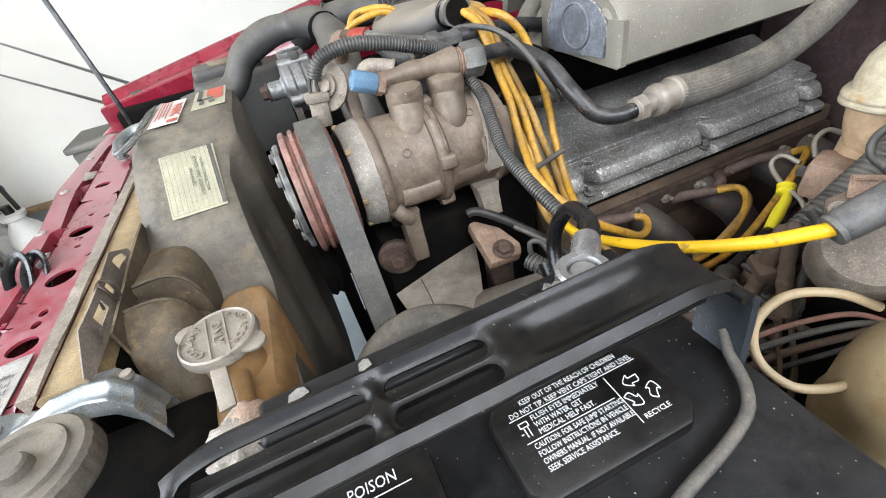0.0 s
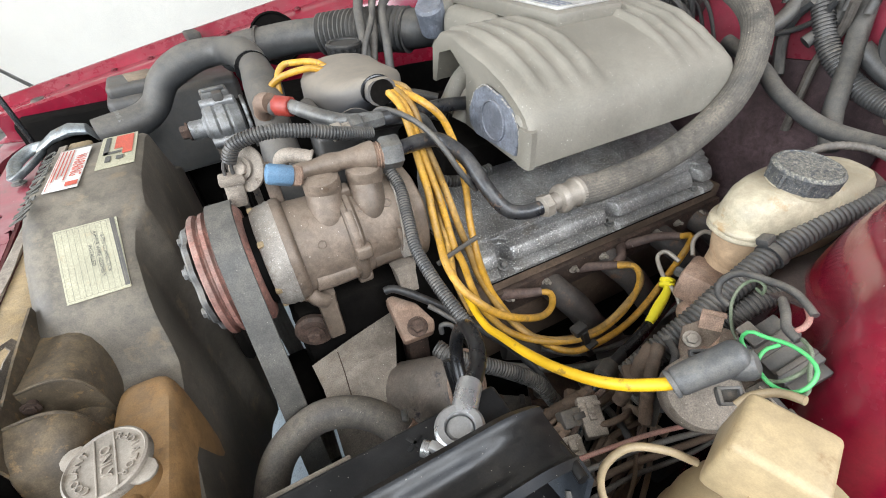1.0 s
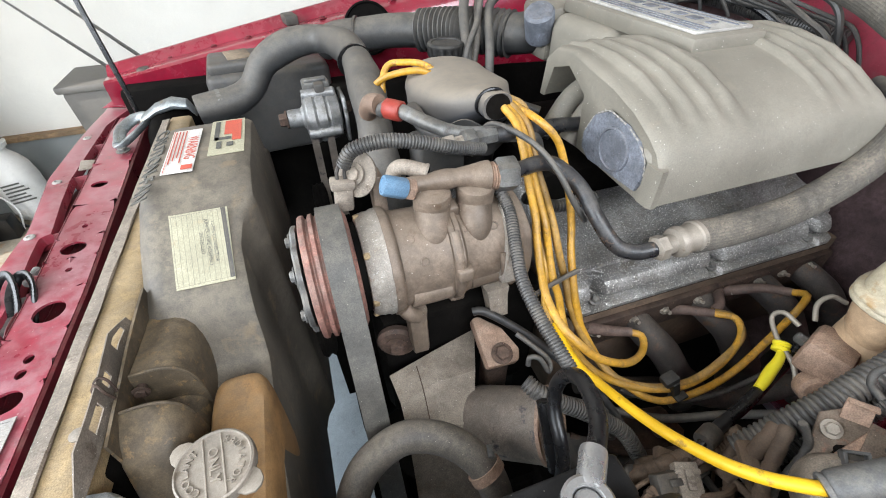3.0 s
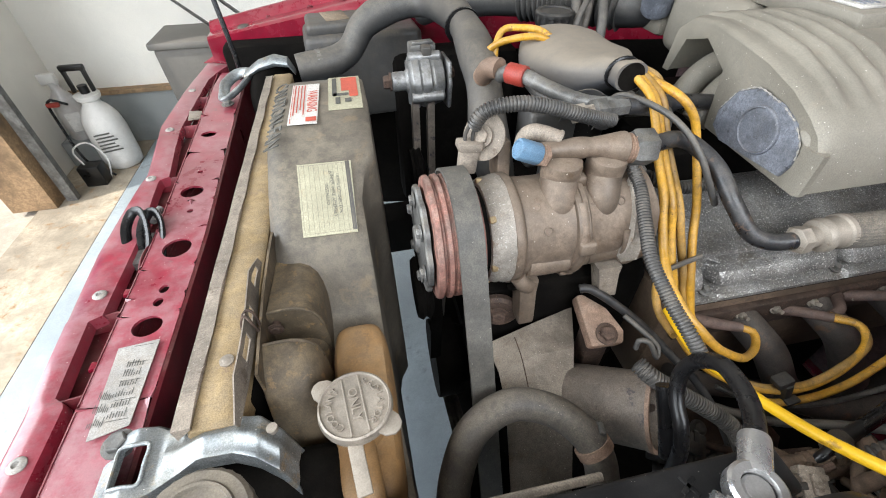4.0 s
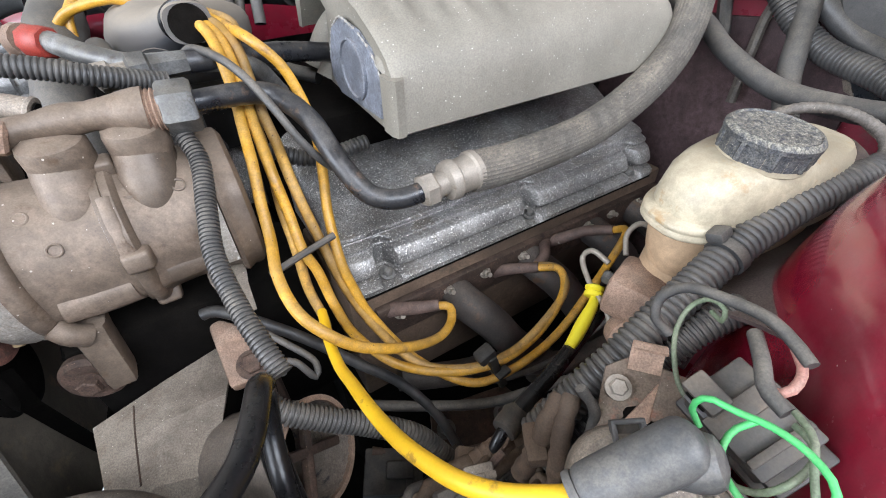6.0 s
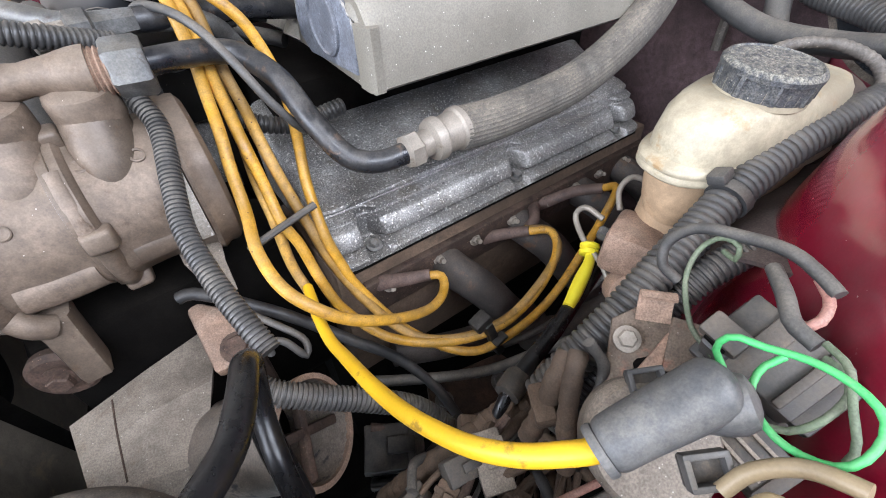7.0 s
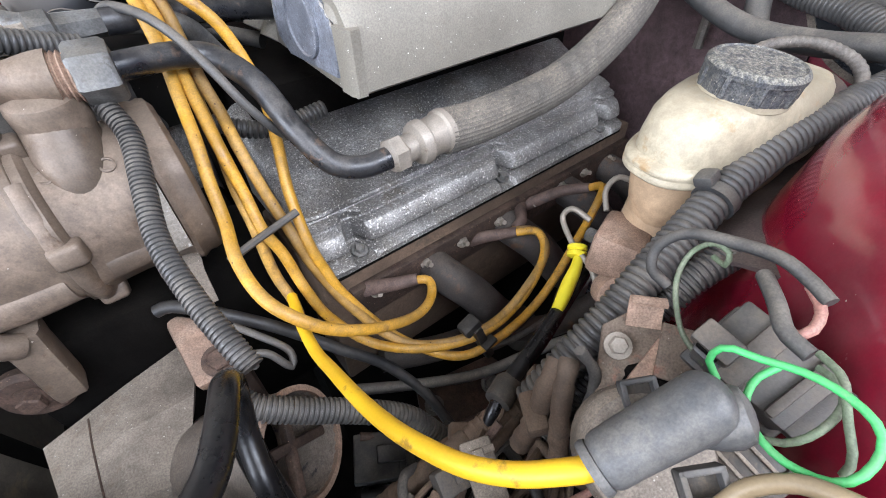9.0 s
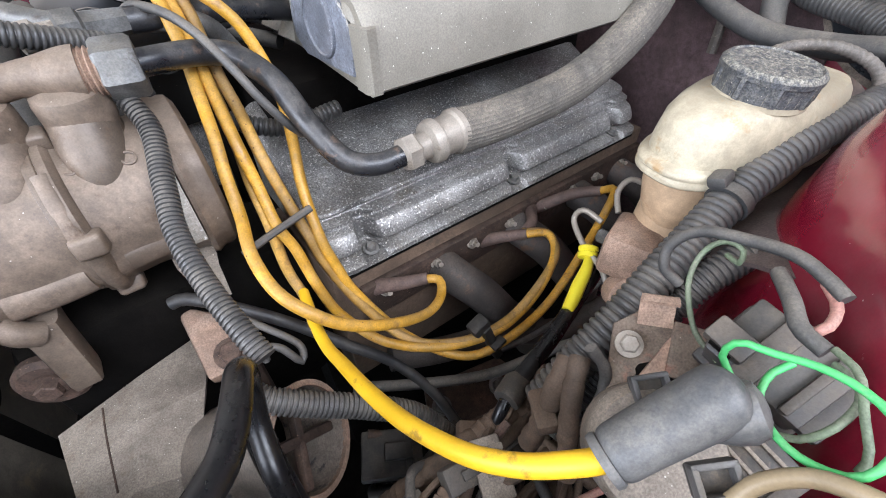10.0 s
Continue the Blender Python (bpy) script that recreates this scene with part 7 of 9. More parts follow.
def dipstick():
    t = thing("oil_dipstick", (0.5, 0.31, 0.72), "bright yellow dipstick handle on a black tube", "dipstick")
    part("handle", tube([(0.521, 0.325, 0.757), (0.508, 0.316, 0.755), (0.49, 0.309, 0.75), (0.473, 0.302, 0.747), (0.464, 0.299, 0.745)], lambda s, l: 0.0035 + 0.0028 * math.sin(min(1, s / l) * 2.6), 0.003, 14, 1.0), YELLOW_DIP, t)
    part("collar", lathe([(0.006, -0.005), (0.009, -0.004), (0.009, 0.0), (0.007, 0.001), (0.009, 0.003), (0.009, 0.006), (0.005, 0.008)], basis((0.521, 0.326, 0.757), (1, 0, 0), (0.6, 0.5, 0.5)), 20), YELLOW_DIP, t)
    part("tube", tube([(0.545, 0.322, 0.752), (0.525, 0.315, 0.742), (0.485, 0.304, 0.741), (0.445, 0.2925, 0.740), (0.412, 0.285, 0.738), (0.384, 0.279, 0.736)], 0.0068, 0.006, 14), RUBBER_BK, t, "black rubber tube")
    part("tube_end", lathe([(0.0075, 0), (0.0100, 0.001), (0.0105, 0.004), (0.0105, 0.018), (0.0085, 0.022)], basis((0.372, 0.2755, 0.733), (0, 0, 1), (0.95, 0.28, 0.06)), 22), GREYCONN, t)
    part("lower_tube", tube([(0.376, 0.277, 0.734), (0.362, 0.272, 0.722), (0.352, 0.268, 0.69), (0.35, 0.268, 0.62)], 0.0050, 0.006, 12), RUBBER_BK, t)


dipstick()


# ---- brake cylinder ----
def brake_reservoir():
    t = thing("brake_reservoir", (0.6, 0.28, 0.80), "yellowed translucent brake fluid reservoir with a black cap", "fluid reservoir")
    def ring(k, z, dx=0.0, n=44):
        out = []
        for i in range(n):
            a = 2 * math.pi * i / n
            c, s = math.cos(a), math.sin(a)
            u = 0.086 * k * abs(c) ** 0.75 * (1 if c > 0 else -1)
            w = 0.042 * k * abs(s) ** 0.7 * (1 if s > 0 else -1) * (1 - 0.12 * (c < 0) * abs(c))
            q = radians(-12)
            out.append((0.602 + dx + u * math.cos(q) - w * math.sin(q), 0.2785 + u * math.sin(q) + w * math.cos(q), z))
        return out
    part("tank", loft([ring(0.92, 0.8540), ring(0.985, 0.8555), ring(1.0, 0.8570), ring(1.0, 0.8595), ring(0.985, 0.8610), ring(0.985, 0.8615), ring(1.0, 0.8630), ring(1.0, 0.8650), ring(0.98, 0.8670), ring(0.91, 0.8690), ring(0.905, 0.878), ring(0.87, 0.893, 0.002), ring(0.82, 0.900, 0.006), ring(0.74, 0.905, 0.010), ring(0.5, 0.908, 0.014)]), IVORY, t)
    part("lower_tank", loft([ring(0.50, 0.806, -0.016), ring(0.66, 0.812, -0.012), ring(0.76, 0.826, -0.008), ring(0.84, 0.838, -0.002), ring(0.88, 0.8545)]), IVORY_LOW, t, "brown-stained lower half")
    part("foot", lathe([(0.026, 0), (0.028, 0.02), (0.026, 0.050)], pose(0.560, 0.287, 0.768), 24), IVORY_LOW, t)
    m = pose(0.589, 0.277, 0.903, 4, 0, 12)
    part("neck", lathe([(0.030, 0), (0.030, 0.012)], m, 28), IVORY, t)
    part("cap", lathe([(0.0290, 0.003), (0.0300, 0.004), (0.0300, 0.0160), (0.0312, 0.0165), (0.0312, 0.0195), (0.0292, 0.0220), (0.0275, 0.0225), (0.0265, 0.0215), (0, 0.0215)], m, 128, lambda r, h, a: r * (1 + (0.05 if (a * 9 / math.pi) % 2 < 0.32 and 0.0035 < h < 0.0163 else 0))), CAPBLK, t, "dusty black ribbed screw cap")
    part("strap", tube([(0.640, 0.330, 0.870), (0.672, 0.306, 0.905), (0.690, 0.280, 0.914), (0.698, 0.254, 0.910), (0.694, 0.236, 0.900), (0.674, 0.226, 0.880), (0.65, 0.224, 0.85)], lambda s_, l_: 0.0045 + 0.0003 * math.sin(s_ * 1300), 0.0012, 12), HOSE_LT, t, "grubby twisted strap round the tank")
    part("strap_pad", lathe([(0.030, 0), (0.036, 0.004), (0.036, 0.03), (0.03, 0.034)], basis((0.655, 0.263, 0.862), (0, 0, 1), (1, -0.25, 0.3)), 24), RUST, t, "brown stained collar")
    t2 = thing("brake_cylinder", (0.58, 0.28, 0.73), "rusty cast master cylinder with steel brake lines", "brake cylinder")
    part("cylinder", lathe([(0.012, 0), (0.022, 0.004), (0.022, 0.20), (0.03, 0.21), (0.03, 0.29)], basis((0.515, 0.283, 0.770), (0, 0, 1), (1, 0.03, 0)), 26), RUST_LT, t2)
    part("valve_block", box((0.050, 0.040, 0.038), basis((0.522, 0.292, 0.768), (0.9, 0.3, 0), (0.1, 0, 1)), 0.006), RUST_LT, t2, "pale rusty valve block")
    part("valve_plug", lathe([(0.015, 0), (0.0165, 0.002), (0.0165, 0.016), (0.013, 0.019), (0, 0.019)], basis((0.508, 0.283, 0.757), (0, 0, 1), (-0.5, -0.75, 0.35)), 24), RUST_LT, t2)
    part("line_nut", lathe([(0.005, 0), (0.0065, 0.001), (0.0065, 0.012), (0.004, 0.014)], basis((0.525, 0.310, 0.782), (0, 0, 1), (-0.35, 0.8, 0.15)), 6), STEEL, t2)
    part("brake_line", tube([(0.54, 0.332, 0.781), (0.538, 0.351, 0.784), (0.533, 0.356, 0.772), (0.522, 0.333, 0.762), (0.515, 0.307, 0.757), (0.509, 0.291, 0.745), (0.513, 0.285, 0.732)], 0.0028, 0.004, 10), CAPM, t2)
    part("brake_line", tube([(0.565, 0.332, 0.779), (0.576, 0.344, 0.791), (0.59, 0.343, 0.8), (0.604, 0.333, 0.794)], 0.0028, 0.004, 10), CAPM, t2)


brake_reservoir()


# ---- battery ----
def battery():
    c = (0.10, 0.175, 0.64)
    t = thing("battery", c, "black plastic car battery with printed lid and carrying handle", "battery")
    part("case", box((0.245, 0.170, 0.20), pose(0.1, 0.176, 0.640), 0.006, 3), BLACK_LID, t)
    part("lid", box((0.252, 0.178, 0.010), pose(0.1, 0.176, 0.832), 0.004, 3), BLACK_LID, t)
    part("terminal_step", box((0.242, 0.030, 0.020), pose(0.1, 0.247, 0.838), 0.004, 3), BLACK_LID, t)
    for x, y in ((0.006, 0), (0, 0.006)):
        part("plus_mark", box((0.014 if x else 0.003, 0.003 if x else 0.014, 0.001), pose(0.150, 0.249, 0.8575, 0, 0, 30), 0.0003), BLACK_LID, t)
    def vent(cx, cy):
        o = [(-0.046, -0.020), (-0.038, -0.028), (0.038, -0.028), (0.046, -0.020), (0.046, 0.018), (0.038, 0.026), (-0.038, 0.026), (-0.046, 0.018)]
        return part("vent_cover", prism(o, 0.010, pose(cx, cy, 0.841, 0, 0, 0), 0.0025), BLACK_PL, t, "black octagonal vent cover with white print")
    v = vent(0.1335, 0.1745)
    w = vent(0.010, 0.1745)
    z = 0.8513
    m = pose(0.1335, 0.1745, z)
    def line(s, x, y, h, width, ob=v, mm=m):
        writing(s, h, mm @ pose(x, y, 0), INK_W, ob, "print", 0.0001, "LEFT", width)
    line("KEEP OUT OF THE REACH OF CHILDREN", -0.0275, 0.0185, 0.0042, 0.059)
    line("DO NOT TIP. KEEP VENT CAPS TIGHT AND LEVEL", -0.0355, 0.0140, 0.0040, 0.074)
    for i, (s, width) in enumerate((("FLUSH EYES IMMEDIATELY", 0.040), ("WITH WATER, GET", 0.027), ("MEDICAL HELP FAST.", 0.032))):
        line(s, -0.0265, 0.0090 - 0.0039 * i, 0.0040, width)
    for i, (s, width) in enumerate((("CAUTION: FOR SAFE JUMP STARTING", 0.050), ("FOLLOW INSTRUCTIONS IN VEHICLE", 0.0495), ("OWNERS MANUAL. IF NOT AVAILABLE", 0.0500), ("SEEK SERVICE ASSISTANCE.", 0.038))):
        line(s, -0.0325, -0.0042 - 0.0038 * i, 0.0038, width)
    line("RECYCLE", 0.0205, -0.0160, 0.0036, 0.0150)
    bars([(-0.037, 0.0114, 0.076, 0.0005), (-0.035, -0.0019, 0.050, 0.0005), (0.0175, -0.0180, 0.0005, 0.028), (-0.034, 0.0060, 0.005, 0.0006), (-0.034, 0.0085, 0.005, 0.0006), (-0.034, 0.0060, 0.0006, 0.003), (-0.0295, 0.0060, 0.0006, 0.003), (-0.0325, 0.001, 0.0006, 0.005), (-0.0305, 0.001, 0.0006, 0.005), (-0.035, 0.003, 0.0015, 0.0006)], m, INK_W, v, "rule")
    for a in (90, 210, 330):
        am = m @ pose(0.0285 + 0.0068 * math.cos(radians(a)), -0.0035 + 0.0062 * math.sin(radians(a)), 0.0002, 0, 0, a + 90)
        part("arrow", tube([am @ Vector((x, y, 0)) for x, y in ((-0.0045, -0.0015), (-0.0035, 0.0020), (0.0005, 0.0020), (0.0005, 0.0036), (0.0045, 0.0002), (0.0005, -0.0034), (0.0005, -0.0015), (-0.0045, -0.0015))], 0.00028, 0.0005, 6), INK_W, v)
    m2 = pose(0.010, 0.1745, z)
    line("POISON", 0.004, 0.0155, 0.0080, 0.0235, w, m2)
    bars([(-0.03, 0.0095, 0.064, 0.0006), (-0.03, 0.003, 0.05, 0.002), (-0.03, -0.002, 0.045, 0.002), (-0.03, -0.007, 0.052, 0.002)], m2, INK_W, w, "rule")
    # carrying handle: a wide moulded strap with long slots, standing over the lid
    ya, yb, zt = 0.182, 0.219, 0.888
    slots = [(x0, x1, y0, y1) for x0, x1 in ((-0.050, 0.038), (0.047, 0.100)) for y0, y1 in ((ya + 0.0045, ya + 0.0165), (ya + 0.0210, yb - 0.0045))]
    def gap(x, y):
        """The way to the nearest slot's edge: below nothing inside it."""
        best = 1.0
        for x0, x1, y0, y1 in slots:
            r = (y1 - y0) / 2
            best = min(best, math.hypot(x - min(max(x, x0 + r), x1 - r), (y - (y0 + y1) / 2)) - r)
        return best
    def sheet(u, v):
        x, y = -0.055 + 0.285 * u, ya + (yb - ya) * v
        k = abs(2 * u - 1)
        zz = zt - 0.010 * max(0, (k - 0.75) / 0.25) ** 2 + 0.004 * abs(2 * v - 1) ** 6
        zz -= 0.006 * math.exp(-((v - 0.5) / 0.28) ** 4) * (1 / (1 + math.exp(-(x - 0.118) / 0.004))) * (1 / (1 + math.exp((x - 0.195) / 0.008)))
        return (x, y, zz - 0.0025 * math.exp(-(gap(x, y) / 0.0028) ** 2))
    bm = bmesh.new()
    nu, nv = 260, 40
    g = [[bm.verts.new(sheet(i / nu, j / nv)) for j in range(nv + 1)] for i in range(nu + 1)]
    for i in range(nu):
        for j in range(nv):
            c0 = (g[i][j].co + g[i + 1][j + 1].co) / 2
            if gap(c0.x, c0.y) > 0:
                bm.faces.new((g[i][j], g[i + 1][j], g[i + 1][j + 1], g[i][j + 1]))
    bmesh.ops.delete(bm, geom=[v for v in bm.verts if not v.link_faces], context="VERTS")
    for v in bm.verts:
        d = gap(v.co.x, v.co.y)
        if v.is_boundary and abs(d) < 0.0025:
            gx, gy = (gap(v.co.x + 1e-5, v.co.y) - d) / 1e-5, (gap(v.co.x, v.co.y + 1e-5) - d) / 1e-5
            v.co.x, v.co.y = v.co.x - d * gx, v.co.y - d * gy
    bmesh.ops.recalc_face_normals(bm, faces=bm.faces)
    bmesh.ops.solidify(bm, geom=bm.faces[:], thickness=0.006)
    h = part("handle", bm, BLACK_PL, t, "moulded black carrying strap with long slots")
    part("handle_web", box((0.26, yb - ya - 0.004, 0.003), pose(0.085, (ya + yb) / 2, zt - 0.016), 0.001), BLACK_PL, h)
    part("handle_end", slab(lambda u, v: (0.2255 + 0.003 * math.sin(3 * v) - 0.010 * u, 0.169 + 0.0285 * v - 0.009 * u, zt - 0.006 - 0.010 * v * (1 - u) - 0.035 * u - 0.003 * math.sin(3 * v) * u), 12, 10, 0.0035), FLAP, h, "scuffed blue-black flap folded down")
    part("handle_fold", tube([(0.2235, 0.1705, 0.8815), (0.2255, 0.186, 0.8785), (0.2255, 0.202, 0.8745), (0.2255, 0.216, 0.8705)], 0.0036, 0.004, 12), BLACK_PL, h)
    part("handle_end", slab(lambda u, v: (-0.054 - 0.010 * u, ya + (yb - ya) * v, zt - 0.009 - 0.055 * u), 8, 6, 0.004), BLACK_PL, h)
    part("hold_down", box((0.135, 0.006, 0.005), pose(0.040, 0.2705, 0.838, 22), 0.0015), PLATE, t, "thin dusty hold-down bar")
    for x, w, k in ((0.002, 0.012, 3), (0.041, 0.008, -4)):
        part("white_scrape", prism([(-w / 2, -0.003), (-w / 5, -0.0042), (w / 2, -0.002), (w / 3, 0.003), (0, 0.0042), (-w / 2.4, 0.002)], 0.0006, pose(x, 0.2535, 0.8582, 0, 0, k), 0), GREY_WHITE, t, "torn pale scrap of label", smooth=False)
    part("corroded_post", lathe([(0.019, 0.0), (0.021, 0.003), (0.019, 0.006), (0.0165, 0.009), (0.012, 0.0105), (0.010, 0.0135), (0.005, 0.015), (0, 0.0150)], pose(-0.036, 0.256, 0.838), 56, lambda r, h, a: r * (1 + 0.10 * math.sin(4 * a + 260 * h) + 0.08 * math.sin(9 * a - 400 * h) + 0.06 * math.sin(17 * a + 900 * h))), COMP_LT, t, "terminal post caked with pale corrosion")
    part("post_crumb", lathe([(0.010, 0.0), (0.0105, 0.003), (0.007, 0.006), (0, 0.007)], pose(-0.028, 0.262, 0.847, 8, 10, 0), 24, lambda r, h, a: r * (1 + 0.15 * math.sin(3 * a + 1) + 0.1 * math.sin(7 * a))), RUST_LT, t, "rust-brown lump of corrosion")
    part("post", lathe([(0.0095, 0), (0.009, 0.018), (0.0075, 0.0195), (0, 0.0195)], pose(0.178, 0.235, 0.857), 20), BRIGHT, t)
    part("tray_lip", box((0.27, 0.012, 0.05), pose(0.09, 0.268, 0.70), 0.003), PLATE, t)


battery()


def ground_clamp():
    t = thing("battery_clamp", (0.18, 0.235, 0.86), "bright lead ring clamp on a thick black battery cable", "battery clamp")
    m = pose(0.178, 0.235, 0.8655, 0, 0, 40)
    part("ring", lathe([(0.0098, 0.0), (0.016, 0.0), (0.017, 0.002), (0.017, 0.011), (0.015, 0.013), (0.0105, 0.013), (0.0098, 0.011), (0.0098, 0.0)], m, 36), BRIGHT, t)
    part("barrel", lathe([(0.008, 0.010), (0.0092, 0.014), (0.0095, 0.034), (0.0090, 0.037), (0.0072, 0.037)], basis((0.178, 0.235, 0.8725), (0, 0, 1), (0.64, 0.76, -0.06)), 26), BRIGHT, t)
    part("bolt", lathe([(0.0, -0.022), (0.0055, -0.022), (0.0055, -0.016), (0.003, -0.015), (0.003, 0.015), (0.0055, 0.016), (0.0055, 0.022), (0, 0.022)], basis((0.167, 0.222, 0.8705), (0, 0, 1), (0.7, -0.7, 0)), 12), BRIGHT, t)
    part("jaw", box((0.007, 0.016, 0.011), m @ pose(-0.017, 0.0065, 0.001), 0.002), BRIGHT, t)
    part("jaw", box((0.016, 0.007, 0.011), m @ pose(-0.017, -0.0055, 0.001, 0, 0, 0), 0.002), BRIGHT, t)
    part("cable", tube([(0.194, 0.2545, 0.8715), (0.208, 0.2675, 0.867), (0.2195, 0.281, 0.8625), (0.227, 0.296, 0.860), (0.232, 0.312, 0.8555), (0.2345, 0.324, 0.850), (0.2357, 0.335, 0.838), (0.235, 0.343, 0.822), (0.232, 0.344, 0.805), (0.228, 0.336, 0.790), (0.2255, 0.325, 0.780), (0.2238, 0.311, 0.770), (0.222, 0.295, 0.74), (0.22, 0.285, 0.66)], 0.0068, 0.005, 18), RUBBER_BK, t, "thick black cable")


ground_clamp()


def connector(at, size, x, z, label, material=GREYCONN):
    t = thing("wire_connector", at, label, "connector", "wire connectors")
    m = basis(at, x, z)
    a, b, c = size
    part("shell", box((a, b, c), m, 0.002), material, t)
    part("latch", box((a * 0.45, b * 0.35, c * 0.25), m @ pose(0.1 * a, 0, c), 0.001), material, t)
    part("collar", box((a * 0.12, b * 1.08, c * 1.08), m @ pose(a * 0.28, 0, -c * 0.04), 0.001), material, t)
    return t


for at, size, x, z, m in (
    ((0.338, 0.252, 0.712), (0.040, 0.022, 0.018), (0.4, 1, 0.1), (-0.2, -0.2, 1), PLATE),
    ((0.318, 0.262, 0.716), (0.030, 0.018, 0.014), (1, -0.3, 0.2), (0.1, -0.5, 1), GREYCONN),
    ((0.296, 0.250, 0.704), (0.034, 0.020, 0.016), (0.9, 0.4, 0), (-0.3, -0.2, 1), DIRT),
    ((0.300, 0.230, 0.712), (0.028, 0.020, 0.016), (0.3, 1, 0.1), (-0.2, 0.1, 1), PLATE),
    ((0.392, 0.246, 0.752), (0.034, 0.018, 0.014), (0.5, 0.9, 0.4), (-0.6, 0.2, 1), PLATE),
    ((0.276, 0.268, 0.690), (0.036, 0.022, 0.018), (1, 0.2, 0), (0, -0.4, 1), GREYCONN),
    ((0.330, 0.225, 0.700), (0.030, 0.018, 0.016), (1, 0.5, 0), (-0.1, -0.3, 1), DIRT),
    ((0.350, 0.286, 0.690), (0.026, 0.016, 0.012), (0.8, -0.6, 0), (0.1, -0.3, 1), DIRT)):
    connector(at, size, x, z, "dirty grey-brown wire connector in the harness", m)
connector((0.300, 0.345, 0.600), (0.055, 0.040, 0.036), (0.8, -0.5, 0.1), (0.0, -0.3, 1), "black plastic connector low in the bay", CLIPPL)
connector((0.350, 0.315, 0.585), (0.050, 0.034, 0.030), (0.9, 0.2, 0.1), (-0.1, -0.2, 1), "black plastic connector low in the bay", CLIPPL)
for pts, r, lab in (
    ([(0.412, 0.267, 0.742), (0.396, 0.270, 0.722), (0.362, 0.273, 0.716), (0.326, 0.276, 0.708), (0.296, 0.281, 0.694), (0.268, 0.290, 0.668)], 0.0095, "dirt-caked taped harness trunk"),
    ([(0.408, 0.264, 0.738), (0.392, 0.258, 0.728), (0.380, 0.246, 0.724), (0.370, 0.230, 0.714), (0.360, 0.212, 0.690)], 0.0060, "dirt-caked taped harness branch"),
    ([(0.398, 0.268, 0.726), (0.380, 0.262, 0.718), (0.352, 0.258, 0.720), (0.330, 0.254, 0.722)], 0.0045, "dirt-caked taped harness branch")):
    hose("harness_trunk", pts, lambda s_, l_: r * (1 + 0.07 * math.sin(s_ * 310) * math.sin(s_ * 97) + 0.05 * math.sin(s_ * 1100)), DIRT, lab, "wire bundle", 14, 0.002)
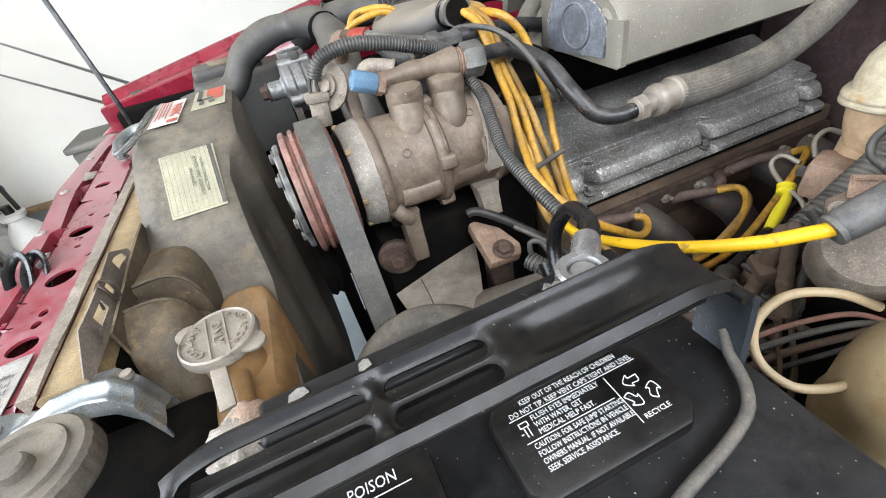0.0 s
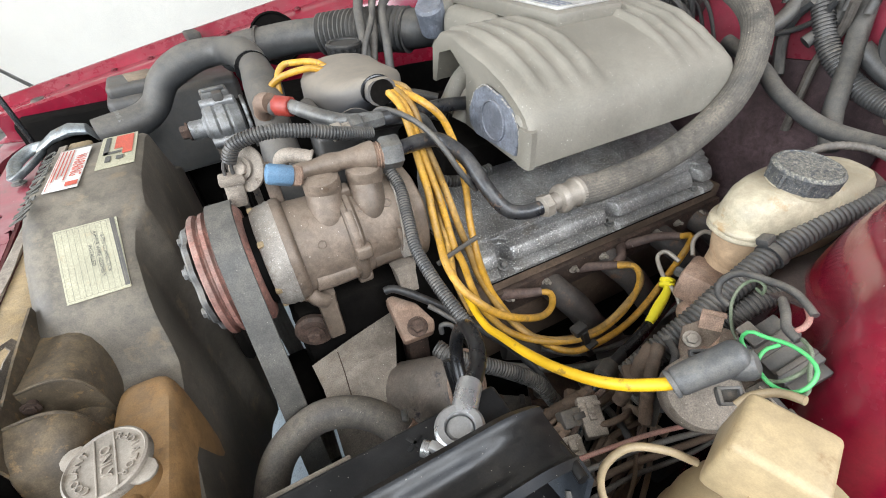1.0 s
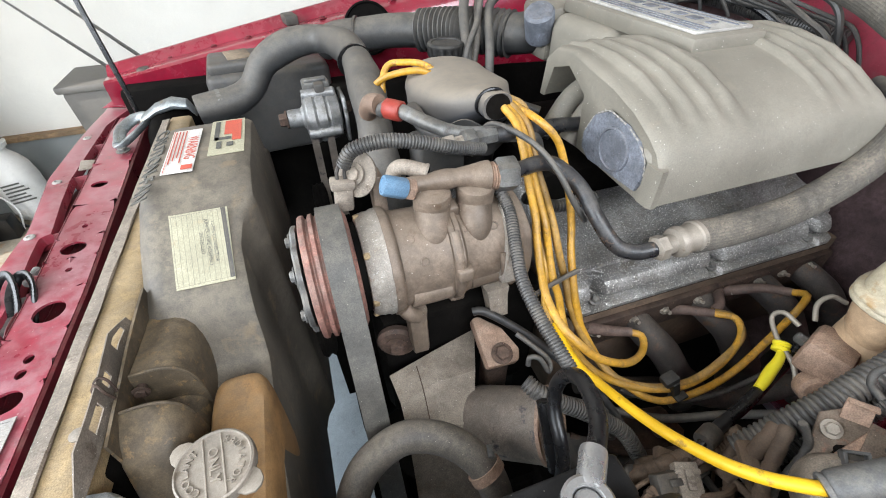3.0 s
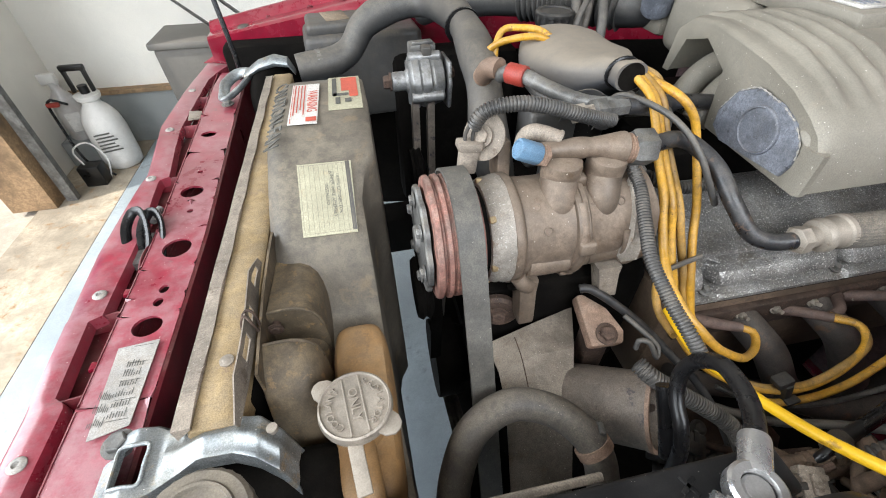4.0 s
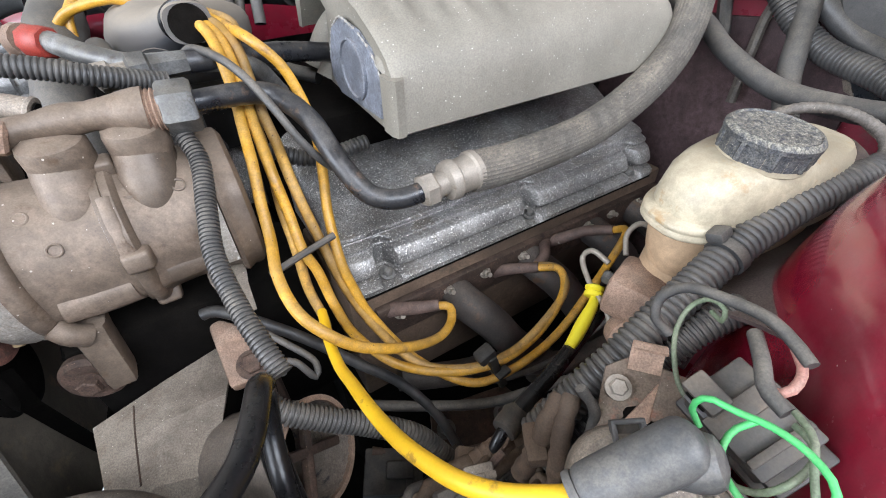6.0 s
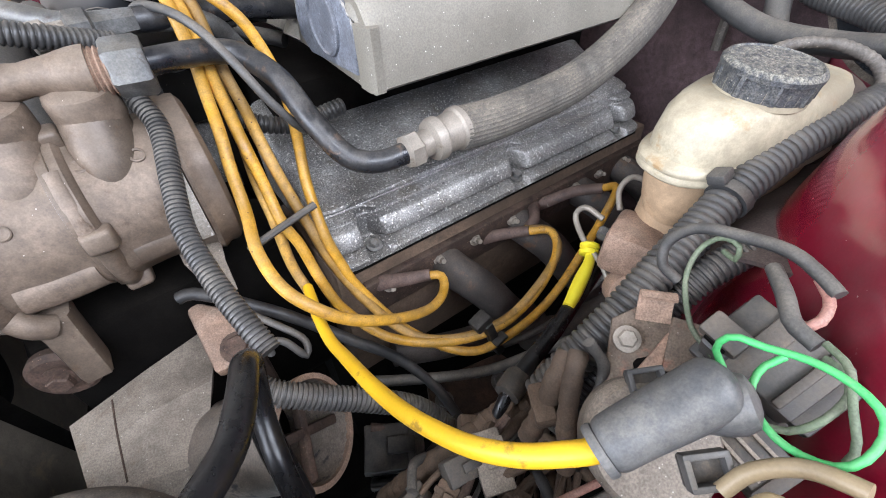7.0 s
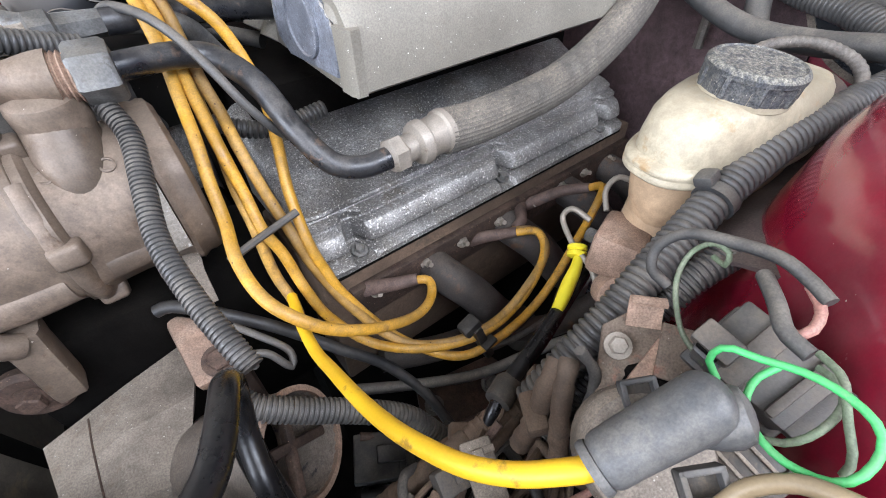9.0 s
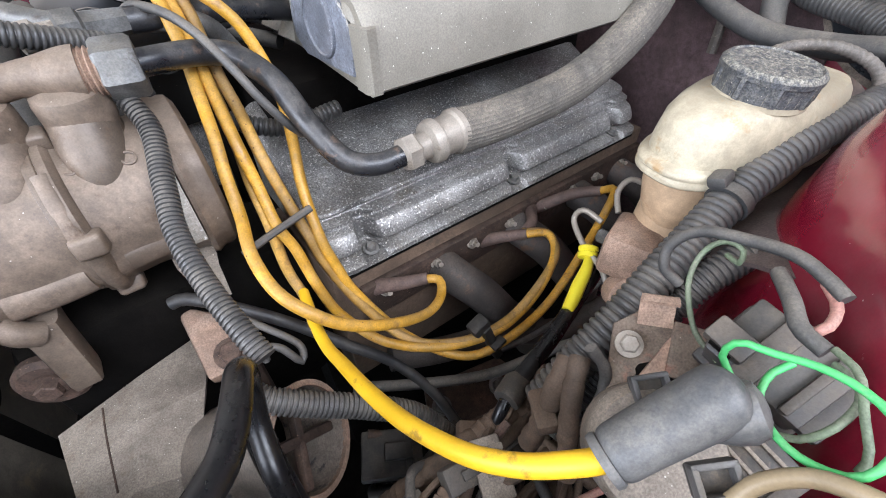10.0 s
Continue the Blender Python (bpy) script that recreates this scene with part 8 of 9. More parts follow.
for pts, r, m, lab in (([(0.388, 0.184, 0.877), (0.388, 0.19, 0.884), (0.39, 0.188, 0.892), (0.391, 0.179, 0.895), (0.391, 0.167, 0.901), (0.389, 0.156, 0.904), (0.385, 0.147, 0.904), (0.38, 0.143, 0.9), (0.373, 0.143, 0.893), (0.37, 0.148, 0.887), (0.372, 0.159, 0.881), (0.379, 0.171, 0.881), (0.39, 0.175, 0.885), (0.4, 0.172, 0.888)], 0.0014, GREEN, "bright green wire in loose loops"), ([(0.411, 0.166, 0.894), (0.405, 0.157, 0.895), (0.395, 0.15, 0.89), (0.387, 0.143, 0.884), (0.383, 0.142, 0.879)], 0.0014, GREEN_DIRTY, "dusty green wire in loose loops"), ([(0.413, 0.191, 0.852), (0.42, 0.207, 0.854), (0.434, 0.222, 0.864), (0.444, 0.226, 0.876), (0.447, 0.221, 0.887), (0.445, 0.212, 0.89), (0.445, 0.21, 0.882), (0.449, 0.217, 0.88)], 0.0014, GREEN_DIRTY, "dusty green wire curled at its end"), ([(0.381, 0.164, 0.871), (0.383, 0.157, 0.876), (0.389, 0.153, 0.883), (0.4, 0.152, 0.888), (0.407, 0.156, 0.89), (0.411, 0.163, 0.888)], 0.0014, GREEN_DIRTY, "dusty pale green wire loop"), ([(0.438, 0.18, 0.898), (0.43, 0.173, 0.897), (0.42, 0.171, 0.895), (0.416, 0.174, 0.891), (0.418, 0.18, 0.889)], 0.0021, WIRE_PK, "faded pink wire with taped end"), ([(0.35, 0.161, 0.868), (0.358, 0.159, 0.876), (0.365, 0.152, 0.884), (0.366, 0.145, 0.89), (0.366, 0.138, 0.894)], 0.0030, CREAM, "cream and yellow wire by the boot"), ([(0.447, 0.229, 0.85), (0.444, 0.239, 0.857), (0.447, 0.242, 0.87), (0.449, 0.232, 0.885), (0.447, 0.212, 0.894), (0.442, 0.194, 0.901), (0.437, 0.181, 0.901), (0.432, 0.172, 0.9)], 0.0030, RUBBER, "taped grey wire bundle in an arch"), ([(0.439, 0.195, 0.892), (0.425, 0.185, 0.893), (0.414, 0.177, 0.892), (0.41, 0.167, 0.892)], 0.0034, RUBBER, "short taped grey wire"), ([(0.44, 0.269, 0.724), (0.409, 0.248, 0.737), (0.389, 0.233, 0.735), (0.375, 0.214, 0.726)], 0.006, DIRT, "dirt-caked wire bundle in the harness"), ([(0.449, 0.257, 0.739), (0.417, 0.241, 0.745), (0.402, 0.226, 0.746), (0.387, 0.216, 0.743)], 0.0045, WIRE_DK, "dark dusty wire in the harness"), ([(0.41, 0.259, 0.717), (0.384, 0.263, 0.707), (0.357, 0.277, 0.69), (0.343, 0.289, 0.678), (0.327, 0.291, 0.676)], 0.008, DIRT, "dirt-caked wire bundle in the harness"), ([(0.364, 0.261, 0.709), (0.361, 0.241, 0.714), (0.355, 0.22, 0.72), (0.351, 0.206, 0.717)], 0.004, WIRE_DK, "dark dusty wire in the harness"), ([(0.379, 0.253, 0.713), (0.376, 0.231, 0.729), (0.374, 0.211, 0.736), (0.377, 0.196, 0.736)], 0.004, DIRT, "brown dusty wire in the harness"), ([(0.283, 0.27, 0.715), (0.295, 0.285, 0.711), (0.317, 0.285, 0.693), (0.339, 0.277, 0.685)], 0.0035, WIRE_DK, "dark dusty wire loop in harness"), ([(0.246, 0.41, 0.743), (0.247, 0.411, 0.756), (0.258, 0.407, 0.753), (0.268, 0.399, 0.734), (0.272, 0.409, 0.742), (0.257, 0.43, 0.753), (0.246, 0.444, 0.759)], 0.003, RUBBER, "thin grey wire loop under the cable sleeve")):
    hose("wire", pts, r, m, lab, "wire", 10, 0.004)
hose("wire", [(0.889, 0.281, 0.976), (0.798, 0.258, 0.952), (0.747, 0.235, 0.93), (0.713, 0.212, 0.921), (0.684, 0.189, 0.921)], 0.0042, CREAM, "cream wire hanging from the wiper motor", "wire", 10, 0.004)
hose("wire", [(0.773, 0.237, 0.934), (0.764, 0.205, 0.947), (0.733, 0.169, 0.96), (0.701, 0.145, 0.958), (0.674, 0.14, 0.949), (0.668, 0.15, 0.941)], 0.0038, CREAM, "cream wire loop by the strut mount", "wire", 10, 0.004)
hose("wire", [(0.713, 0.276, 0.825), (0.715, 0.246, 0.864), (0.699, 0.212, 0.897), (0.699, 0.152, 0.934), (0.695, 0.117, 0.962)], 0.003, GREEN_DIRTY, "thin dusty green wire behind the strut mount", "wire", 8, 0.005)
random.seed(21)
for i in range(22):
    x, y, z = random.uniform(0.36, 0.41), random.uniform(0.21, 0.275), random.uniform(0.68, 0.735)
    p = [(x, y, z)]
    way = random.uniform(-0.020, 0.004)
    for k in range(4):
        x, y, z = x + random.uniform(-0.036, -0.010), y + way + random.uniform(-0.008, 0.008), z + random.uniform(-0.016, 0.008)
        p.append((x, y, z))
    hose("wire", p, random.choice((0.0018, 0.0024, 0.0034)), random.choice((WIRE_DK, DIRT, DIRT, RUST)), "dusty wire in the tangled harness", "wire", 8, 0.006, group="harness wires")


# ---- firewall fittings ----
def vacuum_block():
    t = thing("vacuum_manifold", (0.865, 0.445, 1.02), "dusty grey vacuum manifold block with two mounting ears", "vacuum manifold")
    part("block", box((0.022, 0.135, 0.020), pose(0.866, 0.447, 1.020, 0, -12, 0), 0.004), RUBBER, t)
    for y in (0.465, 0.424):
        part("ear", lathe([(0.006, 0), (0.018, 0), (0.018, 0.005), (0.006, 0.005)], basis((0.880, y, 1.058), (0, 0, 1), (-1, 0, 0.2)), 24), RUBBER, t)
        part("ear_stem", box((0.006, 0.022, 0.028), pose(0.876, y, 1.032), 0.002), RUBBER, t)
        part("ear_bolt", lathe([(0.006, 0), (0.006, 0.003), (0, 0.003)], basis((0.8755, y, 1.059), (0, 0, 1), (-1, 0, 0.2)), 14), RED_DARK, t)
    for i in range(5):
        part("nozzle", tube([(0.864, 0.395 + 0.025 * i, 1.022), (0.860, 0.395 + 0.025 * i, 1.0)], 0.006, 0.005, 10), RUBBER, t)


vacuum_block()


def map_sensor():
    t = thing("sensor_plate", (0.875, 0.555, 1.04), "grey-tan sensor bracket plate bolted to the firewall", "sensor")
    part("plate", prism([(-0.05, -0.018), (0.045, -0.018), (0.055, -0.006), (0.05, 0.016), (-0.05, 0.018)], 0.003, basis((0.880, 0.552, 1.060), (0, -1, 0), (-1, 0, 0.25)), 0.001), PLATE, t)
    part("sensor", box((0.03, 0.04, 0.035), pose(0.862, 0.585, 1.033), 0.005), PLATE, t)
    part("plug", box((0.03, 0.03, 0.02), pose(0.845, 0.555, 1.022, 0, 20, 20), 0.004), RUBBER, t)
    for y in (0.512, 0.60):
        part("hole", lathe([(0.005, 0), (0.005, 0.001), (0, 0.001)], basis((0.8765, y, 1.062), (0, 0, 1), (-1, 0, 0.25)), 12), DARK, t)
    hose("cable_hook", [(0.87, 0.655, 1.062), (0.855, 0.655, 1.066), (0.85, 0.648, 1.08), (0.862, 0.642, 1.086)], 0.005, RUBBER_BK, "black hook clip on the firewall", "clip", 8, 0.003)


map_sensor()


def wiper_motor():
    t = thing("wiper_motor", (0.82, 0.23, 0.92), "black wiper motor with a dusty gear housing", "wiper motor")
    m = basis((0.828, 0.174, 0.927), (1, 0, 0), (0.007, 0.076, 0.083))
    part("can", lathe([(0.0, 0.0), (0.029, 0.0), (0.033, 0.004), (0.0345, 0.010), (0.0345, 0.112), (0.03, 0.114), (0.0, 0.114)], m, 40), MOTOR, t, "dusty black round motor can")
    part("can_rim", lathe([(0.0335, 0.108), (0.0362, 0.108), (0.0362, 0.113), (0.0335, 0.115)], m, 40), STEEL, t, "pale crimped steel rim")
    part("gear_housing", lathe([(0.031, 0), (0.033, 0.003), (0.033, 0.010), (0.028, 0.013), (0.027, 0.030), (0.031, 0.033), (0.031, 0.046), (0.024, 0.056), (0, 0.058)], m @ pose(0.002, 0.005, 0.114), 32, lambda r, h, a: r * (1 + 0.07 * math.cos(3 * a) + 0.03 * math.cos(8 * a))), GREY_PL, t, "dusty brown-grey gear housing")
    part("shaft_boss", lathe([(0.017, 0), (0.0175, 0.004), (0.0165, 0.006), (0.0165, 0.022), (0.014, 0.026), (0, 0.026)], m @ pose(0.000, 0.008, 0.160, -14, -14, 0), 24), PLATE, t, "pale grey shaft boss")
    part("cover", box((0.012, 0.046, 0.036), m @ pose(-0.030, 0.010, 0.136, 0, -6, 8), 0.004), GREYCONN, t)
    for dy, dz in ((-0.008, 0.124), (0.026, 0.126), (0.012, 0.150)):
        part("screw", hexbolt(m @ pose(-0.036, dy, dz, 0, -90, 0), 0.0035, 0.004), RUST, t)
    part("lug", lathe([(0.008, 0), (0.009, 0.002), (0.009, 0.012), (0.005, 0.016), (0, 0.016)], m @ pose(-0.024, 0.028, 0.112, 0, -60, 0), 16), STEEL, t)
    part("clip", box((0.014, 0.016, 0.036), m @ pose(-0.026, -0.008, 0.128), 0.003), PLATE, t, "pale grey wire clip")
    plug = part("plug", box((0.022, 0.022, 0.038), m @ pose(-0.016, -0.026, 0.128), 0.003), OCHRE, t, "brown wire plug")
    part("plug_tab", box((0.010, 0.010, 0.010), m @ pose(-0.014, -0.039, 0.122), 0.002), OCHRE, plug)
    part("taped_cable", tube([(0.804, 0.289, 1.046), (0.783, 0.289, 1.032), (0.775, 0.281, 1.015), (0.773, 0.266, 0.996), (0.77, 0.251, 0.963), (0.772, 0.239, 0.922), (0.764, 0.231, 0.895)], lambda s_, l_: 0.0058 + 0.0006 * math.sin(s_ * 260), 0.004, 12), DIRT, t, "brown taped wire bundle")
    for k in range(6):
        part("wire", tube([m @ Vector((-0.026, -0.030 + 0.003 * k, 0.148)), m @ Vector((-0.040, -0.014 + 0.003 * k, 0.166 - 0.003 * k)), m @ Vector((-0.047, 0.012 + 0.002 * k, 0.166 - 0.003 * k)), m @ Vector((-0.052, 0.036 + 0.003 * k, 0.152 - 0.003 * k)), m @ Vector((-0.056, 0.046 + 0.002 * k, 0.140 - 0.002 * k)), (0.775, 0.281, 1.012)], 0.0015, 0.004, 7), (WIRE_DK, DIRT, RUBBER, CREAM, BLUE_CAP, DIRT)[k], t)
    part("seal_plate", lathe([(0.052, 0), (0.054, 0.004), (0.05, 0.008), (0, 0.008)], basis((0.866, 0.318, 0.985), (0, 0, 1), (-1, 0, 0)), 32), LOOM, t, "round grey rubber seal")
    bo = thing("brake_booster", (0.875, 0.235, 0.945), "large round blue-black brake booster with a dusty rim", "brake booster")
    bm = basis((0.885, 0.235, 0.945), (0, 0, 1), (-1, 0, 0))
    part("shell", lathe([(0.104, 0), (0.108, 0.006), (0.103, 0.013), (0.085, 0.016), (0.08, 0.013), (0.03, 0.017), (0, 0.017)], bm, 48), BOOSTER, bo)
    part("rim", lathe([(0.104, 0.004), (0.1115, 0.005), (0.1115, 0.010), (0.104, 0.011)], bm, 48), PLATE, bo, "dusty crimped rim")
    for q in range(4):
        part("stud", hexbolt(basis((0.871, 0.235 + 0.07 * math.cos(q * 1.571 + 0.6), 0.945 + 0.07 * math.sin(q * 1.571 + 0.6)), (0, 0, 1), (-1, 0, 0)), 0.006, 0.006), STEEL, bo)


wiper_motor()


def tensioner():
    t = thing("idler_bracket", (0.09, 0.90, 0.78), "cast aluminium idler arm with a bolt head and grey bracket", "idler pulley")
    part("arm", lathe([(0.024, 0), (0.036, 0.002), (0.040, 0.006), (0.041, 0.016), (0.038, 0.020), (0.040, 0.023), (0.040, 0.034), (0.036, 0.037), (0.038, 0.041), (0.034, 0.056), (0.02, 0.060)], along_x(0.066, 0.885, 0.876), 44, lambda r, h, a: r * (1 + 0.05 * math.cos(4 * a + 0.6) + 0.02 * math.cos(9 * a))), ALU_DULL, t)
    for a in (20, 95, 200, 290):
        part("arm_boss", lathe([(0.008, 0), (0.0085, 0.003), (0.0085, 0.050), (0.006, 0.053), (0, 0.053)], along_x(0.068, 0.885 + 0.038 * math.cos(radians(a)), 0.876 + 0.038 * math.sin(radians(a))), 16), ALU_DULL, t)
    part("hub", lathe([(0.013, 0), (0.015, 0.003), (0.015, 0.022), (0.020, 0.026), (0.021, 0.034)], along_x(0.040, 0.883, 0.878), 28), ALU_DULL, t)
    part("bolt", lathe([(0.0, -0.010), (0.010, -0.010), (0.0112, -0.007), (0.0112, 0.0), (0.0155, 0.0), (0.0155, 0.003)], along_x(0.036, 0.883, 0.878), 6), RUST, t, "rusty bolt head")
    part("plug", box((0.042, 0.028, 0.020), pose(0.094, 0.905, 0.910, 0, 0, 6), 0.004), STEEL, t)
    part("plug_latch", box((0.016, 0.022, 0.022), pose(0.098, 0.885, 0.908), 0.003), GREYCONN, t)
    part("plug_rib", box((0.034, 0.004, 0.005), pose(0.094, 0.893, 0.929), 0.001), STEEL, t)
    part("side_plate", prism([(-0.035, -0.03), (0.03, -0.034), (0.038, 0.0), (0.026, 0.042), (-0.01, 0.048), (-0.032, 0.02)], 0.006, basis((0.128, 0.885, 0.878), (0, -1, 0), (1, 0, 0)), 0.002), ALU_DULL, t, "grey cast side plate")
    for dx, h in ((0.0, 0.16), (0.026, 0.17)):
        part("stay", loft([[(0.074 + dx + a, 0.868 + b + 0.01 * f, 0.852 - h * f) for a, b in ((-0.006, -0.009), (0.006, -0.009), (0.006, 0.009), (-0.006, 0.009))] for f in (0.0, 0.3, 0.6, 1.0)]), IRON_LT, t)
    part("low_pulley", lathe([(0.02, 0), (0.035, 0.002), (0.033, 0.006), (0.036, 0.010), (0.033, 0.014), (0.036, 0.02), (0.02, 0.024)], along_x(0.05, 0.80, 0.76), 32), DARK, t)
    part("shaft_nut", hexbolt(basis((0.134, 0.885, 0.885), (0, 0, 1), (1, 0, 0)), 0.010, 0.010), RUST, t)


tensioner()


def air_box():
    t = thing("air_box", (0.0, 1.26, 0.68), "blue-grey plastic air filter box with a tan patch", "air box")
    part("box", box((0.26, 0.13, 0.19), pose(0.01, 1.255, 0.68, 0, 0, 4), 0.015, 3), BLUEGREY, t)
    part("lid", box((0.15, 0.10, 0.03), pose(-0.035, 1.25, 0.862, 0, 0, 4), 0.01, 3), BLUEGREY, t)
    part("patch", box((0.05, 0.07, 0.003), pose(-0.045, 1.25, 0.8915, 0, 0, 12), 0.001), mat("tan_patch", (0.30, 0.23, 0.16), 0.8, vary=0.3), t, "tan worn patch")
    part("duct", tube([(-0.15, 1.16, 0.80), (-0.19, 1.12, 0.82), (-0.20, 1.06, 0.80), (-0.18, 1.0, 0.74)], 0.025, 0.008, 16), DARK, t)


air_box()
# added near-black box that blacks out the red wing behind the idler
part("wheel_arch", box((0.30, 0.10, 0.40), pose(0.22, 1.22, 0.42), 0.02), DARK, car, "near-black box added behind the idler")
# added near-black sheet that hides the lit floor below the engine
solo("engine_undertray", slab(lambda u, v: (0.085 + 0.85 * u, 0.06 + 1.15 * v, 0.235 + 0.015 * math.sin(u * 20) * math.sin(v * 17)), 20, 20, 0.004), DARK, "near-black sheet added below the engine to hide the floor", "splash tray")
hose("spark_wire_loom", [(0.86, 0.62, 0.98), (0.84, 0.72, 0.99), (0.83, 0.86, 1.0), (0.82, 1.0, 0.99)], 0.014, LOOM, "dark corrugated loom behind the plenum", "cable sleeve", ribs=0.15)
for i in range(6):
    hose("wire", [(0.72 + 0.012 * i, 1.02 - 0.05 * i, 0.99), (0.75, 0.93 - 0.03 * i, 1.025 + 0.004 * i), (0.79 + 0.008 * i, 0.80 - 0.03 * i, 1.010), (0.845, 0.70 - 0.02 * i, 0.985), (0.865, 0.66 - 0.02 * i, 0.88)], 0.0030, WIRE_DK if i % 2 else RUBBER, "dusty wire behind the plenum", "wire", 8, 0.008, group="harness wires")


# hoses and wires by the firewall
hose("rubber_hose", [(0.852, 0.456, 1.011), (0.86, 0.476, 0.989), (0.868, 0.485, 0.956), (0.852, 0.463, 0.91)], 0.0085, RUBBER, "short dusty rubber hose hanging from the tube bracket", "hose", 8, 0.008)
hose("vacuum_tube", [(0.847, 0.429, 1.015), (0.855, 0.441, 0.992), (0.863, 0.47, 0.97), (0.847, 0.507, 0.957)], 0.004, RUBBER, "thin dusty rubber tube below the tube bracket", "tube", 8, 0.008)
hose("vacuum_tube", [(0.852, 0.411, 1.014), (0.86, 0.414, 0.978), (0.868, 0.429, 0.938), (0.855, 0.424, 0.90), (0.85, 0.42, 0.84)], 0.006, HOSE_LT, "worn grey tube below the tube bracket", "tube", 8, 0.008)
hose("wire", [(0.792, 0.909, 1.004), (0.8, 0.811, 1.033), (0.808, 0.735, 1.028), (0.792, 0.649, 1.007), (0.8, 0.608, 0.981), (0.86, 0.588, 0.88)], 0.0045, WIRE_DK, "dusty wire behind the plenum", "wire", 8, 0.008, group="harness wires")
hose("wire", [(0.8, 0.933, 0.983), (0.808, 0.784, 1.013), (0.816, 0.692, 0.988), (0.8, 0.614, 0.963), (0.86, 0.594, 0.88)], 0.003, RUBBER, "dusty wire behind the plenum", "wire", 8, 0.008, group="harness wires")
hose("wire", [(0.808, 0.849, 1.013), (0.816, 0.758, 1.003), (0.824, 0.683, 0.971), (0.808, 0.643, 0.949), (0.86, 0.623, 0.88)], 0.006, RUBBER_BK, "dusty wire behind the plenum", "wire", 8, 0.008, group="harness wires")
hose("wire", [(0.816, 0.788, 1.041), (0.824, 0.721, 1.016), (0.832, 0.658, 0.992), (0.816, 0.606, 0.971), (0.86, 0.586, 0.88)], 0.004, LOOM, "dusty wire behind the plenum", "wire", 8, 0.008, group="harness wires")
hose("wire", [(0.824, 0.914, 1.012), (0.832, 0.827, 1.044), (0.84, 0.735, 1.034), (0.824, 0.631, 1.017), (0.86, 0.611, 0.88)], 0.005, RUBBER, "dusty wire behind the plenum", "wire", 8, 0.008, group="harness wires")


# ---- things round the car ----
def prop_rods():
    t = thing("bonnet_prop", (-0.262, 1.175, 0.80), "thin black bonnet prop rod standing in the nose", "prop rod")
    part("rod", tube([(-0.262, 1.175, 0.80), (-0.255, 1.165, 0.86), (-0.30, 1.25, 1.25), (-0.33, 1.32, 1.6)], 0.005, 0.03, 8), RUBBER_BK, t)
    for (a, b), lab in ((((-0.32, 1.40, 0.829), (-1.011, 2.60, 0.877)), "thin black steel rod leaning behind the nose"), (((-0.269, 1.40, 0.872), (-0.935, 2.60, 0.985)), "thin black steel rod leaning behind the nose")):
        solo("steel_rod", tube([a, tuple((p + q) / 2 for p, q in zip(a, b)), b], 0.0045, 0.2, 8), RUBBER_BK, lab, "rod")


prop_rods()


def sprayer():
    x, y = -1.25, 2.40
    t = thing("garden_sprayer", (x, y, 0.0), "white plastic pump sprayer with a black handle on the floor", "sprayer")
    part("tank", lathe([(0.072, 0.0), (0.082, 0.01), (0.087, 0.05), (0.088, 0.19), (0.080, 0.25), (0.060, 0.29), (0.040, 0.315), (0.036, 0.33), (0.050, 0.34), (0.055, 0.36), (0.035, 0.365)], pose(x, y, 0.0), 36), WHITE_PL, t)
    for dx, a in ((-0.04, 0), (0.04, 0)):
        part("handle_bar", box((0.014, 0.022, 0.10), pose(x + dx, y, 0.37), 0.004), BLACK_PL, t)
    part("handle_grip", box((0.10, 0.026, 0.025), pose(x, y, 0.465), 0.006), BLACK_PL, t)
    part("pump", lathe([(0.02, 0), (0.02, 0.04)], pose(x, y, 0.36), 18), BLACK_PL, t)
    m = basis((x + 0.030, y - 0.084, 0.16), (0.95, 0.33, 0), (0.33, -0.95, 0))
    bars([(-0.05, -0.05 + 0.017 * i, 0.085 - 0.01 * (i % 3), 0.008) for i in range(6)], m, INK, t, thick=0.004)
    part("hose", tube([(x - 0.08, y - 0.03, 0.33), (x - 0.14, y - 0.05, 0.36), (x - 0.16, y - 0.04, 0.25), (x - 0.11, y - 0.10, 0.08), (x + 0.0, y - 0.14, 0.01)], 0.006, 0.02, 8), RUBBER_BK, t)
    part("nozzle", box((0.05, 0.02, 0.02), pose(x - 0.13, y - 0.05, 0.33), 0.004), RED_CAP, t)


sprayer()


def bottle():
    x, y = -1.40, 2.47
    t = thing("spray_bottle", (x, y, 0.0), "clear plastic bottle of brown liquid with a white trigger", "bottle")
    part("body", lathe([(0.05, 0), (0.055, 0.01), (0.055, 0.15), (0.045, 0.2), (0.02, 0.24), (0.02, 0.27)], pose(x, y, 0.13), 26), mat("cloudy_bottle", (0.5, 0.47, 0.44), 0.3, vary=0.1), t)
    part("trigger", box((0.07, 0.03, 0.05), pose(x - 0.01, y, 0.39), 0.008), WHITE_PL, t)
    part("label", box((0.06, 0.004, 0.09), pose(x + 0.03, y - 0.052, 0.18, 0, 0, 20), 0.001), PAPER_W, t)
    solo("storage_box", box((0.22, 0.20, 0.13), pose(-1.38, 2.50, 0.0), 0.008), WALLG, "small grey storage box on the garage floor", "box")
    t3 = thing("outlet_box", (-1.30, 2.20, 0.0), "small dark electrical box with a white cord", "junction box")
    part("box", box((0.09, 0.07, 0.10), pose(-1.31, 2.22, 0.0), 0.005), BLACK_PL, t3)
    part("cord", tube([(-1.33, 2.22, 0.1), (-1.36, 2.25, 0.16), (-1.30, 2.28, 0.18), (-1.25, 2.27, 0.10), (-1.27, 2.25, 0.0)], 0.004, 0.02, 6), WHITE_PL, t3)


bottle()


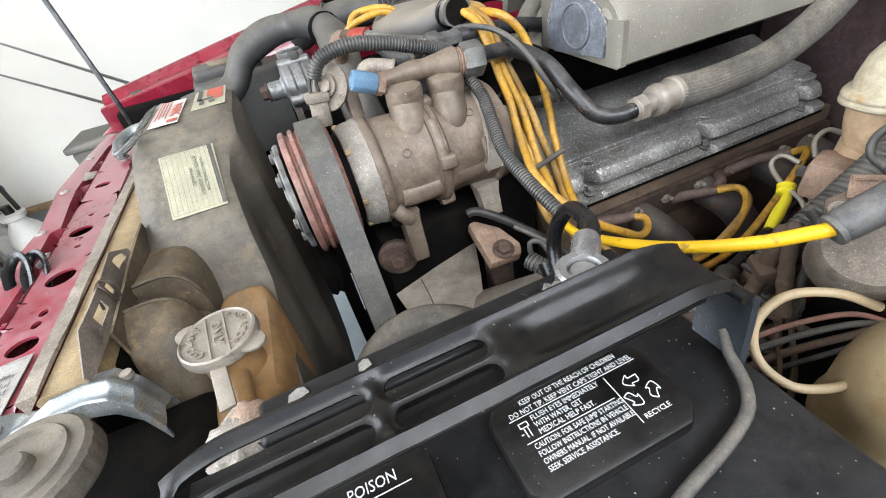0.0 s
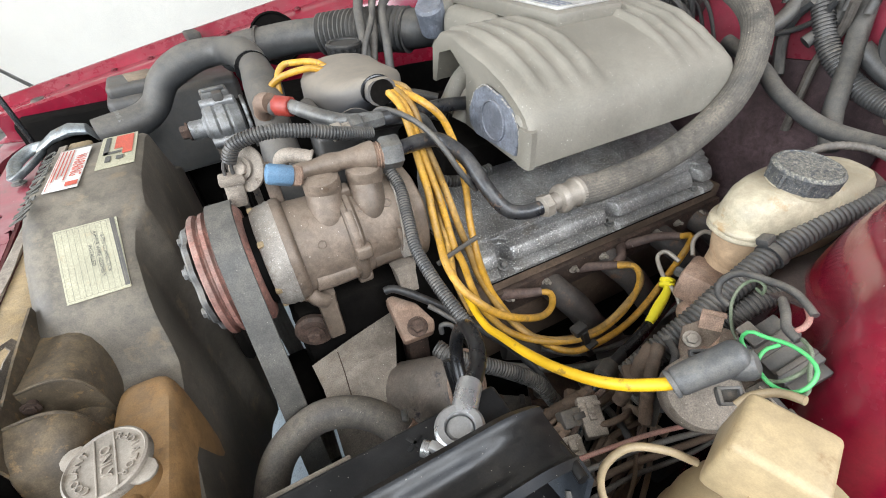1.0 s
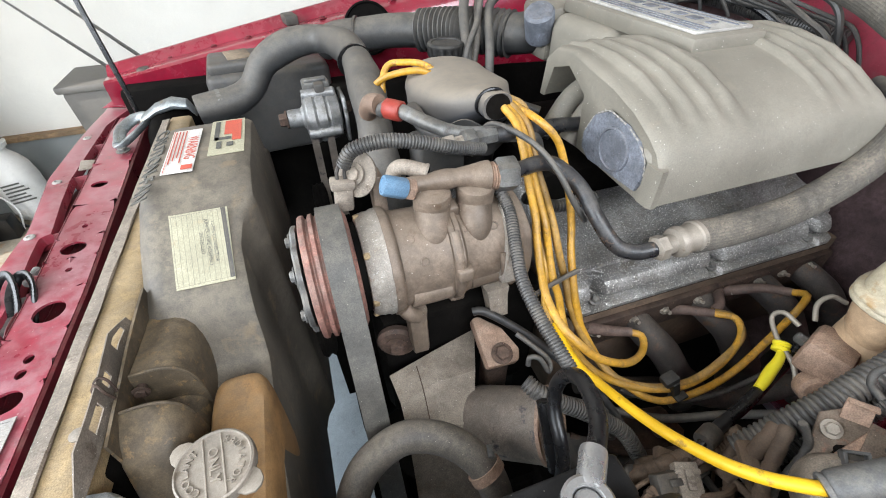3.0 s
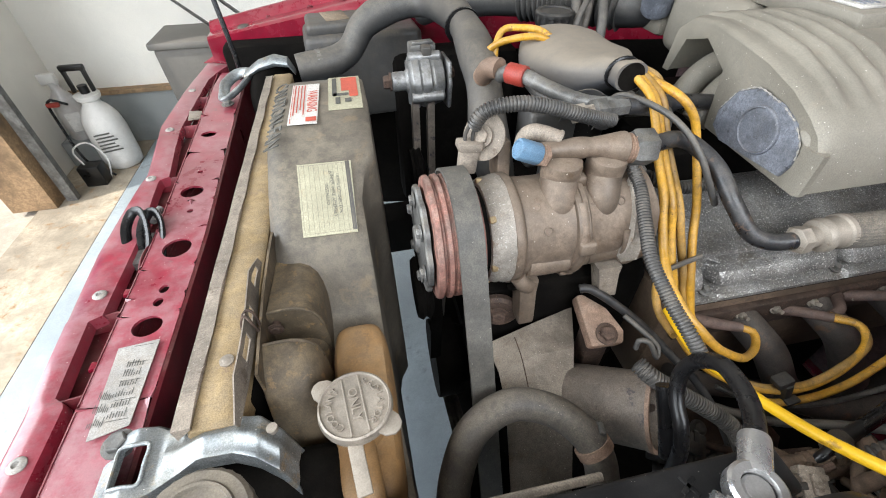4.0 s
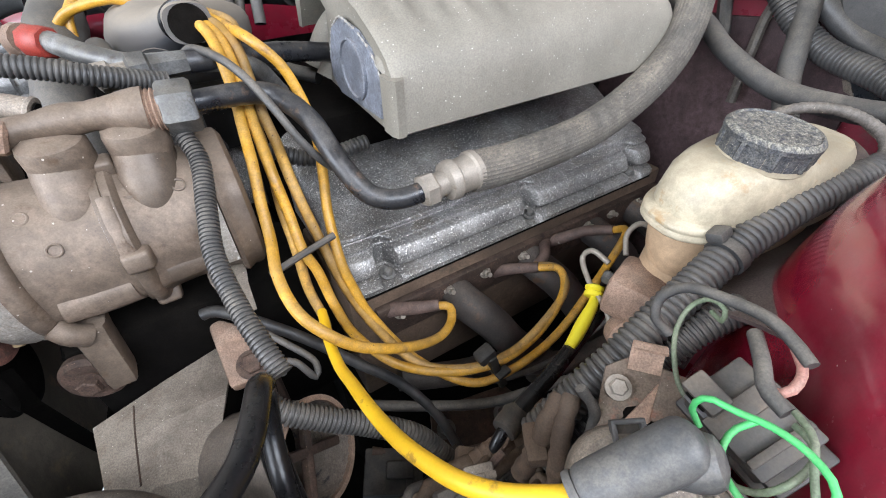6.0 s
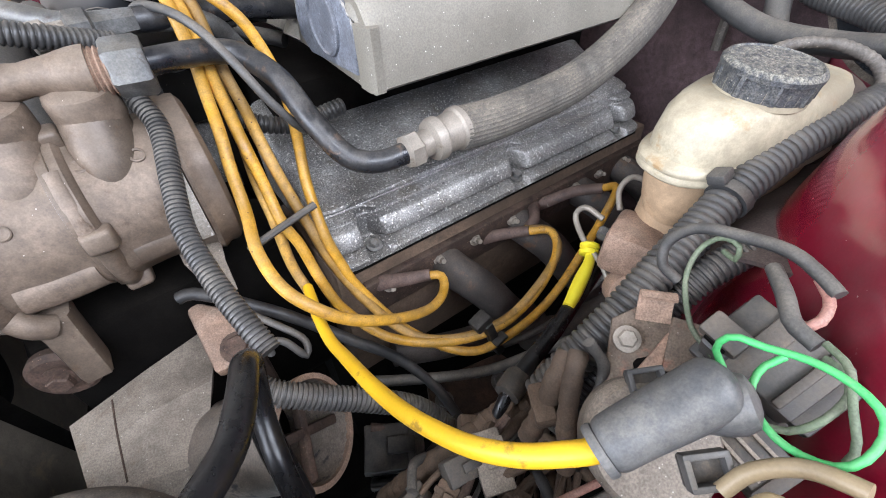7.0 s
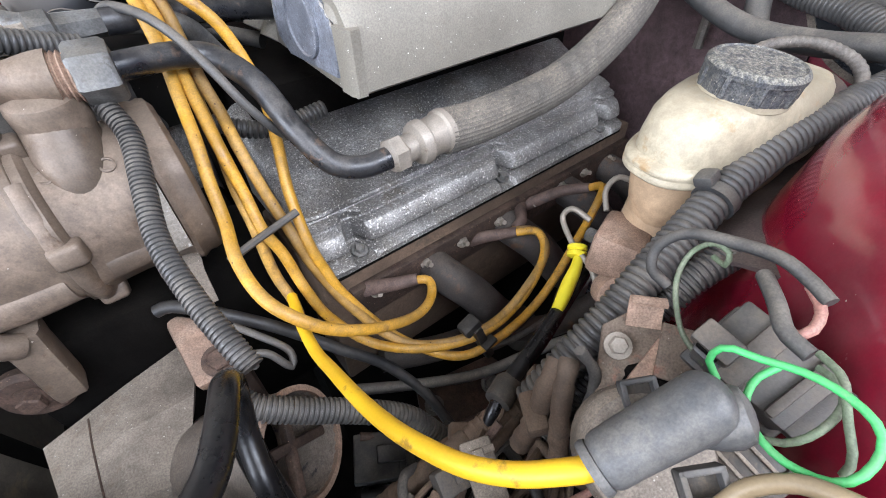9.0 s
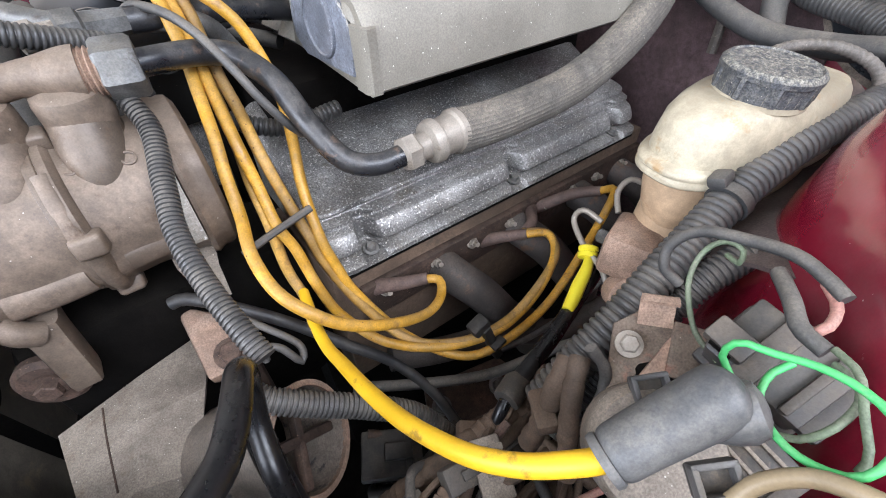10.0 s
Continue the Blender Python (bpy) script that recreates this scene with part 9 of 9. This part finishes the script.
def wheel_bin():
    t = thing("storage_bin", (-0.85, 2.40, 0.0), "dark grey-brown plastic bin against the wall", "bin")
    part("body", box((0.22, 0.24, 0.56), pose(-0.73, 2.42, 0.0), 0.02, 2, 1.12), mat("grey_bin", (0.13, 0.12, 0.105), 0.6, vary=0.15, stain=5), t)
    part("rim", box((0.27, 0.29, 0.03), pose(-0.73, 2.42, 0.555), 0.01), mat("grey_bin_rim", (0.14, 0.13, 0.115), 0.6, vary=0.15, stain=5), t)


wheel_bin()


def near_bottle():
    """Overflow bottle at the near wing, behind the battery."""
    t = thing("overflow_bottle", (0.315, 0.105, 0.66), "yellowed translucent coolant bottle with a cream tube", "fluid bottle")
    part("tank", lathe([(0.03, 0), (0.050, 0.006), (0.057, 0.03), (0.058, 0.094), (0.0595, 0.098), (0.0605, 0.101), (0.0595, 0.104), (0.058, 0.108), (0.0575, 0.138), (0.054, 0.155), (0.046, 0.172), (0.036, 0.184), (0.030, 0.190), (0.028, 0.205)], pose(0.327, 0.103, 0.66), 44, lambda r, h, a: r * (1 + 0.04 * math.cos(2 * a))), AGED, t)
    part("neck_block", box((0.050, 0.052, 0.052), pose(0.330, 0.128, 0.846, 0, 0, 20), 0.005, 3, 0.92), AGED, t, "square moulded neck")
    part("tube", tube([(0.312, 0.152, 0.842), (0.296, 0.166, 0.850), (0.278, 0.180, 0.846), (0.260, 0.181, 0.832), (0.254, 0.170, 0.815), (0.258, 0.152, 0.808), (0.274, 0.142, 0.806), (0.292, 0.138, 0.804), (0.312, 0.134, 0.800)], 0.0028, 0.004, 10), CREAM, t, "cream plastic tube")
    for k in range(4):
        hose("wire", [(0.285 - 0.004 * k, 0.218 - 0.009 * k, 0.744 - 0.006 * k), (0.318, 0.209 - 0.008 * k, 0.752 - 0.004 * k), (0.352, 0.199 - 0.007 * k, 0.760 - 0.006 * k), (0.395, 0.186 - 0.004 * k, 0.758 - 0.008 * k), (0.43, 0.172, 0.74)], 0.0022 + 0.0005 * (k % 3), (WIRE_PK, RUBBER, DIRT, WIRE_DK)[k], ("faded pink", "dusty grey", "dirt-brown", "dark dusty")[k] + " wire running behind the battery", "wire", 10)


near_bottle()
hose("battery_strap", [(0.2225, 0.176, 0.854), (0.2165, 0.1665, 0.849), (0.2125, 0.158, 0.8478), (0.207, 0.149, 0.8478), (0.196, 0.1400, 0.8478), (0.174, 0.133, 0.8478), (0.145, 0.127, 0.8475), (0.13, 0.122, 0.847), (0.10, 0.112, 0.847)], 0.0030, RUBBER, "grey rubber cord lying on the battery", "cord", 10)


# ---- relay bracket and connectors by the battery ----
def relay_bracket():
    t = thing("relay_bracket", (0.42, 0.215, 0.70), "dusty pinkish-brown steel relay bracket with a bolt", "bracket")
    m = basis((0.4090, 0.2090, 0.8110), (0.55, -0.80, 0.12), (-0.42, -0.30, 0.86))
    part("plate", prism([(-0.024, -0.026), (0.046, -0.030), (0.050, 0.016), (0.026, 0.034), (-0.008, 0.040), (-0.022, 0.030)], 0.0035, m, 0.001), BRKT, t)
    part("folded_edge", box((0.060, 0.004, 0.016), m @ pose(0.010, -0.030, -0.002, 0, 0, -4), 0.001), PLATE, t)
    part("strap", box((0.010, 0.058, 0.003), m @ pose(-0.004, 0.000, 0.0056, 0, 0, -32), 0.001), RUST_LT, t, "narrow pinkish strap")
    part("hook", slab(lambda u, v: m @ Vector((-0.010 + 0.018 * v, 0.032 + 0.016 * math.sin(2.4 * u), 0.003 + 0.013 * u + 0.002 * v)), 12, 4, 0.0022), RUST_LT, t, "folded steel tab")
    part("back_sheet", box((0.040, 0.030, 0.004), m @ pose(0.026, 0.018, 0.006, 0, 0, -8), 0.001), BRKT, t)
    part("bolt", hexbolt(m @ pose(-0.014, 0.019, 0.0068), 0.0052, 0.005), CAPM, t)
    part("slot", box((0.002, 0.030, 0.0008), m @ pose(-0.013, -0.006, 0.0034, 0, 0, -30), 0.0002), DARK, t)
    part("stem", box((0.05, 0.03, 0.22), pose(0.43, 0.205, 0.60), 0.004), DARK, t)
    r = thing("starter_relay", (0.385, 0.195, 0.78), "grey-beige rounded starter relay beneath the cable boot", "relay")
    m = basis((0.3760, 0.1935, 0.8130), (0.8, -0.5, 0.2), (-0.42, -0.30, 0.86))
    part("body", lathe([(0.027, 0), (0.029, 0.003), (0.029, 0.026), (0.026, 0.032), (0, 0.033)], m, 32), PLATE, r)
    for at in ((0.3775, 0.2035, 0.8500), (0.3545, 0.1690, 0.8640)):
        k = basis(at, (0.75, -0.55, 0.25), (-0.42, -0.30, 0.86))
        k = k @ Matrix.Scale(0.78, 4)
        clip = part("clip", box((0.020, 0.014, 0.005), k, 0.001), GREYCONN, r, "grey-blue open spring clip")
        for dx, dy, a, c in ((-0.0085, 0, 0.003, 0.016), (0.0085, 0, 0.003, 0.016), (0, -0.0065, 0.02, 0.003), (0, 0.0065, 0.02, 0.003)):
            part("clip_wall", box((a, c, 0.009), k @ pose(dx, dy, 0.003), 0.0008), BLUEGREY, clip)


relay_bracket()


def relay_box():
    """The square grey relay on the wing, with a moulded strap over it."""
    t = thing("relay_box", (0.418, 0.178, 0.84), "large dusty grey square relay with a moulded strap", "relay")
    m = basis((0.4320, 0.1755, 0.8480), (-0.12, -0.99, -0.09), (-0.55, -0.02, 0.83))
    part("case", box((0.043, 0.033, 0.026), m, 0.0015), BLUEGREY, t)
    part("base", box((0.049, 0.039, 0.006), m @ pose(0, 0, -0.006), 0.002), GREYCONN, t)
    part("strap", box((0.010, 0.036, 0.003), m @ pose(-0.004, 0, 0.0255), 0.001), GREYCONN, t, "dusty brown-grey strap")
    part("latch", box((0.018, 0.012, 0.010), m @ pose(-0.016, -0.008, 0.026), 0.0015), GREYCONN, t, "dusty brown-grey latch")
    part("latch_mouth", box((0.010, 0.0015, 0.005), m @ pose(-0.016, -0.0142, 0.029), 0.0004), DARK, t)
    part("rail", box((0.004, 0.032, 0.004), m @ pose(0.014, 0, 0.0255), 0.001), GREYCONN, t)
    part("end_step", box((0.010, 0.030, 0.010), m @ pose(0.0245, 0, 0.008), 0.0015), BLUEGREY, t)
    c = thing("wire_connector", (0.402, 0.166, 0.85), "dusty grey wire connector below the green wires", "connector", "wire connectors")
    m = basis((0.4010, 0.1580, 0.8250), (-0.3, -0.9, 0.2), (-0.5, -0.1, 0.85))
    part("shell", box((0.030, 0.022, 0.015), m, 0.002), GREYCONN, c)
    part("collar", box((0.006, 0.025, 0.018), m @ pose(0.012, 0, -0.0015), 0.001), GREYCONN, c)
    for k in range(3):
        part("rib", box((0.020, 0.0018, 0.002), m @ pose(-0.002, -0.006 + 0.006 * k, 0.0145), 0.0005), PLATE, c)


relay_box()


def taped_bundle():
    for pts, r, lab in (([(0.392, 0.243, 0.812), (0.385, 0.239, 0.808), (0.3765, 0.233, 0.798), (0.3695, 0.2254, 0.7788), (0.3603, 0.2121, 0.7519)], 0.0058, "dirt-caked taped wire bundle below the sleeve"), ([(0.390, 0.248, 0.806), (0.3768, 0.2441, 0.798), (0.3695, 0.2413, 0.7770), (0.3593, 0.2419, 0.7457)], 0.0066, "dirt-caked taped wire bundle below the sleeve"), ([(0.388, 0.238, 0.832), (0.394, 0.228, 0.815), (0.386, 0.222, 0.80), (0.378, 0.218, 0.775), (0.372, 0.21, 0.74)], 0.0032, "thin dusty wire under the relay bracket")):
        hose("taped_wire", pts, lambda s, l: r * (1 + 0.10 * math.sin(s * 420) * math.sin(s * 133) + 0.07 * ((s / 0.007) % 1.0) + 0.06 * math.sin(s * 900)), DIRT if r > 0.004 else WIRE_DK, lab, "wire bundle", 12, 0.0025)
    solo("wire_connector", box((0.014, 0.026, 0.012), basis((0.3690, 0.2420, 0.772), (0.8, -0.5, 0.1), (-0.2, 0.1, 0.9)), 0.003), DIRT, "dirty brown connector hanging in the harness", "connector", "wire connectors")


taped_bundle()


# ---- low in the bay, between the exhaust and the battery ----
def low_clutter():
    for pts, r, m, lab, cat in (
        ([(0.36, 0.44, 0.60), (0.42, 0.42, 0.585), (0.50, 0.40, 0.57), (0.58, 0.36, 0.56), (0.66, 0.33, 0.60)], 0.016, IRON, "dark heat-stained exhaust pipe low in the bay", "pipe"),
        ([(0.30, 0.40, 0.655), (0.36, 0.37, 0.64), (0.42, 0.34, 0.635), (0.48, 0.31, 0.66), (0.53, 0.27, 0.70)], 0.0055, RUBBER, "dusty grey hose low beside the exhaust", "hose"),
        ([(0.29, 0.36, 0.64), (0.33, 0.335, 0.625), (0.38, 0.31, 0.63), (0.43, 0.295, 0.65)], 0.0045, RUST, "thin rusty steel line low in the bay", "pipe"),
        ([(0.27, 0.33, 0.60), (0.31, 0.30, 0.62), (0.36, 0.29, 0.64), (0.41, 0.285, 0.67)], 0.006, RUBBER_BK, "black cable low beside the battery tray", "cable"),
        ([(0.40, 0.40, 0.62), (0.45, 0.37, 0.61), (0.52, 0.35, 0.62), (0.60, 0.34, 0.66)], 0.0035, STEEL, "thin steel brake line low in the bay", "pipe")):
        hose("low_" + cat, pts, r, m, lab, cat, 14)
    t = thing("mount_bracket", (0.42, 0.36, 0.50), "grimy brown engine mount bracket low in the bay", "bracket")
    part("plate", prism([(-0.06, -0.03), (0.06, -0.035), (0.075, 0.0), (0.05, 0.035), (-0.05, 0.03)], 0.008, basis((0.42, 0.365, 0.545), (0.9, -0.3, 0.1), (-0.1, -0.4, 0.9)), 0.002), RUST, t)
    for dx in (-0.035, 0.035):
        part("bolt", hexbolt(basis((0.42 + dx, 0.365 - 0.3 * dx, 0.5535), (1, 0, 0), (-0.1, -0.4, 0.9)), 0.008, 0.007), STEEL, t)


low_clutter()
